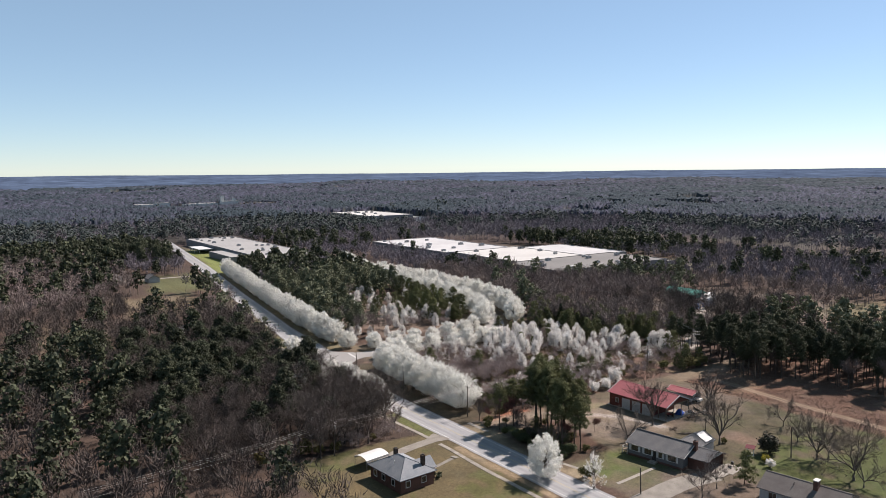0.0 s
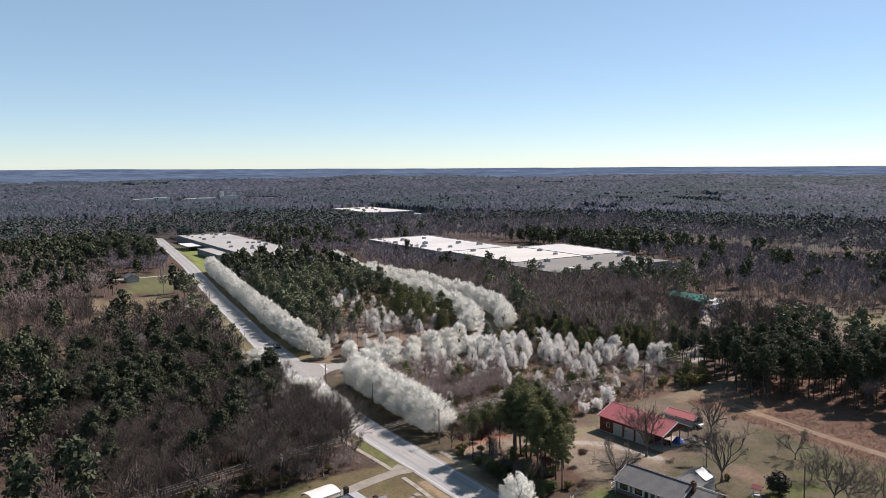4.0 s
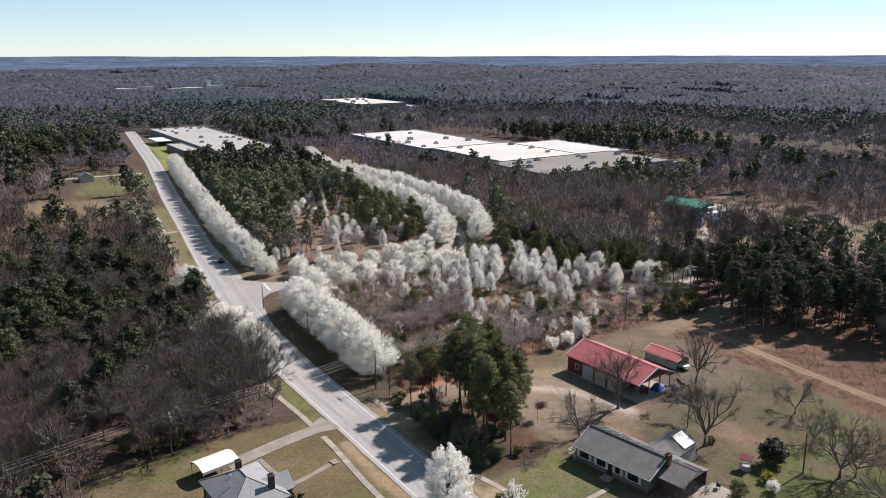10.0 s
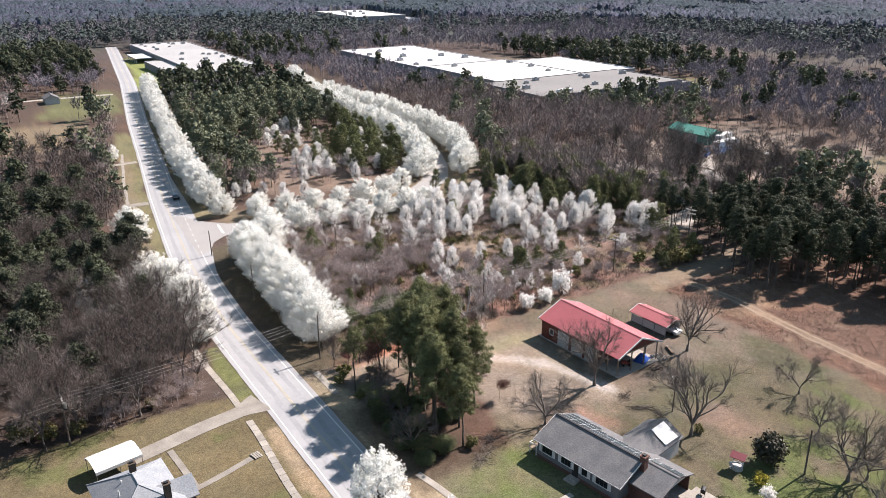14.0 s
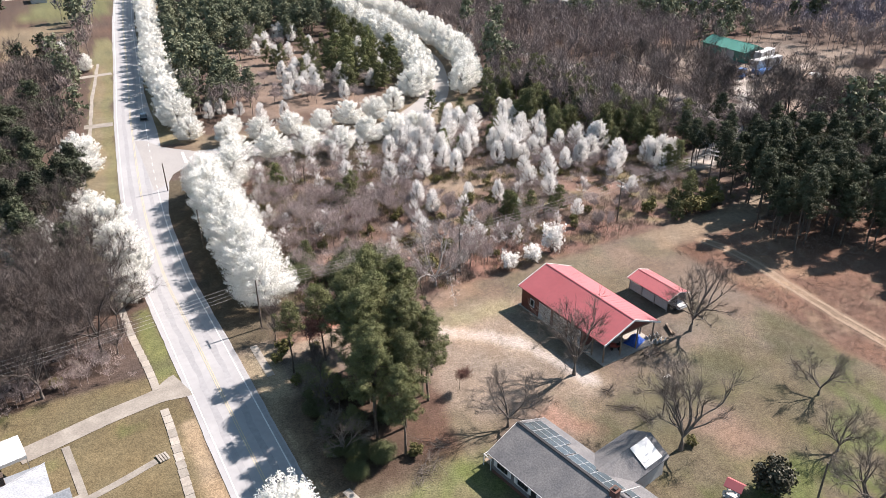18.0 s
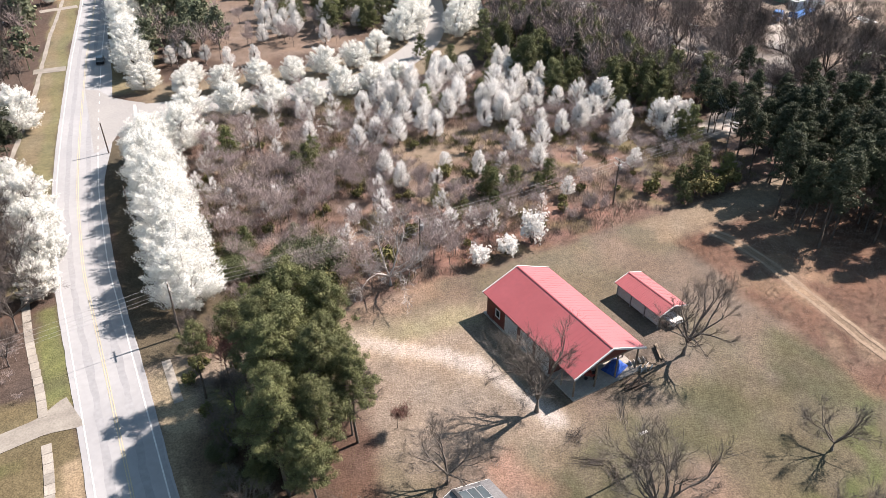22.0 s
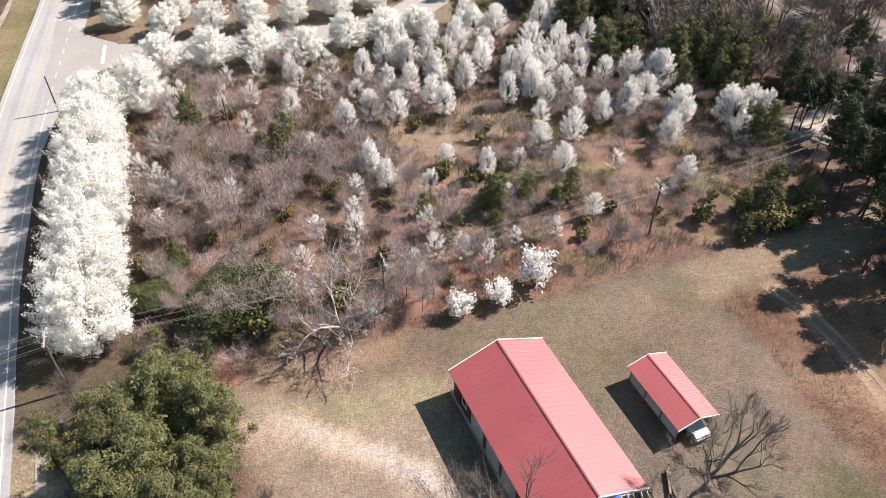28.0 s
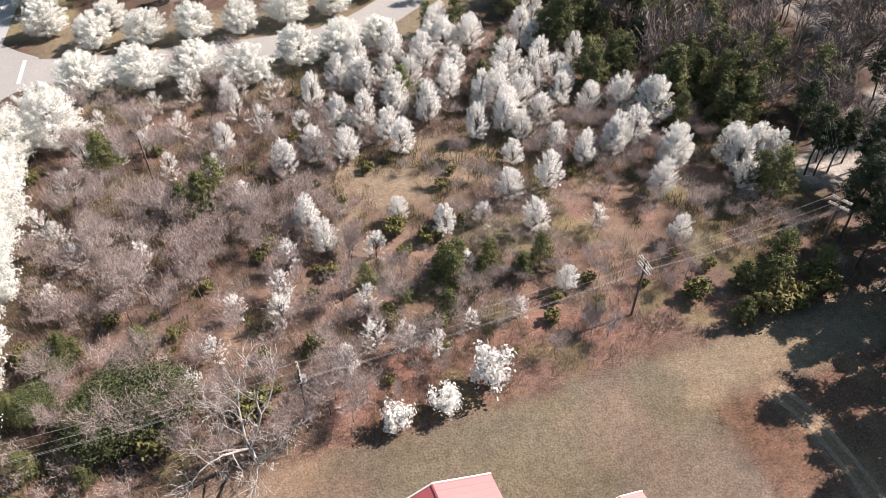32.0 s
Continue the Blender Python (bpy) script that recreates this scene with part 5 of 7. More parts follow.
# the woods further off, joined
mx, my = spots(-230, 380, -260, 430, 5.9, rn)
far = np.hypot(mx - 60, my - 40) < 380
loop = (mx > 24) & (mx < 100) & (my > 12) & (my < 150) & (rn.uniform(0, 1, len(mx)) < piny(mx, my))
for i in range(4):
    q = np.nonzero(loop)[0][i::4]
    scatter("pine_woods", "stand of tall green pines beside the road", join(*pine(260 + i, 15, 7.6, 1700, 0.27, 0.30, 0.55, 34, 0.07, 0.42, 4)), mx[q], my[q], rn.uniform(0.62, 1.0, len(q)), rn, "pine_mid", "woods")
for _ in range(44):
    x, y = rt.uniform(-24, 40), rt.uniform(262, 372)
    if x < float(road_x(y)) - 12:
        PINE_WOOD.plant(x, y, rt.uniform(0.85, 1.15), rt)
k = far & ~loop & ~(near_zone(mx, my)) & ~((my < -165) & (mx > -60)) & (np.hypot(mx + 60, my + 210) > 30)
k &= ~((mx > 128) & (mx < 200) & (my > -66) & (my < 6) & (rn.uniform(0, 1, len(mx)) < 0.75))
mx, my = mx[k], my[k]
p, u = piny(mx, my), rn.uniform(0, 1, len(mx))
low = np.where((mx > 80) & (mx < 128) & (my > -58) & (my < 4), 0.55, 1.0)
close = np.hypot(mx - 40, my + 60) < 215
for i in range(3):
    for near, leaves, leaf, twigs, twig in ((True, 430, 0.40, 230, 0.085), (False, 190, 0.62, 105, 0.15)):
        for side, mat in ((mx < -4, "pine_dark"), (mx >= -4, "pine_mid" if near else "pine_dark")):
            sel = (u < p) & (np.arange(len(mx)) % 3 == i) & (close == near) & side
            scatter("pine_woods", "dense stand of dark green pines", join(*pine(200 + i, 14.5, 7.4, leaves, leaf, 0.32, 0.7, 22, 0.085, 0.42, 3)), mx[sel], my[sel], low[sel] * rn.uniform(0.6, 1.1, sel.sum()), rn, mat, "woods")
        for side, mat in ((mx < -4, "twig_near" if near else "twig"), (mx >= -4, "twig" if near else "twig_far_haze")):
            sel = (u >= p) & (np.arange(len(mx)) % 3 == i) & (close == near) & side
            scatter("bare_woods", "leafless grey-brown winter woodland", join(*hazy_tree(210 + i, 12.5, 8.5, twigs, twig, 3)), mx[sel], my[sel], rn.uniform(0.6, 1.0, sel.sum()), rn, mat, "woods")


def far_crown(seed, h, w, n, size):
    """A far crown as a tuft of ragged faces."""
    rng = np.random.default_rng(seed)
    u = rng.normal(size=(n, 3))
    u /= np.linalg.norm(u, axis=1)[:, None]
    c = u * np.array([w / 2, w / 2, h * 0.4]) * rng.uniform(0.5, 1.0, (n, 1)) + np.array([0, 0, h * 0.6])
    return leaf_quads(c, size, rng, 0.7, out=u * 0.55 + np.array([0, 0, 1.0]))


def ring_spots(r0, r1, step, rng):
    n = int(math.pi * (r1 ** 2 - r0 ** 2) / step ** 2 * 0.42)
    r = np.sqrt(rng.uniform(r0 ** 2, r1 ** 2, n))
    a = rng.uniform(radians(-14), radians(112), n)
    x, y = 60 + r * np.cos(a), 40 + r * np.sin(a)
    k = ~open_ground(x, y)
    return x[k], y[k]


for j, (r0, r1, step, faces, size, grow) in enumerate(((375, 640, 8.0, 60, 0.72, 1.0), (640, 1000, 24, 24, 1.2, 1.0))):
    fx, fy = ring_spots(r0, r1, step, rn)
    p, u = piny(fx, fy), rn.uniform(0, 1, len(fx))
    for i in range(2):
        sel = (u < p) & (np.arange(len(fx)) % 2 == i)
        scatter("pine_woods", "far dark pine woods", far_crown(300 + i + 10 * j, 15, 6.5, faces, size), fx[sel], fy[sel], grow * rn.uniform(0.75, 1.1, sel.sum()), rn, "pine_far_haze", "woods", 1 / grow * rn.uniform(0.8, 1.15, sel.sum()))
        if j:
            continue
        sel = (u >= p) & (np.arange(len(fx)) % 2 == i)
        scatter("bare_woods", "far leafless winter woods", join(*hazy_tree(330 + i, 12, 9, 62, 0.2, 3)), fx[sel], fy[sel], grow * rn.uniform(0.75, 1.1, sel.sum()), rn, "twig_far_haze", "woods", 1 / grow * rn.uniform(0.8, 1.15, sel.sum()))


def build_canopy():
    """The unbroken canopy of the far woods as one rough sheet."""
    rng = np.random.default_rng(21)
    na, nr = 640, 400
    a = np.linspace(radians(0), radians(104), na)
    r = 600 * (2150 / 600) ** (np.arange(nr) / (nr - 1))
    A, R = np.meshgrid(a, r)
    A, R = A.ravel() + rng.uniform(-0.45, 0.45, A.size) * (a[1] - a[0]), R.ravel() * (1 + rng.uniform(-0.45, 0.45, R.size) * 0.0032)
    x, y = 60 + R * np.cos(A), 40 + R * np.sin(A)
    p = piny(x, y)
    tree = rng.uniform(0, 1, x.size) < np.maximum(0.10 + 0.35 * smooth(0.0, 0.8, ripple(x, y, 75)), smooth(0.25, 0.75, p))
    z = height(x, y) + np.where(tree, 12.5, 9.5) + rng.normal(size=x.size) * 1.25 + 1.5 * ripple(x, y, 22)
    gap = open_ground(x, y) | ((x > 170) & (x < 390) & (y > 915) & (y < 1060) & (ripple(x, y, 40) > -0.5)) | (ripple(x + 300, y, 120) > 0.93)
    z = np.where(gap | (R < 612), height(x, y) - 1.0, z)
    i = (np.arange(nr - 1)[:, None] * na + np.arange(na - 1)[None, :]).ravel()
    me = mesh_arrays("far_canopy", np.stack([x, y, z], 1), np.stack([i, i + 1, i + na + 1, i + na], 1))
    c = np.ones((x.size, 4), np.float32)
    # both tints pushed towards blue, distance haze put into the canopy colour
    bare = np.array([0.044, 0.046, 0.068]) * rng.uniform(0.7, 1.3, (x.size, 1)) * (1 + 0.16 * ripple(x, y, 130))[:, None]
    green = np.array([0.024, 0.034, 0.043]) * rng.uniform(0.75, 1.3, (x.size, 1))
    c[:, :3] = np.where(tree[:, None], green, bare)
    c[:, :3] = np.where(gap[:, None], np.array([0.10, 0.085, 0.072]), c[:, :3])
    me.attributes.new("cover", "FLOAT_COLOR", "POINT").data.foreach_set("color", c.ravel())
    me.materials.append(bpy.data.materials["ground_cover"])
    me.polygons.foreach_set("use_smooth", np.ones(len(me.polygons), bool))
    tagged(new("far_woods", me), "far winter woods, hazed blue-purple with dark pine patches", "woods", kind="stuff")


build_canopy()

# close-set trunks east of the field
ex, ey = spots(101, 205, -57, 150, 4.6, rn)
k = (line_distance(ex, ey, [140, 165, 178, 196, 215], [-55, -42, -26, -18, -24]) > 4) & (line_distance(ex, ey, LANE_X, LANE_Y) > 17)
k &= ~((ex > 126) & (ey < 6) & (rn.uniform(0, 1, len(ex)) < 0.7))
ex, ey = ex[k], ey[k]
for i in range(3):
    q = np.arange(len(ex)) % 3 == i
    scatter("bare_woods", "close-set leafless trees with dark trunks", join(*hazy_tree(430 + i, 13, 6, 170, 0.055)), ex[q], ey[q], rn.uniform(0.6, 1.0, q.sum()), rn, "twig", "woods")

# weeds and scrub
sx, sy = rn.uniform(16, 113, 8200), rn.uniform(-84.5, -14, 8200)
k = (ripple(sx, sy, 6) > -0.35) & (line_distance(sx, sy, LANE_X, LANE_Y) > 8) & ~((sx > 56) & (sx < 80) & (sy > -53) & (sy < -43) & (rn.uniform(0, 1, 8200) < 0.6))
sx, sy = sx[k], sy[k]


def tuft(seed, n, h, w, width):
    rng = np.random.default_rng(seed)
    p = rng.normal(size=(n, 3)) * np.array([w, w, 0])
    return slivers(p, p + rng.normal(size=(n, 3)) * np.array([0.35, 0.35, 0.1]) * h + np.array([0, 0, h]) * rng.uniform(0.4, 1, (n, 1)), width, rng)


tx, ty = rn.uniform(18, 108, 1900), rn.uniform(-84, -16, 1900)
tx[:60], ty[:60] = rn.uniform(32, 50, 60), rn.uniform(-84, -76, 60)
tx[60:120], ty[60:120] = rn.uniform(-27, -9, 60), rn.uniform(-84.5, -74, 60)
k = (line_distance(tx, ty, LANE_X, LANE_Y) > 9) & (ripple(tx, ty, 8) > np.where(tx < 56, 0.18, -0.15)) & ~((tx > 55) & (tx < 82) & (ty > -56) & (ty < -42)) & ~((tx > 62) & (ty < -77))
for i in range(3):
    q = k & (np.arange(1900) % 3 == i)
    scatter("thicket", "dense leafless thicket of grey saplings and briars", join(*hazy_tree(400 + i, 3.2, 4.0, 300, 0.020)), tx[q], ty[q], rn.uniform(0.4, 1.15, q.sum()) * (1 + 0.15 * (ty[q] > -60) * (tx[q] < 52)), rn, "thicket", "thicket")
scatter("scrub", "low russet and grey scrub", tuft(1, 34, 0.8, 0.6, 0.017), sx, sy, rn.uniform(0.5, 1.3, len(sx)), rn, "scrub", "scrub")
gx, gy = rn.uniform(82, 128, 9000), rn.uniform(-150, -93, 9000)
k = np.abs(gx - np.interp(gy, TRACK_Y[::-1], TRACK_X[::-1])) > 1.5
scatter("weeds", "rust-brown dry weeds", tuft(2, 14, 0.32, 0.45, 0.013), gx[k], gy[k], rn.uniform(0.5, 1.2, k.sum()), rn, "scrub", "weeds")
gx, gy = rn.uniform(8, 84, 15000), rn.uniform(-165, -86, 15000)
k = ripple(gx, gy, 12) + 0.4 * ripple(gx, gy, 4) > -0.15
scatter("grass_tufts", "scattered olive grass tufts on the pasture", tuft(3, 8, 0.10, 0.28, 0.014), gx[k], gy[k], rn.uniform(0.5, 1.2, k.sum()), rn, "scrub_green", "grass")

gx, gy = rn.uniform(17, 112, 2600), rn.uniform(-84, -16, 2600)
k = (ripple(gx + 20, gy, 9) + 0.5 * ripple(gx, gy, 3) > 0.25) & (line_distance(gx, gy, LANE_X, LANE_Y) > 9)
scatter("green_weeds", "olive green weeds and briars through the scrub", tuft(4, 44, 0.8, 0.5, 0.024), gx[k], gy[k], rn.uniform(0.5, 1.4, k.sum()), rn, "scrub_green", "weeds")


# ---- buildings ----
def window(parent, x, y, z, w, h, rz, name="window", panes=2):
    """A framed window on a wall; rz turns its outer side from -x."""
    f = part(name, Geo().box(0, 0, h / 2 + 0.04, 0.1, w + 0.2, 0.1).box(0, 0, -h / 2 - 0.04, 0.14, w + 0.24, 0.1).box(0, w / 2 + 0.05, 0, 0.1, 0.1, h).box(0, -w / 2 - 0.05, 0, 0.1, 0.1, h), "white_trim", parent)
    f.matrix_local = pose(x, y, z, 0, 0, rz)
    for i in range(panes):
        part("pane", box(0.02, -w / 2 + (i + 0.5) * w / panes, 0, 0.03, w / panes - 0.06, h), "glass", f)
    return f


def gable_roof(parent, x0, x1, y0, y1, eave, ridge, mat, over=0.4, thick=0.14, axis_y=True, name="roof_slope", ribs=0.0, proud=0.022):
    """Two slopes over a box whose ridge runs along y (or along x)."""
    cx, cy = (x0 + x1) / 2, (y0 + y1) / 2
    made = []
    if axis_y:
        half = (x1 - x0) / 2
        drop = (ridge - eave) / half * over
        for s in (-1, 1):
            e = cx + s * (half + over)
            c = [(cx, y0 - over, ridge), (e, y0 - over, eave - drop), (e, y1 + over, eave - drop), (cx, y1 + over, ridge)]
            made.append(part(name, Geo().slab(c if s > 0 else c[::-1], thick), mat, parent))
            if ribs:
                y = y0 - over + ribs / 2
                g = Geo()
                while y < y1 + over:
                    g.slab([(cx + s * 0.02, y - 0.03, ridge + proud), (e, y - 0.03, eave - drop + proud), (e, y + 0.03, eave - drop + proud), (cx + s * 0.02, y + 0.03, ridge + proud)][::s], 0.05)
                    y += ribs
                tagged(part("roof_rib", g, mat, parent), kind="stuff")
        part("ridge_cap", Geo().slab([(cx - 0.16, y0 - over, ridge + 0.01), (cx, y0 - over, ridge + 0.06), (cx, y1 + over, ridge + 0.06), (cx - 0.16, y1 + over, ridge + 0.01)][::-1], 0.05).slab([(cx, y0 - over, ridge + 0.06), (cx + 0.16, y0 - over, ridge + 0.01), (cx + 0.16, y1 + over, ridge + 0.01), (cx, y1 + over, ridge + 0.06)][::-1], 0.05), mat, parent)
    else:
        half = (y1 - y0) / 2
        drop = (ridge - eave) / half * over
        for s in (-1, 1):
            e = cy + s * (half + over)
            c = [(x0 - over, cy, ridge), (x0 - over, e, eave - drop), (x1 + over, e, eave - drop), (x1 + over, cy, ridge)]
            made.append(part(name, Geo().slab(c[::-1] if s > 0 else c, thick), mat, parent))
    return made


def gable_walls(parent, x0, x1, y0, y1, eave, ridge, mat, t=0.18, axis_y=True, skip=()):
    """Four walls, the end ones with gables."""
    if "w" not in skip:
        part("wall", box(x0 + t / 2, (y0 + y1) / 2, eave / 2, t, y1 - y0 - 2 * t, eave), mat, parent)
    if "e" not in skip:
        part("wall", box(x1 - t / 2, (y0 + y1) / 2, eave / 2, t, y1 - y0 - 2 * t, eave), mat, parent)
    for key, y in (("s", y0), ("n", y1 - t)):
        if key in skip:
            continue
        p = [(x0, 0), (x1, 0), (x1, eave)] + ([((x0 + x1) / 2, ridge - 0.16)] if axis_y else []) + [(x0, eave)]
        n = len(p)
        part("wall", Geo().add([(a, y, b) for a, b in p] + [(a, y + t, b) for a, b in p], [tuple(range(n)), tuple(range(2 * n - 1, n - 1, -1))] + [(i, n + i, n + (i + 1) % n, (i + 1) % n) for i in range(n)]), mat, parent)


def build_barn():
    b = thing("barn", 53.05, -103.95, 0, 3.2, "red metal-roofed barn with white garage doors and an open bay", "barn")
    x0, x1, y0, y1, eave, ridge = -5.05, 5.05, -9.2, 9.2, 3.85, 5.95
    part("floor_slab", box(0, 0, 0.06, 10.6, 19.4, 0.14), "concrete", b)
    gable_walls(b, x0, x1, y0 + 4.6, y1, eave, ridge, "barn_wall")
    gable_roof(b, x0, x1, y0, y1, eave, ridge, "red_metal", 0.45, 0.1, ribs=0.61, proud=0.008)
    for s in (-1, 1):
        for y in (y0 - 0.47, y1 + 0.47):
            part("gable_trim", Geo().slab([(0, y - 0.07, ridge + 0.07), (s * 5.55, y - 0.07, eave - 0.12), (s * 5.55, y + 0.07, eave - 0.12), (0, y + 0.07, ridge + 0.07)][::s], 0.26), "white_trim", b)
    for i, y in enumerate((3.6, 0.2, -3.1)):
        d = part("garage_door", box(x0 - 0.03, y, 1.5, 0.06, 2.7, 2.8), "siding_white", b, "white sectional garage door")
        for j in range(4):
            part("door_panel", box(x0 - 0.075, y, 0.5 + 0.68 * j, 0.03, 2.6, 0.62), "siding_white", d)
    window(b, x0 - 0.04, 6.6, 1.9, 0.8, 1.1, 0)
    part("door", box(x0 - 0.04, 8.0, 1.1, 0.06, 0.9, 2.1), "barn_wall", b)
    for x in (-4.9, -1.6, 1.6, 4.9):
        part("post", box(x, y0 + 0.12, eave / 2, 0.16, 0.16, eave + 0.1), "wood", b)
    for x in (-4.9, 4.9):
        part("post", box(x, y0 + 2.4, eave / 2, 0.16, 0.16, eave), "wood", b)
        part("beam", box(x, y0 + 2.3, eave - 0.1, 0.14, 4.4, 0.24), "wood", b)
    part("beam", box(0, y0 + 0.12, eave - 0.1, 9.9, 0.16, 0.24), "wood", b)
    part("gable_board", Geo().add([(-5, y0 + 0.05, eave), (5, y0 + 0.05, eave), (0, y0 + 0.05, ridge - 0.2), (-5, y0 + 0.2, eave), (5, y0 + 0.2, eave), (0, y0 + 0.2, ridge - 0.2)], [(0, 1, 2), (5, 4, 3), (0, 3, 4, 1), (1, 4, 5, 2), (2, 5, 3, 0)]), "barn_wall", b)
    # what stands in the open bay and beside it
    t = thing("tarpaulin_heap", 56.2, -111.6, 0.13, 20, "bright blue tarpaulin over a heap in the open bay", "tarpaulin")
    rng = random.Random(3)
    g, n = Geo(), 9
    v = [((i / (n - 1) - 0.5) * 3.0, (j / (n - 1) - 0.5) * 2.2, max(0.02, 1.25 * (1 - abs(i / (n - 1) - 0.5) ** 2 * 4.2) * (1 - abs(j / (n - 1) - 0.5) ** 2 * 4.0) + rng.uniform(-0.06, 0.06))) for j in range(n) for i in range(n)]
    g.add(v, [(j * n + i, j * n + i + 1, (j + 1) * n + i + 1, (j + 1) * n + i) for j in range(n - 1) for i in range(n - 1)])
    part("cover", g, "blue_tarp", t)
    tr = thing("riding_mower", 52.5, -111.5, 0.13, 60, "small red riding mower parked in the open bay", "mower")
    part("body", Geo().box(0, 0.35, 0.62, 0.55, 0.8, 0.45).box(0, -0.35, 0.5, 0.75, 0.9, 0.2), "machine_red", tr)
    part("seat", Geo().box(0, -0.4, 0.75, 0.45, 0.4, 0.12).box(0, -0.6, 0.95, 0.45, 0.1, 0.4), "rubber", tr)
    for x in (-0.45, 0.45):
        for y, r in ((0.55, 0.2), (-0.55, 0.28)):
            part("wheel", Geo().tube((x - 0.1, y, r), (x + 0.1, y, r), r, r, 12), "rubber", tr)
    wood = thing("woodpile", 56.4, -115.0, 0, 100, "pile of dark weathered logs and boards on the grass", "woodpile")
    for i in range(14):
        a = rng.uniform(-0.25, 0.25)
        c = Vector((rng.uniform(-0.9, 0.9), rng.uniform(-0.5, 0.5), 0.11 + 0.17 * (i % 2)))
        d = Vector((math.sin(a), math.cos(a), 0)) * rng.uniform(0.7, 1.4)
        part("log", Geo().tube(c - d, c + d, 0.11, 0.09, 7), "log", wood)
    brd = thing("lumber_stack", 63.0, -111.9, 0, 70, "low stack of pale boards beside the barn", "lumber")
    for i in range(7):
        part("board", box(rng.uniform(-0.4, 0.4), rng.uniform(-0.2, 0.2), 0.05 + 0.06 * i, 2.6, 0.22, 0.045, rng.uniform(-9, 9)), "wood", brd)
    for i in range(5):
        c = thing("garden_clutter", 57.6 + rng.uniform(0, 3.0), -112.6 + rng.uniform(-1.4, 1.6), 0.0, rng.uniform(0, 90), "small pale wooden crate beside the barn", "crate", "crates by the barn")
        part("crate_side", Geo().box(0, 0.3, 0.25, 0.8, 0.05, 0.5).box(0, -0.3, 0.25, 0.8, 0.05, 0.5), "siding_white", c)
        part("crate_base", box(0, 0, 0.06, 0.8, 0.56, 0.08), "wood", c)


def build_shelter():
    b = thing("vehicle_shelter", 68.0, -103.9, 0, 3.2, "small open shelter with a red corrugated roof and white side panels", "shelter")
    x0, x1, y0, y1, eave, ridge = -2.2, 2.2, -4.1, 4.1, 2.4, 3.15
    gable_roof(b, x0, x1, y0, y1, eave, ridge, "red_metal", 0.28, 0.07, ribs=0.36)
    for y in (y0 - 0.3, y1 + 0.3):
        for s in (-1, 1):
            part("gable_trim", Geo().slab([(0, y - 0.05, ridge + 0.05), (s * 2.52, y - 0.05, eave - 0.06), (s * 2.52, y + 0.05, eave - 0.06), (0, y + 0.05, ridge + 0.05)][::s], 0.14), "white_trim", b)
    for y in (y0 + 0.1, -1.35, 1.35, y1 - 0.1):
        for x in (x0 + 0.08, x1 - 0.08):
            part("post", box(x, y, 1.2, 0.1, 0.1, 2.4), "galvanised", b)
    for y in (-2.7, 0, 2.7):
        part("side_panel", box(x0 + 0.16, y, 1.05, 0.05, 2.5, 1.5), "siding_white", b, "white side panel")
    part("side_panel", box(x1 - 0.16, 0, 1.2, 0.05, 7.8, 1.8), "siding_white", b)
    v = thing("pickup_truck", 68.5, -106.6, 0, 3, "white pickup truck parked under the red shelter", "truck")
    part("body", Geo().box(0, 0, 0.75, 1.8, 5.0, 0.55).box(0, 0.3, 1.3, 1.65, 1.7, 0.6), "white_metal", v)
    part("windscreen", box(0, -0.57, 1.3, 1.5, 0.05, 0.45), "glass", v)
    part("bumper", box(0, -2.55, 0.6, 1.7, 0.15, 0.2), "galvanised", v)
    for x in (-0.82, 0.82):
        for y in (-1.6, 1.6):
            part("wheel", Geo().tube((x - 0.12, y, 0.38), (x + 0.12, y, 0.38), 0.38, 0.38, 14), "rubber", v)


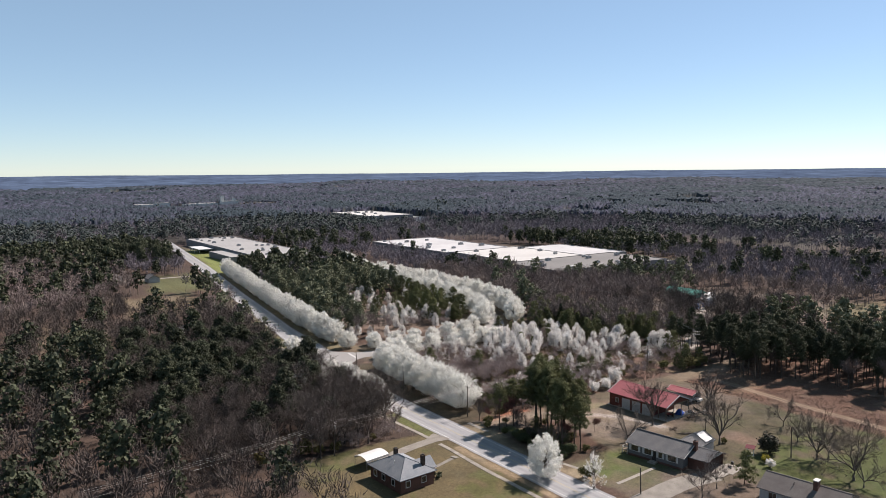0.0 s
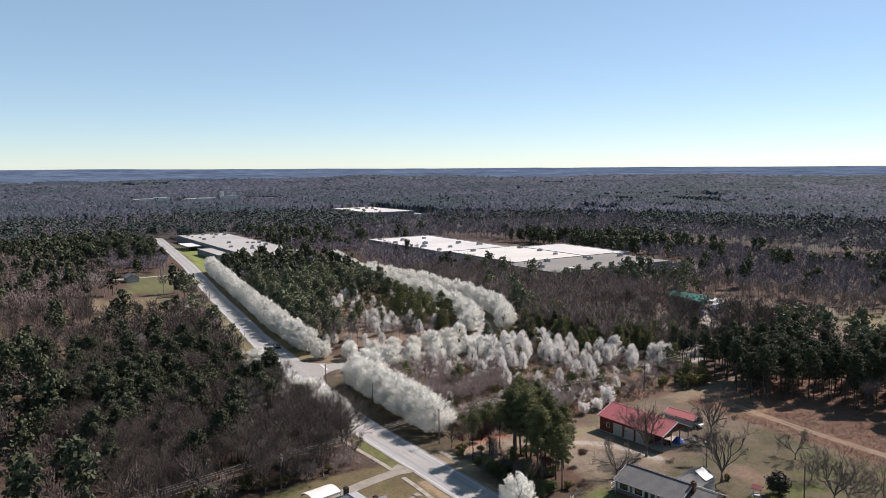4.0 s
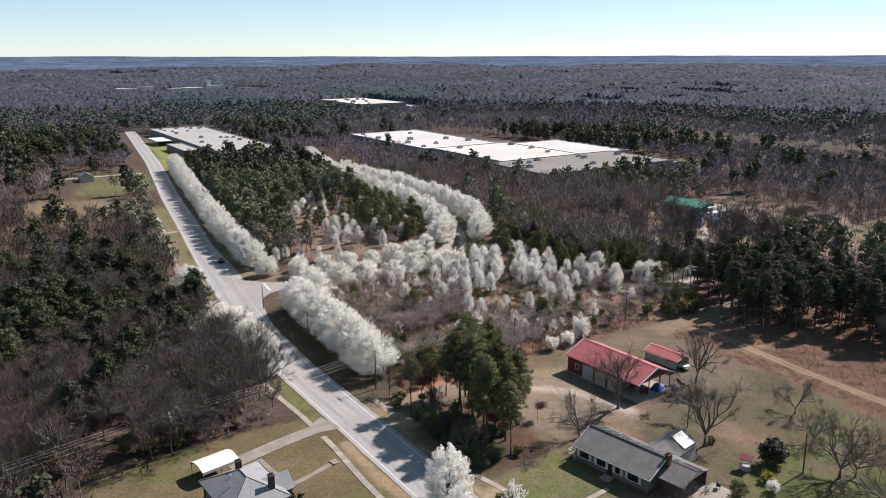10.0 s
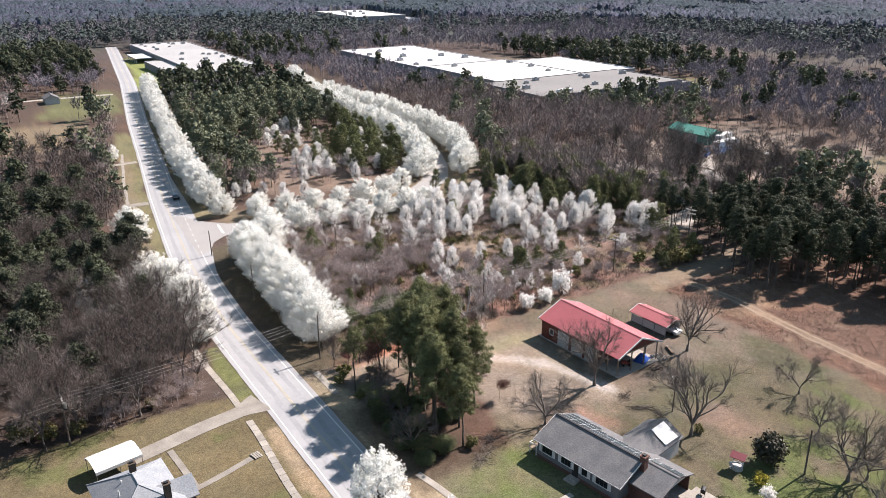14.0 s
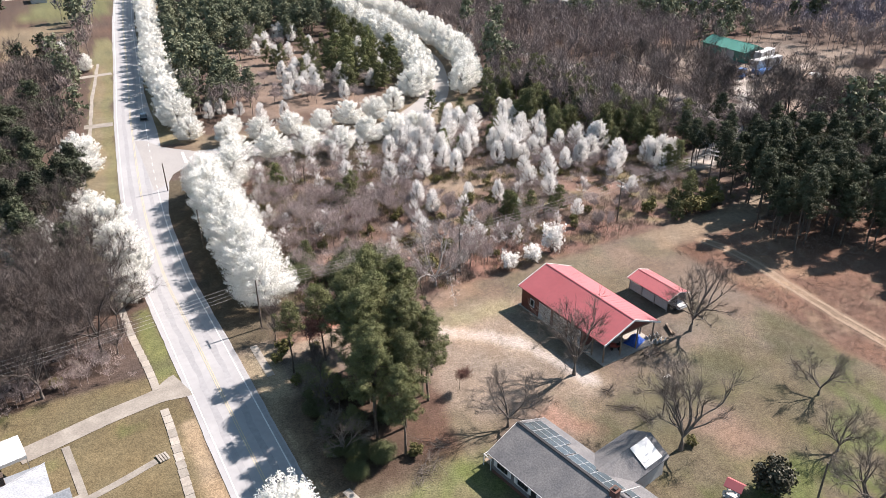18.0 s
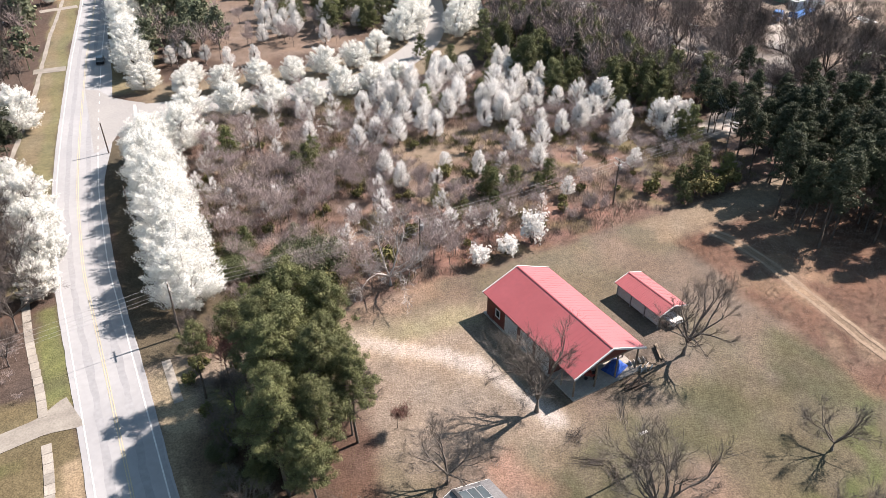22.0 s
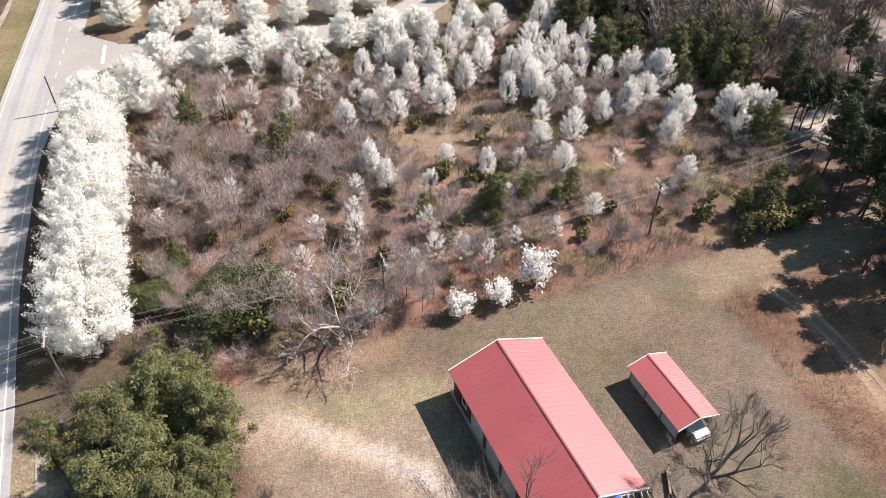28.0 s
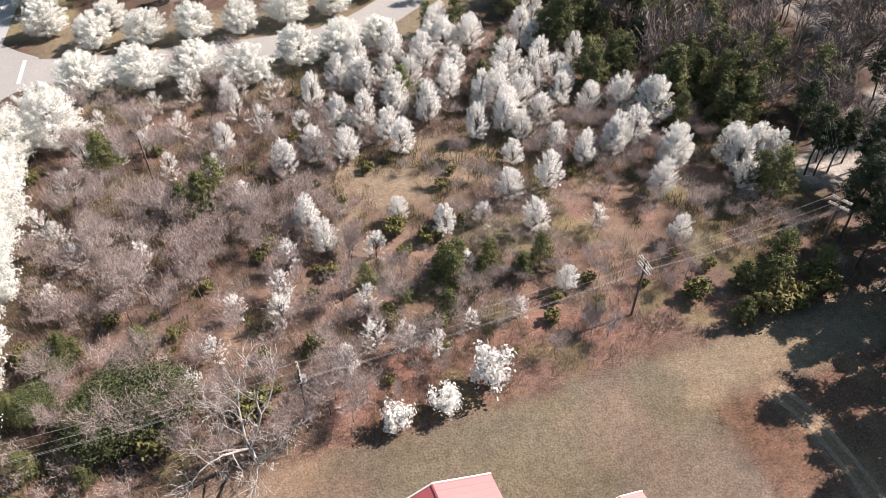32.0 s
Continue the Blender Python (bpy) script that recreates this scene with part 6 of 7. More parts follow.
def build_grey_house():
    h = thing("house", 28.5, -129.1, 0, 9.3, "single-storey grey house with grey shingle roof, solar panels and brick chimney", "house")
    x0, x1, y0, y1, eave, ridge = -3.75, 4.9, -6.6, 7.0, 3.1, 4.85
    gable_walls(h, x0, x1, y0, y1, eave, ridge, "siding_grey")
    part("foundation", box((x0 + x1) / 2, 0.1, 0.25, x1 - x0 + 0.06, y1 - y0 + 0.06, 0.5), "brick", h)
    gable_roof(h, x0, x1, y0, y1, eave, ridge, "shingle", 0.42)
    part("gutter", box(x0 - 0.5, 0.1, eave - 0.25, 0.1, y1 - y0 + 0.8, 0.1), "galvanised", h)
    for y in (y0 - 0.44, y1 + 0.44):
        for s in (-1, 1):
            cx = (x0 + x1) / 2
            part("rake_board", Geo().slab([(cx, y - 0.04, ridge + 0.01), (cx + s * 4.75, y - 0.04, eave - 0.22), (cx + s * 4.75, y + 0.04, eave - 0.22), (cx, y + 0.04, ridge + 0.01)][::s], 0.22), "white_trim", h)
    for y, w, n in ((5.2, 1.8, 3), (1.9, 1.7, 3), (-1.2, 0.9, 1), (-4.0, 1.9, 3)):
        win = window(h, x0 - 0.05, y, 1.95, w, 1.25, 0, panes=n)
        for s in (-1, 1):
            part("shutter", box(-0.02, s * (w / 2 + 0.32), 0, 0.05, 0.36, 1.35), "white_trim", win)
    part("front_door", box(x0 - 0.04, 0.3, 1.35, 0.08, 0.95, 2.1), "dark", h)
    part("porch_step", Geo().box(x0 - 0.7, 0.3, 0.12, 1.3, 1.8, 0.24).box(x0 - 0.4, 0.3, 0.3, 0.8, 1.6, 0.2), "concrete", h)
    # north landing with a rail
    part("landing", box(x0 + 0.9, y1 + 0.75, 0.75, 1.8, 1.4, 0.12), "wood", h)
    for x, y in ((x0, y1 + 1.4), (x0 + 1.8, y1 + 1.4), (x0, y1 + 0.2)):
        part("rail_post", box(x, y, 0.85, 0.09, 0.09, 1.7), "white_trim", h)
    part("rail", Geo().box(x0 + 0.9, y1 + 1.4, 1.65, 1.9, 0.07, 0.09).box(x0, y1 + 0.75, 1.65, 0.07, 1.4, 0.09).box(x0 + 0.9, y1 + 1.4, 1.25, 1.8, 0.05, 0.07), "white_trim", h)
    # chimney
    part("chimney", Geo().box(0.6, y0 - 0.55, 2.75, 0.85, 0.75, 5.5).box(0.6, y0 - 0.55, 5.55, 1.0, 0.9, 0.14), "brick", h, "brick chimney")
    part("chimney_flue", box(0.6, y0 - 0.55, 5.7, 0.45, 0.45, 0.25), "dark", h)
    # rear wing with pale roof sheets
    ex0, ex1, ey0, ey1 = x1 - 0.6, 11.4, -6.0, -0.8
    for y in (ey0 + 0.09, ey1 - 0.09):
        part("wall", box((x1 + ex1) / 2, y, 1.5, ex1 - x1, 0.18, 3.0), "siding_white", h)
    part("wall", box(ex1 - 0.09, (ey0 + ey1) / 2, 1.5, 0.18, ey1 - ey0 - 0.36, 3.0), "siding_white", h)
    gable_roof(h, ex0 - 1.6, ex1, ey0, ey1, 3.0, 4.4, "shingle", 0.35, axis_y=False)
    part("roof_sheet", Geo().slab([(7.7, -3.6, 4.49), (7.7, -6.0, 3.19), (10.7, -6.0, 3.19), (10.7, -3.6, 4.49)], 0.07), "white_metal", h, "large white sheet on the rear roof")
    part("ridge_vent", box((x0 + x1) / 2, 0.2, ridge + 0.05, 0.34, y1 - y0 + 0.6, 0.1), "dark", h, "dark ridge vent")
    # garage wing
    gx0, gx1, gy0, gy1 = -1.6, 5.4, -11.2, y0
    for x in (gx0 + 0.09, gx1 - 0.09):
        part("wall", box(x, (gy0 + gy1) / 2, 1.35, 0.18, gy1 - gy0, 2.7), "brick", h)
    gable_roof(h, gx0, gx1, gy0, gy1 - 0.45, 2.75, 4.0, "shingle", 0.35)
    part("wall", Geo().add([(gx0, gy0, 2.7), (gx1, gy0, 2.7), (1.9, gy0, 3.85), (gx0, gy0 + 0.18, 2.7), (gx1, gy0 + 0.18, 2.7), (1.9, gy0 + 0.18, 3.85)], [(0, 1, 2), (5, 4, 3), (0, 3, 4, 1), (1, 4, 5, 2), (2, 5, 3, 0)]), "siding_white", h)
    part("garage_floor", box(1.9, gy0 - 0.4, 0.05, 7.4, 5.6, 0.1), "concrete", h)
    # solar panels in two rows on the back slope, near the ridge, and on the garage
    slope = math.atan2(ridge - eave, (x1 - x0) / 2)
    panel = box(0, 0, 0, 1.02, 1.62, 0.04).mesh("solar_panel")
    panel.materials.append(M["solar"])
    edge = Geo().box(0, 0.83, 0, 1.08, 0.04, 0.05).box(0, -0.83, 0, 1.08, 0.04, 0.05).box(0.53, 0, 0, 0.04, 1.7, 0.05).box(-0.53, 0, 0, 0.04, 1.7, 0.05).mesh("panel_frame")
    edge.materials.append(M["galvanised"])
    cx = (x0 + x1) / 2
    for row in range(3):
        for i in range(8):
            if row == 2 and i > 2:
                continue
            d = 0.8 + 1.1 * row
            o = new("solar_panel", panel)
            o.parent = h
            o.matrix_local = pose(cx + d * math.cos(slope), 6.0 - 1.7 * i - (0.2 if i > 3 else 0), ridge - d * math.sin(slope) + 0.11, 0, math.degrees(slope), 0)
            f = new("panel_frame", edge)
            f.parent = o
    s2 = math.atan2(1.25, 3.5)
    for i in range(3):
        o = new("solar_panel", panel)
        o.parent = h
        o.matrix_local = pose(1.9 + 1.2 * math.cos(s2), -7.3 - 1.7 * i, 4.0 - 1.2 * math.sin(s2) + 0.1, 0, math.degrees(s2), 0)
        new("panel_frame", edge).parent = o
    g = thing("barbecue", 36.4, -141.0, 0, 30, "black barbecue grill on the back patio", "barbecue")
    part("drum", Geo().tube((-0.45, 0, 0.9), (0.45, 0, 0.9), 0.32, 0.32, 12), "dark", g)
    for x in (-0.4, 0.4):
        for y in (-0.25, 0.25):
            part("leg", box(x, y, 0.35, 0.05, 0.05, 0.7), "dark", g)
    pt = thing("patio", 34.8, -141.6, 0, 9.3, "pale concrete patio behind the garage", "patio", kind="structure")
    part("patio_slab", box(0, 0, 0.04, 5.2, 3.6, 0.08), "concrete", pt)


def hip_roof(parent, x0, x1, y0, y1, eave, ridge, mat, over=0.5):
    """A hip roof, longer along y."""
    a, b, c, d = x0 - over, x1 + over, y0 - over, y1 + over
    half, cx = (b - a) / 2, (a + b) / 2
    r0, r1 = (cx, c + half, ridge), (cx, d - half, ridge)
    for p in ([(a, c, eave), (b, c, eave), r0], [(b, c, eave), (b, d, eave), r1, r0], [(b, d, eave), (a, d, eave), r1], [(a, d, eave), (a, c, eave), r0, r1]):
        part("roof_slope", Geo().slab(p, 0.14), mat, parent)
    g = Geo()
    for p in ((a, c, eave), (b, c, eave)):
        g.tube(p, r0, 0.09, 0.09, 5)
    for p in ((a, d, eave), (b, d, eave)):
        g.tube(p, r1, 0.09, 0.09, 5)
    part("hip_cap", g.tube(r0, r1, 0.09, 0.09, 5), mat, parent)


def build_hip_house():
    h = thing("house", -25.6, -105.0, 0, 4, "brick house with a blue-grey hip roof and two chimneys", "house")
    x0, x1, y0, y1 = -4.4, 4.0, -5.6, 5.4
    for x in (x0 + 0.1, x1 - 0.1):
        part("wall", box(x, (y0 + y1) / 2, 1.5, 0.2, y1 - y0 - 0.4, 3.0), "brick", h)
    for y in (y0 + 0.1, y1 - 0.1):
        part("wall", box((x0 + x1) / 2, y, 1.5, x1 - x0, 0.2, 3.0), "brick", h)
    hip_roof(h, x0, x1, y0, y1, 3.0, 5.5, "shingle_blue")
    # front bay
    part("wall", box(4.9, -1.6, 1.45, 1.8, 4.0, 2.9), "brick", h)
    gable_roof(h, 1.2, 5.8, -3.6, 0.4, 2.95, 4.5, "shingle_blue", 0.35, axis_y=False)
    part("gable_wall", Geo().add([(5.72, -3.6, 2.9), (5.72, 0.4, 2.9), (5.72, -1.6, 4.35), (5.84, -3.6, 2.9), (5.84, 0.4, 2.9), (5.84, -1.6, 4.35)], [(2, 1, 0), (3, 4, 5), (0, 1, 4, 3), (1, 2, 5, 4), (2, 0, 3, 5)]), "white_trim", h)
    for x, y in ((0.2, 2.6), (2.4, -4.0)):
        c = part("chimney", Geo().box(x, y, 4.6, 0.75, 0.75, 3.0).box(x, y, 6.12, 0.9, 0.9, 0.12), "log", h, "dark brown brick chimney")
        part("chimney_flue", box(x, y, 6.25, 0.4, 0.4, 0.2), "dark", c)
    for x, y in ((-1.6, 1.2), (-2.4, -0.6)):
        part("vent_pipe", Geo().tube((x, y, 3.9), (x, y, 5.1), 0.09, 0.09, 8), "white_metal", h)
    for y in (3.6, -4.6):
        window(h, x1 + 0.05, y, 1.7, 1.2, 1.3, 180)
    window(h, 5.86, -1.6, 1.6, 1.6, 1.3, 180)
    for x in (-2.6, 1.4):
        window(h, x, y1 + 0.05, 1.7, 1.0, 1.2, -90)
        window(h, x, y0 - 0.05, 1.7, 1.0, 1.2, 90)
    for y in (-3, 0.5, 3.5):
        window(h, x0 - 0.05, y, 1.7, 1.0, 1.2, 0)
    part("front_step", Geo().box(6.5, 0.9, 0.15, 1.2, 1.6, 0.3), "concrete", h)
    c = thing("carport", -26.7, -93.8, 0, 9, "white arched metal carport beside the driveway", "carport")
    g, n = Geo(), 8
    top = []
    for i in range(n + 1):
        a = -0.62 + 1.24 * i / n
        top.append((math.sin(a) / math.sin(0.62) * 2.15, 2.25 + (math.cos(a) - math.cos(0.62)) * 3.0))
    for z in (0.0, -0.05):
        g.v += [(x, u, a + z) for u, a in top for x in (-3.1, 3.1)]
    m = 2 * (n + 1)
    g.f += [(2 * i, 2 * i + 1, 2 * i + 3, 2 * i + 2) for i in range(n)] + [(m + 2 * i + 2, m + 2 * i + 3, m + 2 * i + 1, m + 2 * i) for i in range(n)]
    g.f += [(2 * i, 2 * i + 2, m + 2 * i + 2, m + 2 * i) for i in range(n)] + [(2 * i + 3, 2 * i + 1, m + 2 * i + 1, m + 2 * i + 3) for i in range(n)] + [(1, 0, m, m + 1), (2 * n, 2 * n + 1, m + 2 * n + 1, m + 2 * n)]
    part("roof", g, "white_metal", c)
    for y in (2.17, -2.17):
        part("side_skirt", box(0, y, 2.05, 6.2, 0.04, 0.45), "white_metal", c)
    for x in (-3.0, 0, 3.0):
        for y in (-2.1, 2.1):
            part("post", box(x, y, 1.15, 0.07, 0.07, 2.3), "galvanised", c)
    s = thing("hedge_bush", -18.8, -108.2, 0, label="clipped dark bush by the front wall", category="shrub")
    tv, cv = shrub(167, 1.4, 2.0, 500, 0.1)
    part("foliage", mesh_arrays("foliage", *cv), "pine_dark", s)


def build_brown_house():
    h = thing("house", 31.0, -160.5, 0, 9, "low house with a brown shingle roof and white-capped chimney", "house")
    gable_walls(h, -4, 4, -8, 7, 3.0, 4.9, "siding_white")
    gable_roof(h, -4, 4, -8, 7, 3.0, 4.9, "shingle_brown", 0.5)
    part("chimney", box(-0.9, -2.4, 3.0, 1.3, 0.8, 6.0), "brick", h)
    part("chimney_cap", box(-0.9, -2.4, 6.05, 1.5, 1.0, 0.16), "white_trim", h, "white chimney cap")
    for y in (4.5, 1.0, -5.5):
        window(h, -4.05, y, 1.7, 1.5, 1.2, 0)
    part("vent_pipe", Geo().tube((-1.6, 1.5, 3.9), (-1.6, 1.5, 4.7), 0.08, 0.08, 8), "dark", h)


def roof_unit(parent, x, y, z, s):
    u = part("roof_unit", Geo().box(x, y, z + 0.7 * s, 2.6 * s, 1.8 * s, 1.3 * s), "galvanised", parent)
    part("unit_curb", box(x, y, z + 0.05, 3.0 * s, 2.2 * s, 0.2), "roof_grey", u)
    part("unit_fan", Geo().tube((x, y, z + 1.35 * s), (x, y, z + 1.5 * s), 0.6 * s, 0.6 * s, 10), "dark", u)


def flat_block(parent, x0, x1, y0, y1, h, wall, top, name="block"):
    t = 0.4
    for x in (x0 + t / 2, x1 - t / 2):
        part("wall", box(x, (y0 + y1) / 2, h / 2, t, y1 - y0 - 2 * t, h), wall, parent)
    for y in (y0 + t / 2, y1 - t / 2):
        part("wall", box((x0 + x1) / 2, y, h / 2, x1 - x0, t, h), wall, parent)
    part("roof_deck", box((x0 + x1) / 2, (y0 + y1) / 2, h - 0.35, x1 - x0 - 2 * t, y1 - y0 - 2 * t, 0.3), top, parent)
    part("parapet_cap", Geo().box(x0 + 0.2, (y0 + y1) / 2, h + 0.06, 0.5, y1 - y0, 0.12).box(x1 - 0.2, (y0 + y1) / 2, h + 0.06, 0.5, y1 - y0, 0.12).box((x0 + x1) / 2, y0 + 0.2, h + 0.065, x1 - x0, 0.5, 0.12).box((x0 + x1) / 2, y1 - 0.2, h + 0.065, x1 - x0, 0.5, 0.12), top, parent)


def build_factories():
    rng = random.Random(5)
    f = thing("warehouse", 0, 0, 0, label="huge flat-roofed warehouse, white, cream and grey roofing, grey walls", category="warehouse")
    flat_block(f, 192, 286, 78, 127, 6.2, "factory_wall", "roof_grey")
    flat_block(f, 203, 262, 127.4, 200, 6.0, "factory_wall", "roof_white")
    flat_block(f, 262.4, 303, 127.4, 195, 5.6, "factory_wall", "roof_cream")
    flat_block(f, 198, 256, 200.4, 306, 6.0, "factory_wall", "roof_cream")
    flat_block(f, 286.4, 296, 80, 112, 4.2, "factory_wall", "roof_grey")
    for _ in range(9):
        roof_unit(f, rng.uniform(198, 282), rng.uniform(82, 123), 6.0, rng.uniform(0.8, 1.3))
    for _ in range(5):
        roof_unit(f, rng.uniform(208, 258), rng.uniform(132, 195), 5.8, rng.uniform(0.8, 1.3))
    for _ in range(10):
        roof_unit(f, rng.uniform(202, 250), rng.uniform(205, 300), 5.8, rng.uniform(0.9, 1.5))
    part("skylight_monitor", Geo().box(212, 86, 6.5, 8.5, 2.2, 1.0), "white_metal", f, "long white roof monitor")
    for i in range(4):
        part("loading_door", box(191.95, 84 + 9 * i, 2.0, 0.12, 3.2, 3.6), "roof_grey", f)
        part("loading_door", box(206 + 18 * i, 77.95, 2.0, 3.2, 0.12, 3.6), "roof_grey", f)
    f = thing("factory", 0, 0, 0, label="long flat-roofed factory with pale grey roofing beside the road", category="factory")
    flat_block(f, 84, 126, 254, 436, 5.6, "factory_wall", "roof_pale")
    flat_block(f, 72, 83.6, 284, 334, 4.2, "factory_wall", "roof_pale")
    part("canopy_roof", box(77, 372, 3.4, 11, 28, 0.4), "white_metal", f, "white entrance canopy")
    for i in range(5):
        part("canopy_post", box(72.2, 360 + 6 * i, 1.6, 0.35, 0.35, 3.2), "white_metal", f)
    for _ in range(22):
        roof_unit(f, rng.uniform(89, 121), rng.uniform(262, 428), 5.4, rng.uniform(0.6, 1.1))
    f = thing("warehouse", 0, 0, 0, label="distant grey warehouse with a white roof among pines", category="warehouse")
    flat_block(f, 336, 396, 556, 664, 9.0, "factory_wall", "roof_white")
    flat_block(f, 396.4, 412, 552, 600, 5.0, "white_metal", "roof_white")
    for _ in range(8):
        roof_unit(f, rng.uniform(342, 388), rng.uniform(565, 655), 8.8, 1.2)
    # the mill far off
    f = thing("mill", 0, 0, 0, label="far white mill buildings with tall sheds", category="mill")
    for x, y, a, b, h in ((192, 1046, 34, 20, 7), (216, 1036, 22, 16, 9), (256, 1006, 26, 18, 7), (276, 992, 30, 22, 8), (304, 968, 26, 14, 11), (296, 978, 5, 5, 19), (311, 964, 4, 4, 16), (352, 955, 52, 18, 7)):
        flat_block(f, x - a / 2, x + a / 2, y - b / 2, y + b / 2, h + float(height(x, y)) + 4, "white_metal" if x != 352 else "brick", "roof_white" if x != 352 else "roof_grey")
    for x, y in ((1480, 1230), (1560, 1290), (1950, 1030)):
        f = thing("farm_building", x, y, float(height(x, y)), 20, "far white farm building on a wooded rise", "building", "far buildings")
        part("wall", box(0, 0, 3.5, 26, 12, 7), "white_metal", f)
        part("roof", Geo().slab([(-14, -7, 7), (14, -7, 7), (14, 0, 9), (-14, 0, 9)], 0.3).slab([(-14, 0, 9), (14, 0, 9), (14, 7, 7), (-14, 7, 7)], 0.3), "roof_white", f)
    # the green shed and its yard
    g = thing("shed", 202, -1, 0, 0, "long shed with a green metal roof behind the trees", "shed")
    gable_walls(g, -4.4, 4.4, -9.4, 9.2, 3.6, 5.4, "green_metal")
    gable_roof(g, -4.4, 4.4, -9.4, 9.2, 3.6, 5.4, "green_metal", 0.5, 0.1, ribs=0.9)
    part("shed_door", box(-4.44, -3, 1.5, 0.08, 3.2, 2.9), "siding_white", g)
    for x, y, a, l in ((205.5, -11.4, 14, 10), (197.5, -18.6, 3, 13)):
        t = thing("cargo_trailer", x, y, 0, a, "white box cargo trailer parked in the yard", "trailer", "trailers in the yard")
        part("box_body", box(0, 0, 2.35, l, 2.5, 2.7), "white_metal", t)
        part("chassis", box(0, 0, 0.9, l * 0.95, 1.0, 0.25), "dark", t)
        for k in (l * 0.3, l * 0.4):
            for s in (-1, 1):
                part("wheel", Geo().tube((k, s * 0.95, 0.5), (k, s * 1.2, 0.5), 0.5, 0.5, 12), "rubber", t)
        part("landing_leg", Geo().box(-l * 0.3, 0.7, 0.4, 0.12, 0.12, 0.9).box(-l * 0.3, -0.7, 0.4, 0.12, 0.12, 0.9), "dark", t)
    for x, y, s in ((206, -32, 3.2), (185.5, -50, 3.0), (188, -63, 1.8), (199, -39, 1.6)):
        t = thing("covered_heap", x, y, 0, rng.uniform(0, 90), "low heap under a pale plastic sheet in the yard", "heap", "heaps in the yard")
        g, n = Geo(), 7
        g.add([((i / 6 - 0.5) * 2 * s, (j / 6 - 0.5) * 1.2 * s, max(0.02, 0.9 * (1 - (i / 3 - 1) ** 2) * (1 - (j / 3 - 1) ** 2) + rng.uniform(-0.08, 0.08))) for j in range(n) for i in range(n)], [(j * n + i, j * n + i + 1, (j + 1) * n + i + 1, (j + 1) * n + i) for j in range(n - 1) for i in range(n - 1)])
        part("sheet", g, "tarp_white", t)
    for i in range(16):
        x, y = (rng.uniform(186, 218), rng.uniform(-62, -26)) if i < 10 else (rng.uniform(162, 176), rng.uniform(-6, 4))
        t = thing("scrap_pile", x, y, 0, rng.uniform(0, 180), "rusty scrap metal pile in the yard", "scrap", "scrap in the yard")
        for _ in range(4):
            part("scrap_piece", box(rng.uniform(-1.2, 1.2), rng.uniform(-0.7, 0.7), 0.35, rng.uniform(0.8, 2.6), rng.uniform(0.5, 1.2), 0.7, rng.uniform(0, 90)), rng.choice(("log", "barn_wall", "galvanised", "dark")), t)
    # yards to the west, glimpsed between trees
    for x, y, a, s, roof in ((-15, 246, 20, 1.0, "shingle_brown"), (4, 226, 0, 0.8, "shingle"), (-48, 252, 10, 0.9, "shingle_brown"), (-26, 64, 25, 0.8, "shingle_blue"), (-62, 330, 0, 2.6, "shingle_brown"), (-118, 150, 0, 0.7, "roof_white")):
        h = thing("house", x, y, 0, a, "small house among the trees, low gabled roof", "house", "houses among the trees")
        gable_walls(h, -4 * s, 4 * s, -6 * s, 6 * s, 2.8, 4.6, "siding_white")
        gable_roof(h, -4 * s, 4 * s, -6 * s, 6 * s, 2.8, 4.6, roof, 0.4)
        window(h, 4 * s + 0.04, 2 * s, 1.6, 1.0, 1.2, 180)
        window(h, 4 * s + 0.04, -2 * s, 1.6, 1.0, 1.2, 180)


def build_yard_truck():
    v = thing("truck", 183.0, -21.6, 0, -65, "blue lorry cab parked in the yard", "truck")
    part("cab", Geo().box(0, 0, 1.7, 2.3, 2.4, 2.2).box(0, -1.7, 1.2, 2.0, 1.4, 1.2), "truck_blue", v)
    part("windscreen", box(0, -1.22, 2.1, 2.0, 0.06, 0.8), "glass", v)
    part("chassis", box(0, 2.8, 0.8, 1.0, 4.2, 0.3), "dark", v)
    for x in (-0.95, 0.95):
        for y in (-1.7, 2.6, 3.8):
            part("wheel", Geo().tube((x - 0.15, y, 0.5), (x + 0.15, y, 0.5), 0.5, 0.5, 12), "rubber", v)
    f = thing("flatbed_trailer", 191.5, -22.4, 0, 15, "dark blue flatbed trailer in the yard", "trailer")
    part("deck", box(0, 0, 1.2, 11, 2.5, 0.25), "truck_blue", f)
    part("headboard", box(-5.4, 0, 1.9, 0.12, 2.4, 1.2), "truck_blue", f)
    for k in (2.8, 4.0):
        for s in (-1, 1):
            part("wheel", Geo().tube((k, s * 0.9, 0.5), (k, s * 1.2, 0.5), 0.5, 0.5, 12), "rubber", f)
    part("landing_leg", box(-3.6, 0, 0.55, 0.2, 1.6, 1.1), "dark", f)
    w = thing("flat_trailer", 180.6, -49.4, 0, 25, "long white-topped trailer beside a pale heap", "trailer")
    part("deck", box(0, 0, 0.9, 6.5, 2.2, 0.3), "white_metal", w)
    for s in (-1, 1):
        part("wheel", Geo().tube((1.5, s * 0.8, 0.4), (1.5, s * 1.05, 0.4), 0.4, 0.4, 12), "rubber", w)
    part("drawbar", box(-3.9, 0, 0.6, 1.6, 0.2, 0.2), "dark", w)
    part("jack_leg", box(-3.0, 0, 0.38, 0.15, 0.15, 0.76), "dark", w)


build_yard_truck()
build_barn()
build_shelter()
build_grey_house()
build_hip_house()
build_brown_house()
build_factories()


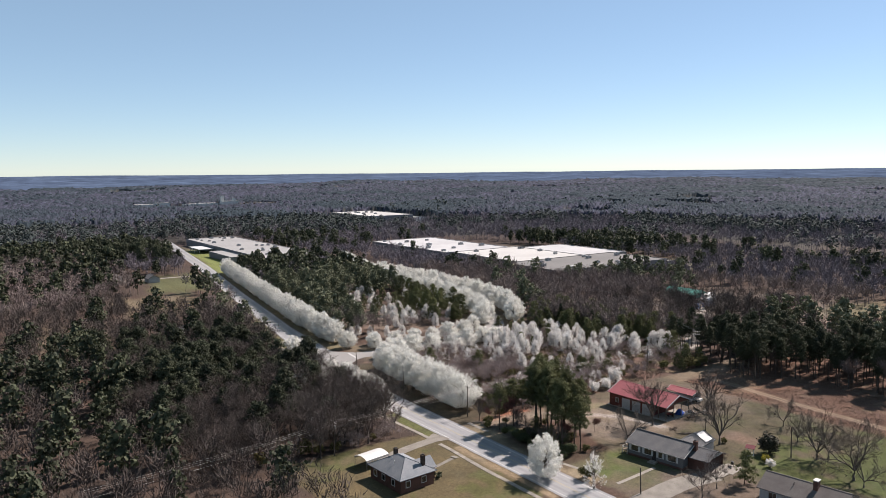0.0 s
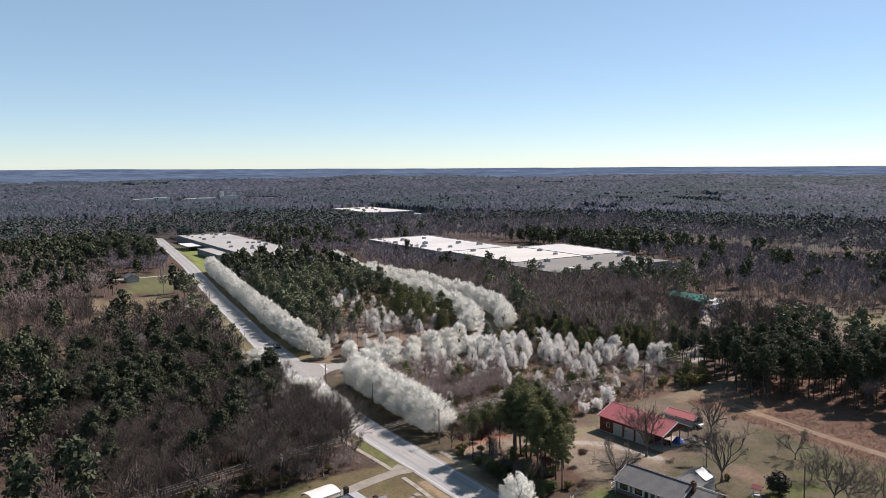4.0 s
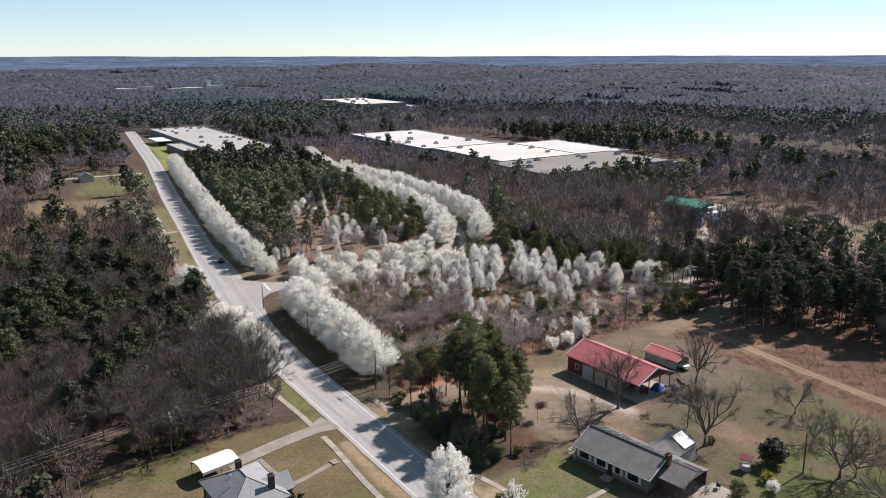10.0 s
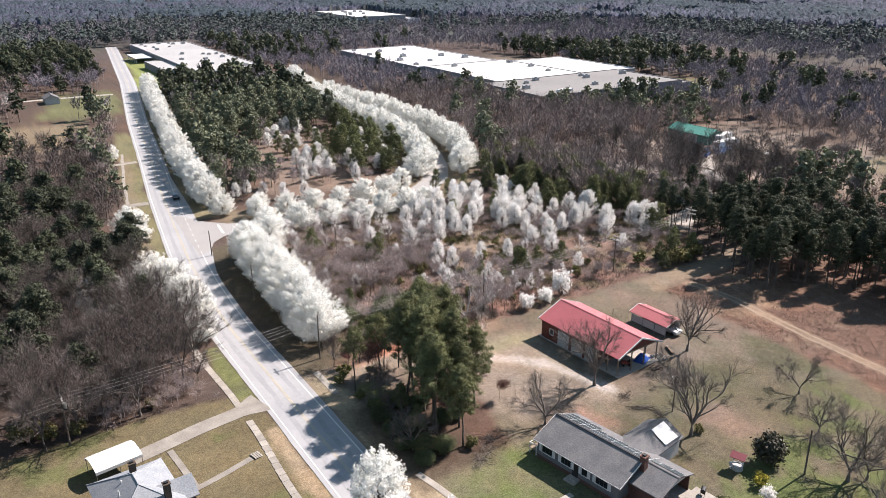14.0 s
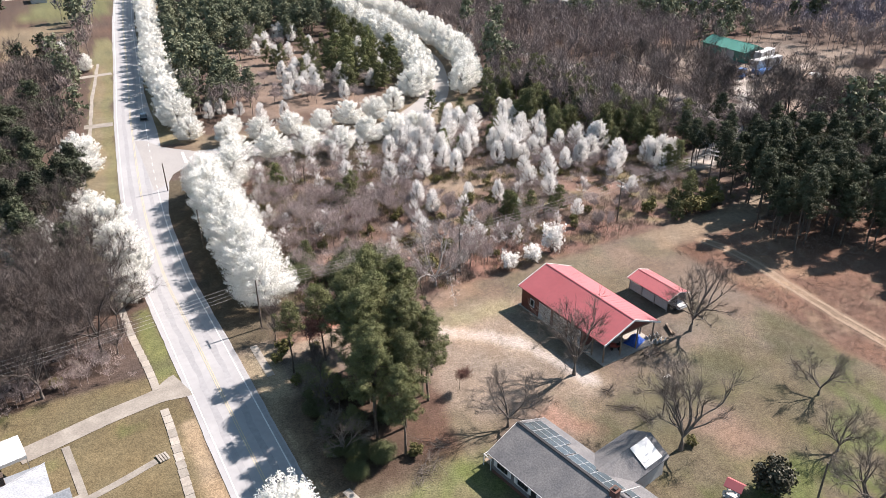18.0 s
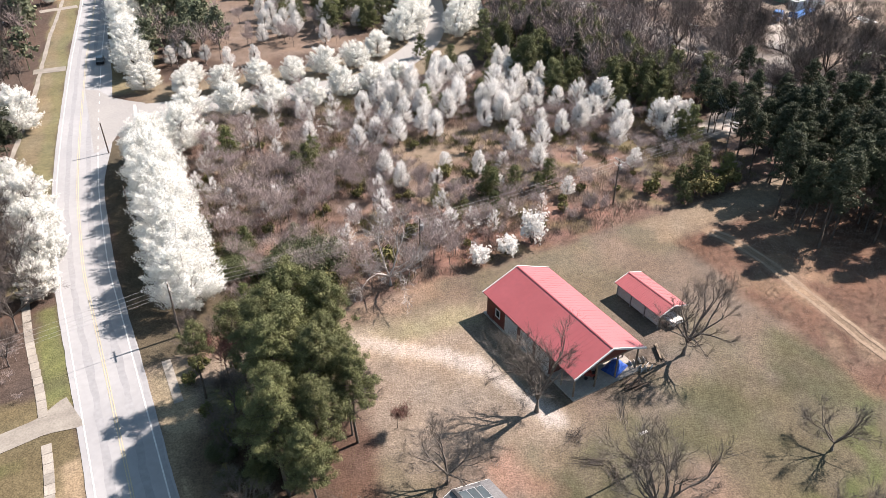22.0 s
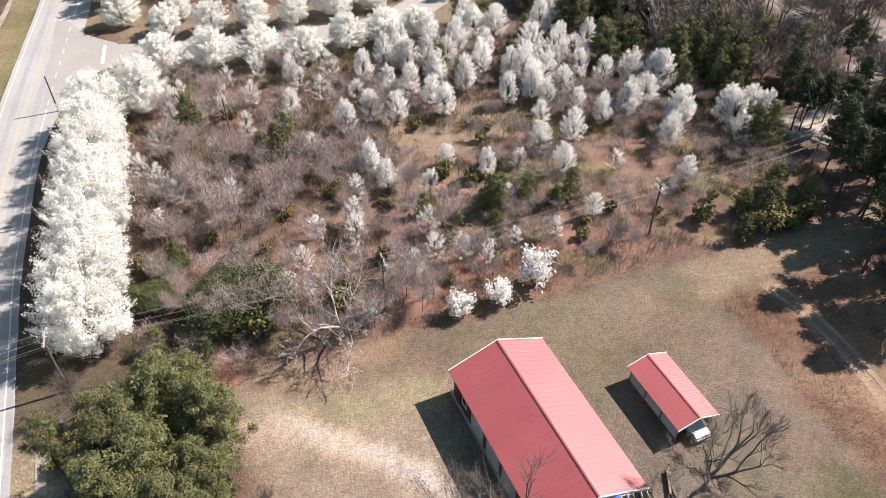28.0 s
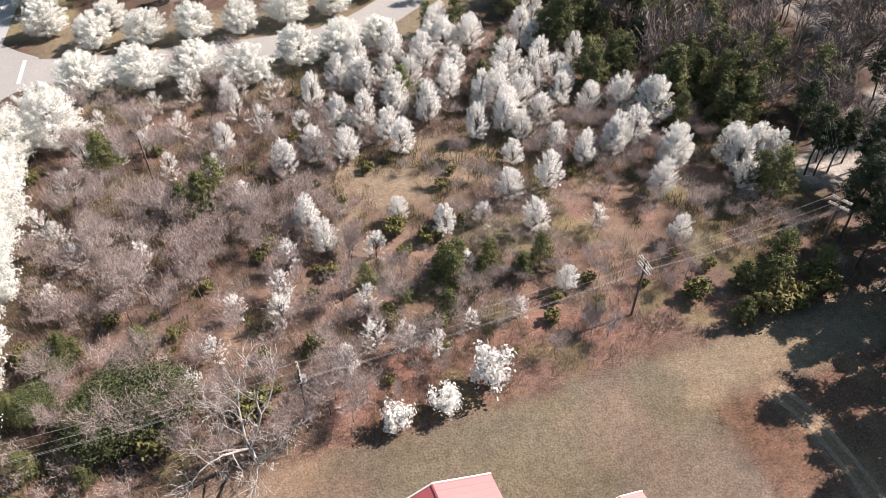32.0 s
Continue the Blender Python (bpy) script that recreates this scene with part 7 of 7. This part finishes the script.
# ---- poles and wires ----
def utility_pole(x, y, h, arms=1, turn=0.0, lean=0.0, transformer=False, label="weathered wooden utility pole with crossarms"):
    p = thing("utility_pole", x, y, 0, turn, label, "pole", "utility poles")
    part("shaft", Geo().tube((0, 0, -0.3), (lean, 0, h), 0.15, 0.10, 8), "pole", p)
    for i in range(arms):
        for s in ((-0.14, 0.14) if arms > 1 else (0.12,)):
            a = part("crossarm", box(lean + s, 0, h - 0.35 - 0.9 * i, 0.1, 2.3, 0.12), "crossarm", p)
        for y2 in (-1.0, -0.5, 0.5, 1.0):
            part("insulator", Geo().tube((lean, y2, h - 0.3 - 0.9 * i), (lean, y2, h - 0.12 - 0.9 * i), 0.05, 0.035, 6), "white_trim", p)
    if transformer:
        part("transformer", Geo().tube((0.35, 0, h - 2.1), (0.35, 0, h - 1.2), 0.25, 0.25, 12), "galvanised", p, "grey can transformer")
    return p


POLES = [(-31.1, -84.2, 8.2, 1), (9.6, -80.4, 8.4, 1), (44.4, -80.9, 8.4, 1), (81.0, -79.7, 8.6, 2), (104.6, -80.2, 10.6, 2)]
for i, (x, y, h, n) in enumerate(POLES):
    utility_pole(x, y, h, n, 0 if i < 4 else 25, transformer=i in (0, 2, 3))
utility_pole(137, -36, 10, 1, 30)
utility_pole(158, 42, 10, 1, 30)
for x, y, h, l in ((51.5, -145.6, 7.0, "plain dark wooden pole on the lawn"), (8.5, -21, 6.2, "plain leaning wooden pole at the junction"), (8.6, -50, 7.5, "plain wooden pole beside the pear row"), (33.2, -37.5, 6.5, "plain wooden pole in the scrub"), (9.5, -138.8, 5.5, "plain wooden pole by the driveway"), (23.3, -106.6, 5.0, "plain wooden pole beside the pines")):
    p = thing("wooden_pole", x, y, 0, label=l, category="pole", group="plain poles")
    part("shaft", Geo().tube((0, 0, -0.3), (-0.12, 0.1, h), 0.14, 0.10, 8), "pole", p)
lamp = thing("yard_lamp", 48.4, -125.4, 0, label="tall dark pole with a white lamp head in the yard", category="lamp")
part("shaft", Geo().tube((0, 0, -0.3), (0, 0, 6.2), 0.1, 0.08, 8), "pole", lamp)
part("lamp_head", Geo().box(-0.4, 0, 6.2, 0.9, 0.3, 0.16), "white_trim", lamp, "white lamp head")


def wire(points, y_off, drop):
    """A sagging cable from pole to pole."""
    path = []
    for (x0, y0, h0, n0), (x1, y1, h1, n1) in zip(points[:-1], points[1:]):
        for k in range(1 if path else 0, 9):
            u = k / 8
            path.append((x0 + (x1 - x0) * u, y0 + y_off + (y1 - y0) * u, h0 - 0.12 - drop + (h1 - h0) * u - 2.2 * u * (1 - u)))
    g, r = Geo(), 0.014
    v = [(x, y + a, z + b) for x, y, z in path for a, b in ((-r, 0), (0, -r), (r, 0), (0, r))]
    return g.add(v, [(4 * i + j, 4 * i + (j + 1) % 4, 4 * i + 4 + (j + 1) % 4, 4 * i + 4 + j) for i in range(len(path) - 1) for j in range(4)])


line = thing("power_line", 0, 0, 0, label="sagging overhead power cables between the poles", category="cable")
for off, drop in ((-1.0, 0.2), (0.0, 0.2), (1.0, 0.2), (0.1, 1.5)):
    part("cable", wire([(-85, -92, 8.2, 1)] + POLES, off, drop), "wire", line)
    part("cable", wire([POLES[-1], (137, -36, 10, 1), (158, 42, 10, 1)], off * 0.8, drop), "wire", line)

# ---- yard things ----
w = thing("wishing_well", 44.8, -139.9, 0, 20, "small wishing well with a red roof on white posts", "well")
part("wall_ring", Geo().tube((0, 0, -0.05), (0, 0, 0.75), 0.75, 0.7, 14), "siding_white", w)
for y in (-0.65, 0.65):
    part("post", box(0, y, 1.1, 0.12, 0.12, 2.2), "white_trim", w)
for s in (-1, 1):
    part("roof_slope", Geo().slab([(0, -1.0, 2.7), (s * 0.85, -1.0, 2.1), (s * 0.85, 1.0, 2.1), (0, 1.0, 2.7)][::s], 0.08), "red_metal", w)
b = thing("garden_bench", 44.6, -139.6, 0, -30, "white garden bench beside the well", "bench")
part("seat", box(0, 0, 0.45, 1.4, 0.45, 0.06), "white_trim", b)
part("backrest", box(0, 0.22, 0.75, 1.4, 0.05, 0.45), "white_trim", b)
for x in (-0.6, 0.6):
    for y in (-0.16, 0.16):
        part("leg", box(x, y, 0.22, 0.06, 0.06, 0.44), "white_trim", b)


def car(x, y, rz, mat, label):
    c = thing("car", x, y, 0.04, rz, label, "car", "cars")
    g = Geo()
    prof = [(-2.2, 0.35), (-2.2, 0.85), (-1.5, 0.98), (-0.8, 1.42), (0.9, 1.45), (1.7, 1.0), (2.25, 0.9), (2.25, 0.35)]
    n = len(prof)
    g.add([(-0.86 + (0.12 if z > 1.2 else 0), a, z) for a, z in prof] + [(0.86 - (0.12 if z > 1.2 else 0), a, z) for a, z in prof], [tuple(range(n)), tuple(range(2 * n - 1, n - 1, -1))] + [(i, n + i, n + (i + 1) % n, (i + 1) % n) for i in range(n)])
    part("body", g, mat, c)
    part("windscreen", Geo().slab([(-0.68, -1.45, 1.03), (0.68, -1.45, 1.03), (0.64, -0.85, 1.41), (-0.64, -0.85, 1.41)], 0.03), "glass", c)
    part("rear_window", Geo().slab([(-0.64, 0.95, 1.44), (0.64, 0.95, 1.44), (0.68, 1.62, 1.06), (-0.68, 1.62, 1.06)], 0.03), "glass", c)
    for a in (-1.35, 1.4):
        for s in (-0.8, 0.8):
            part("wheel", Geo().tube((s - 0.1, a, 0.33), (s + 0.1, a, 0.33), 0.33, 0.33, 14), "rubber", c)


car(-4.5, 70.5, 70, "car_black", "dark car parked in the yard beside the road")
car(13.3, 30.2, 172, "car_black", "black car on the road past the junction")
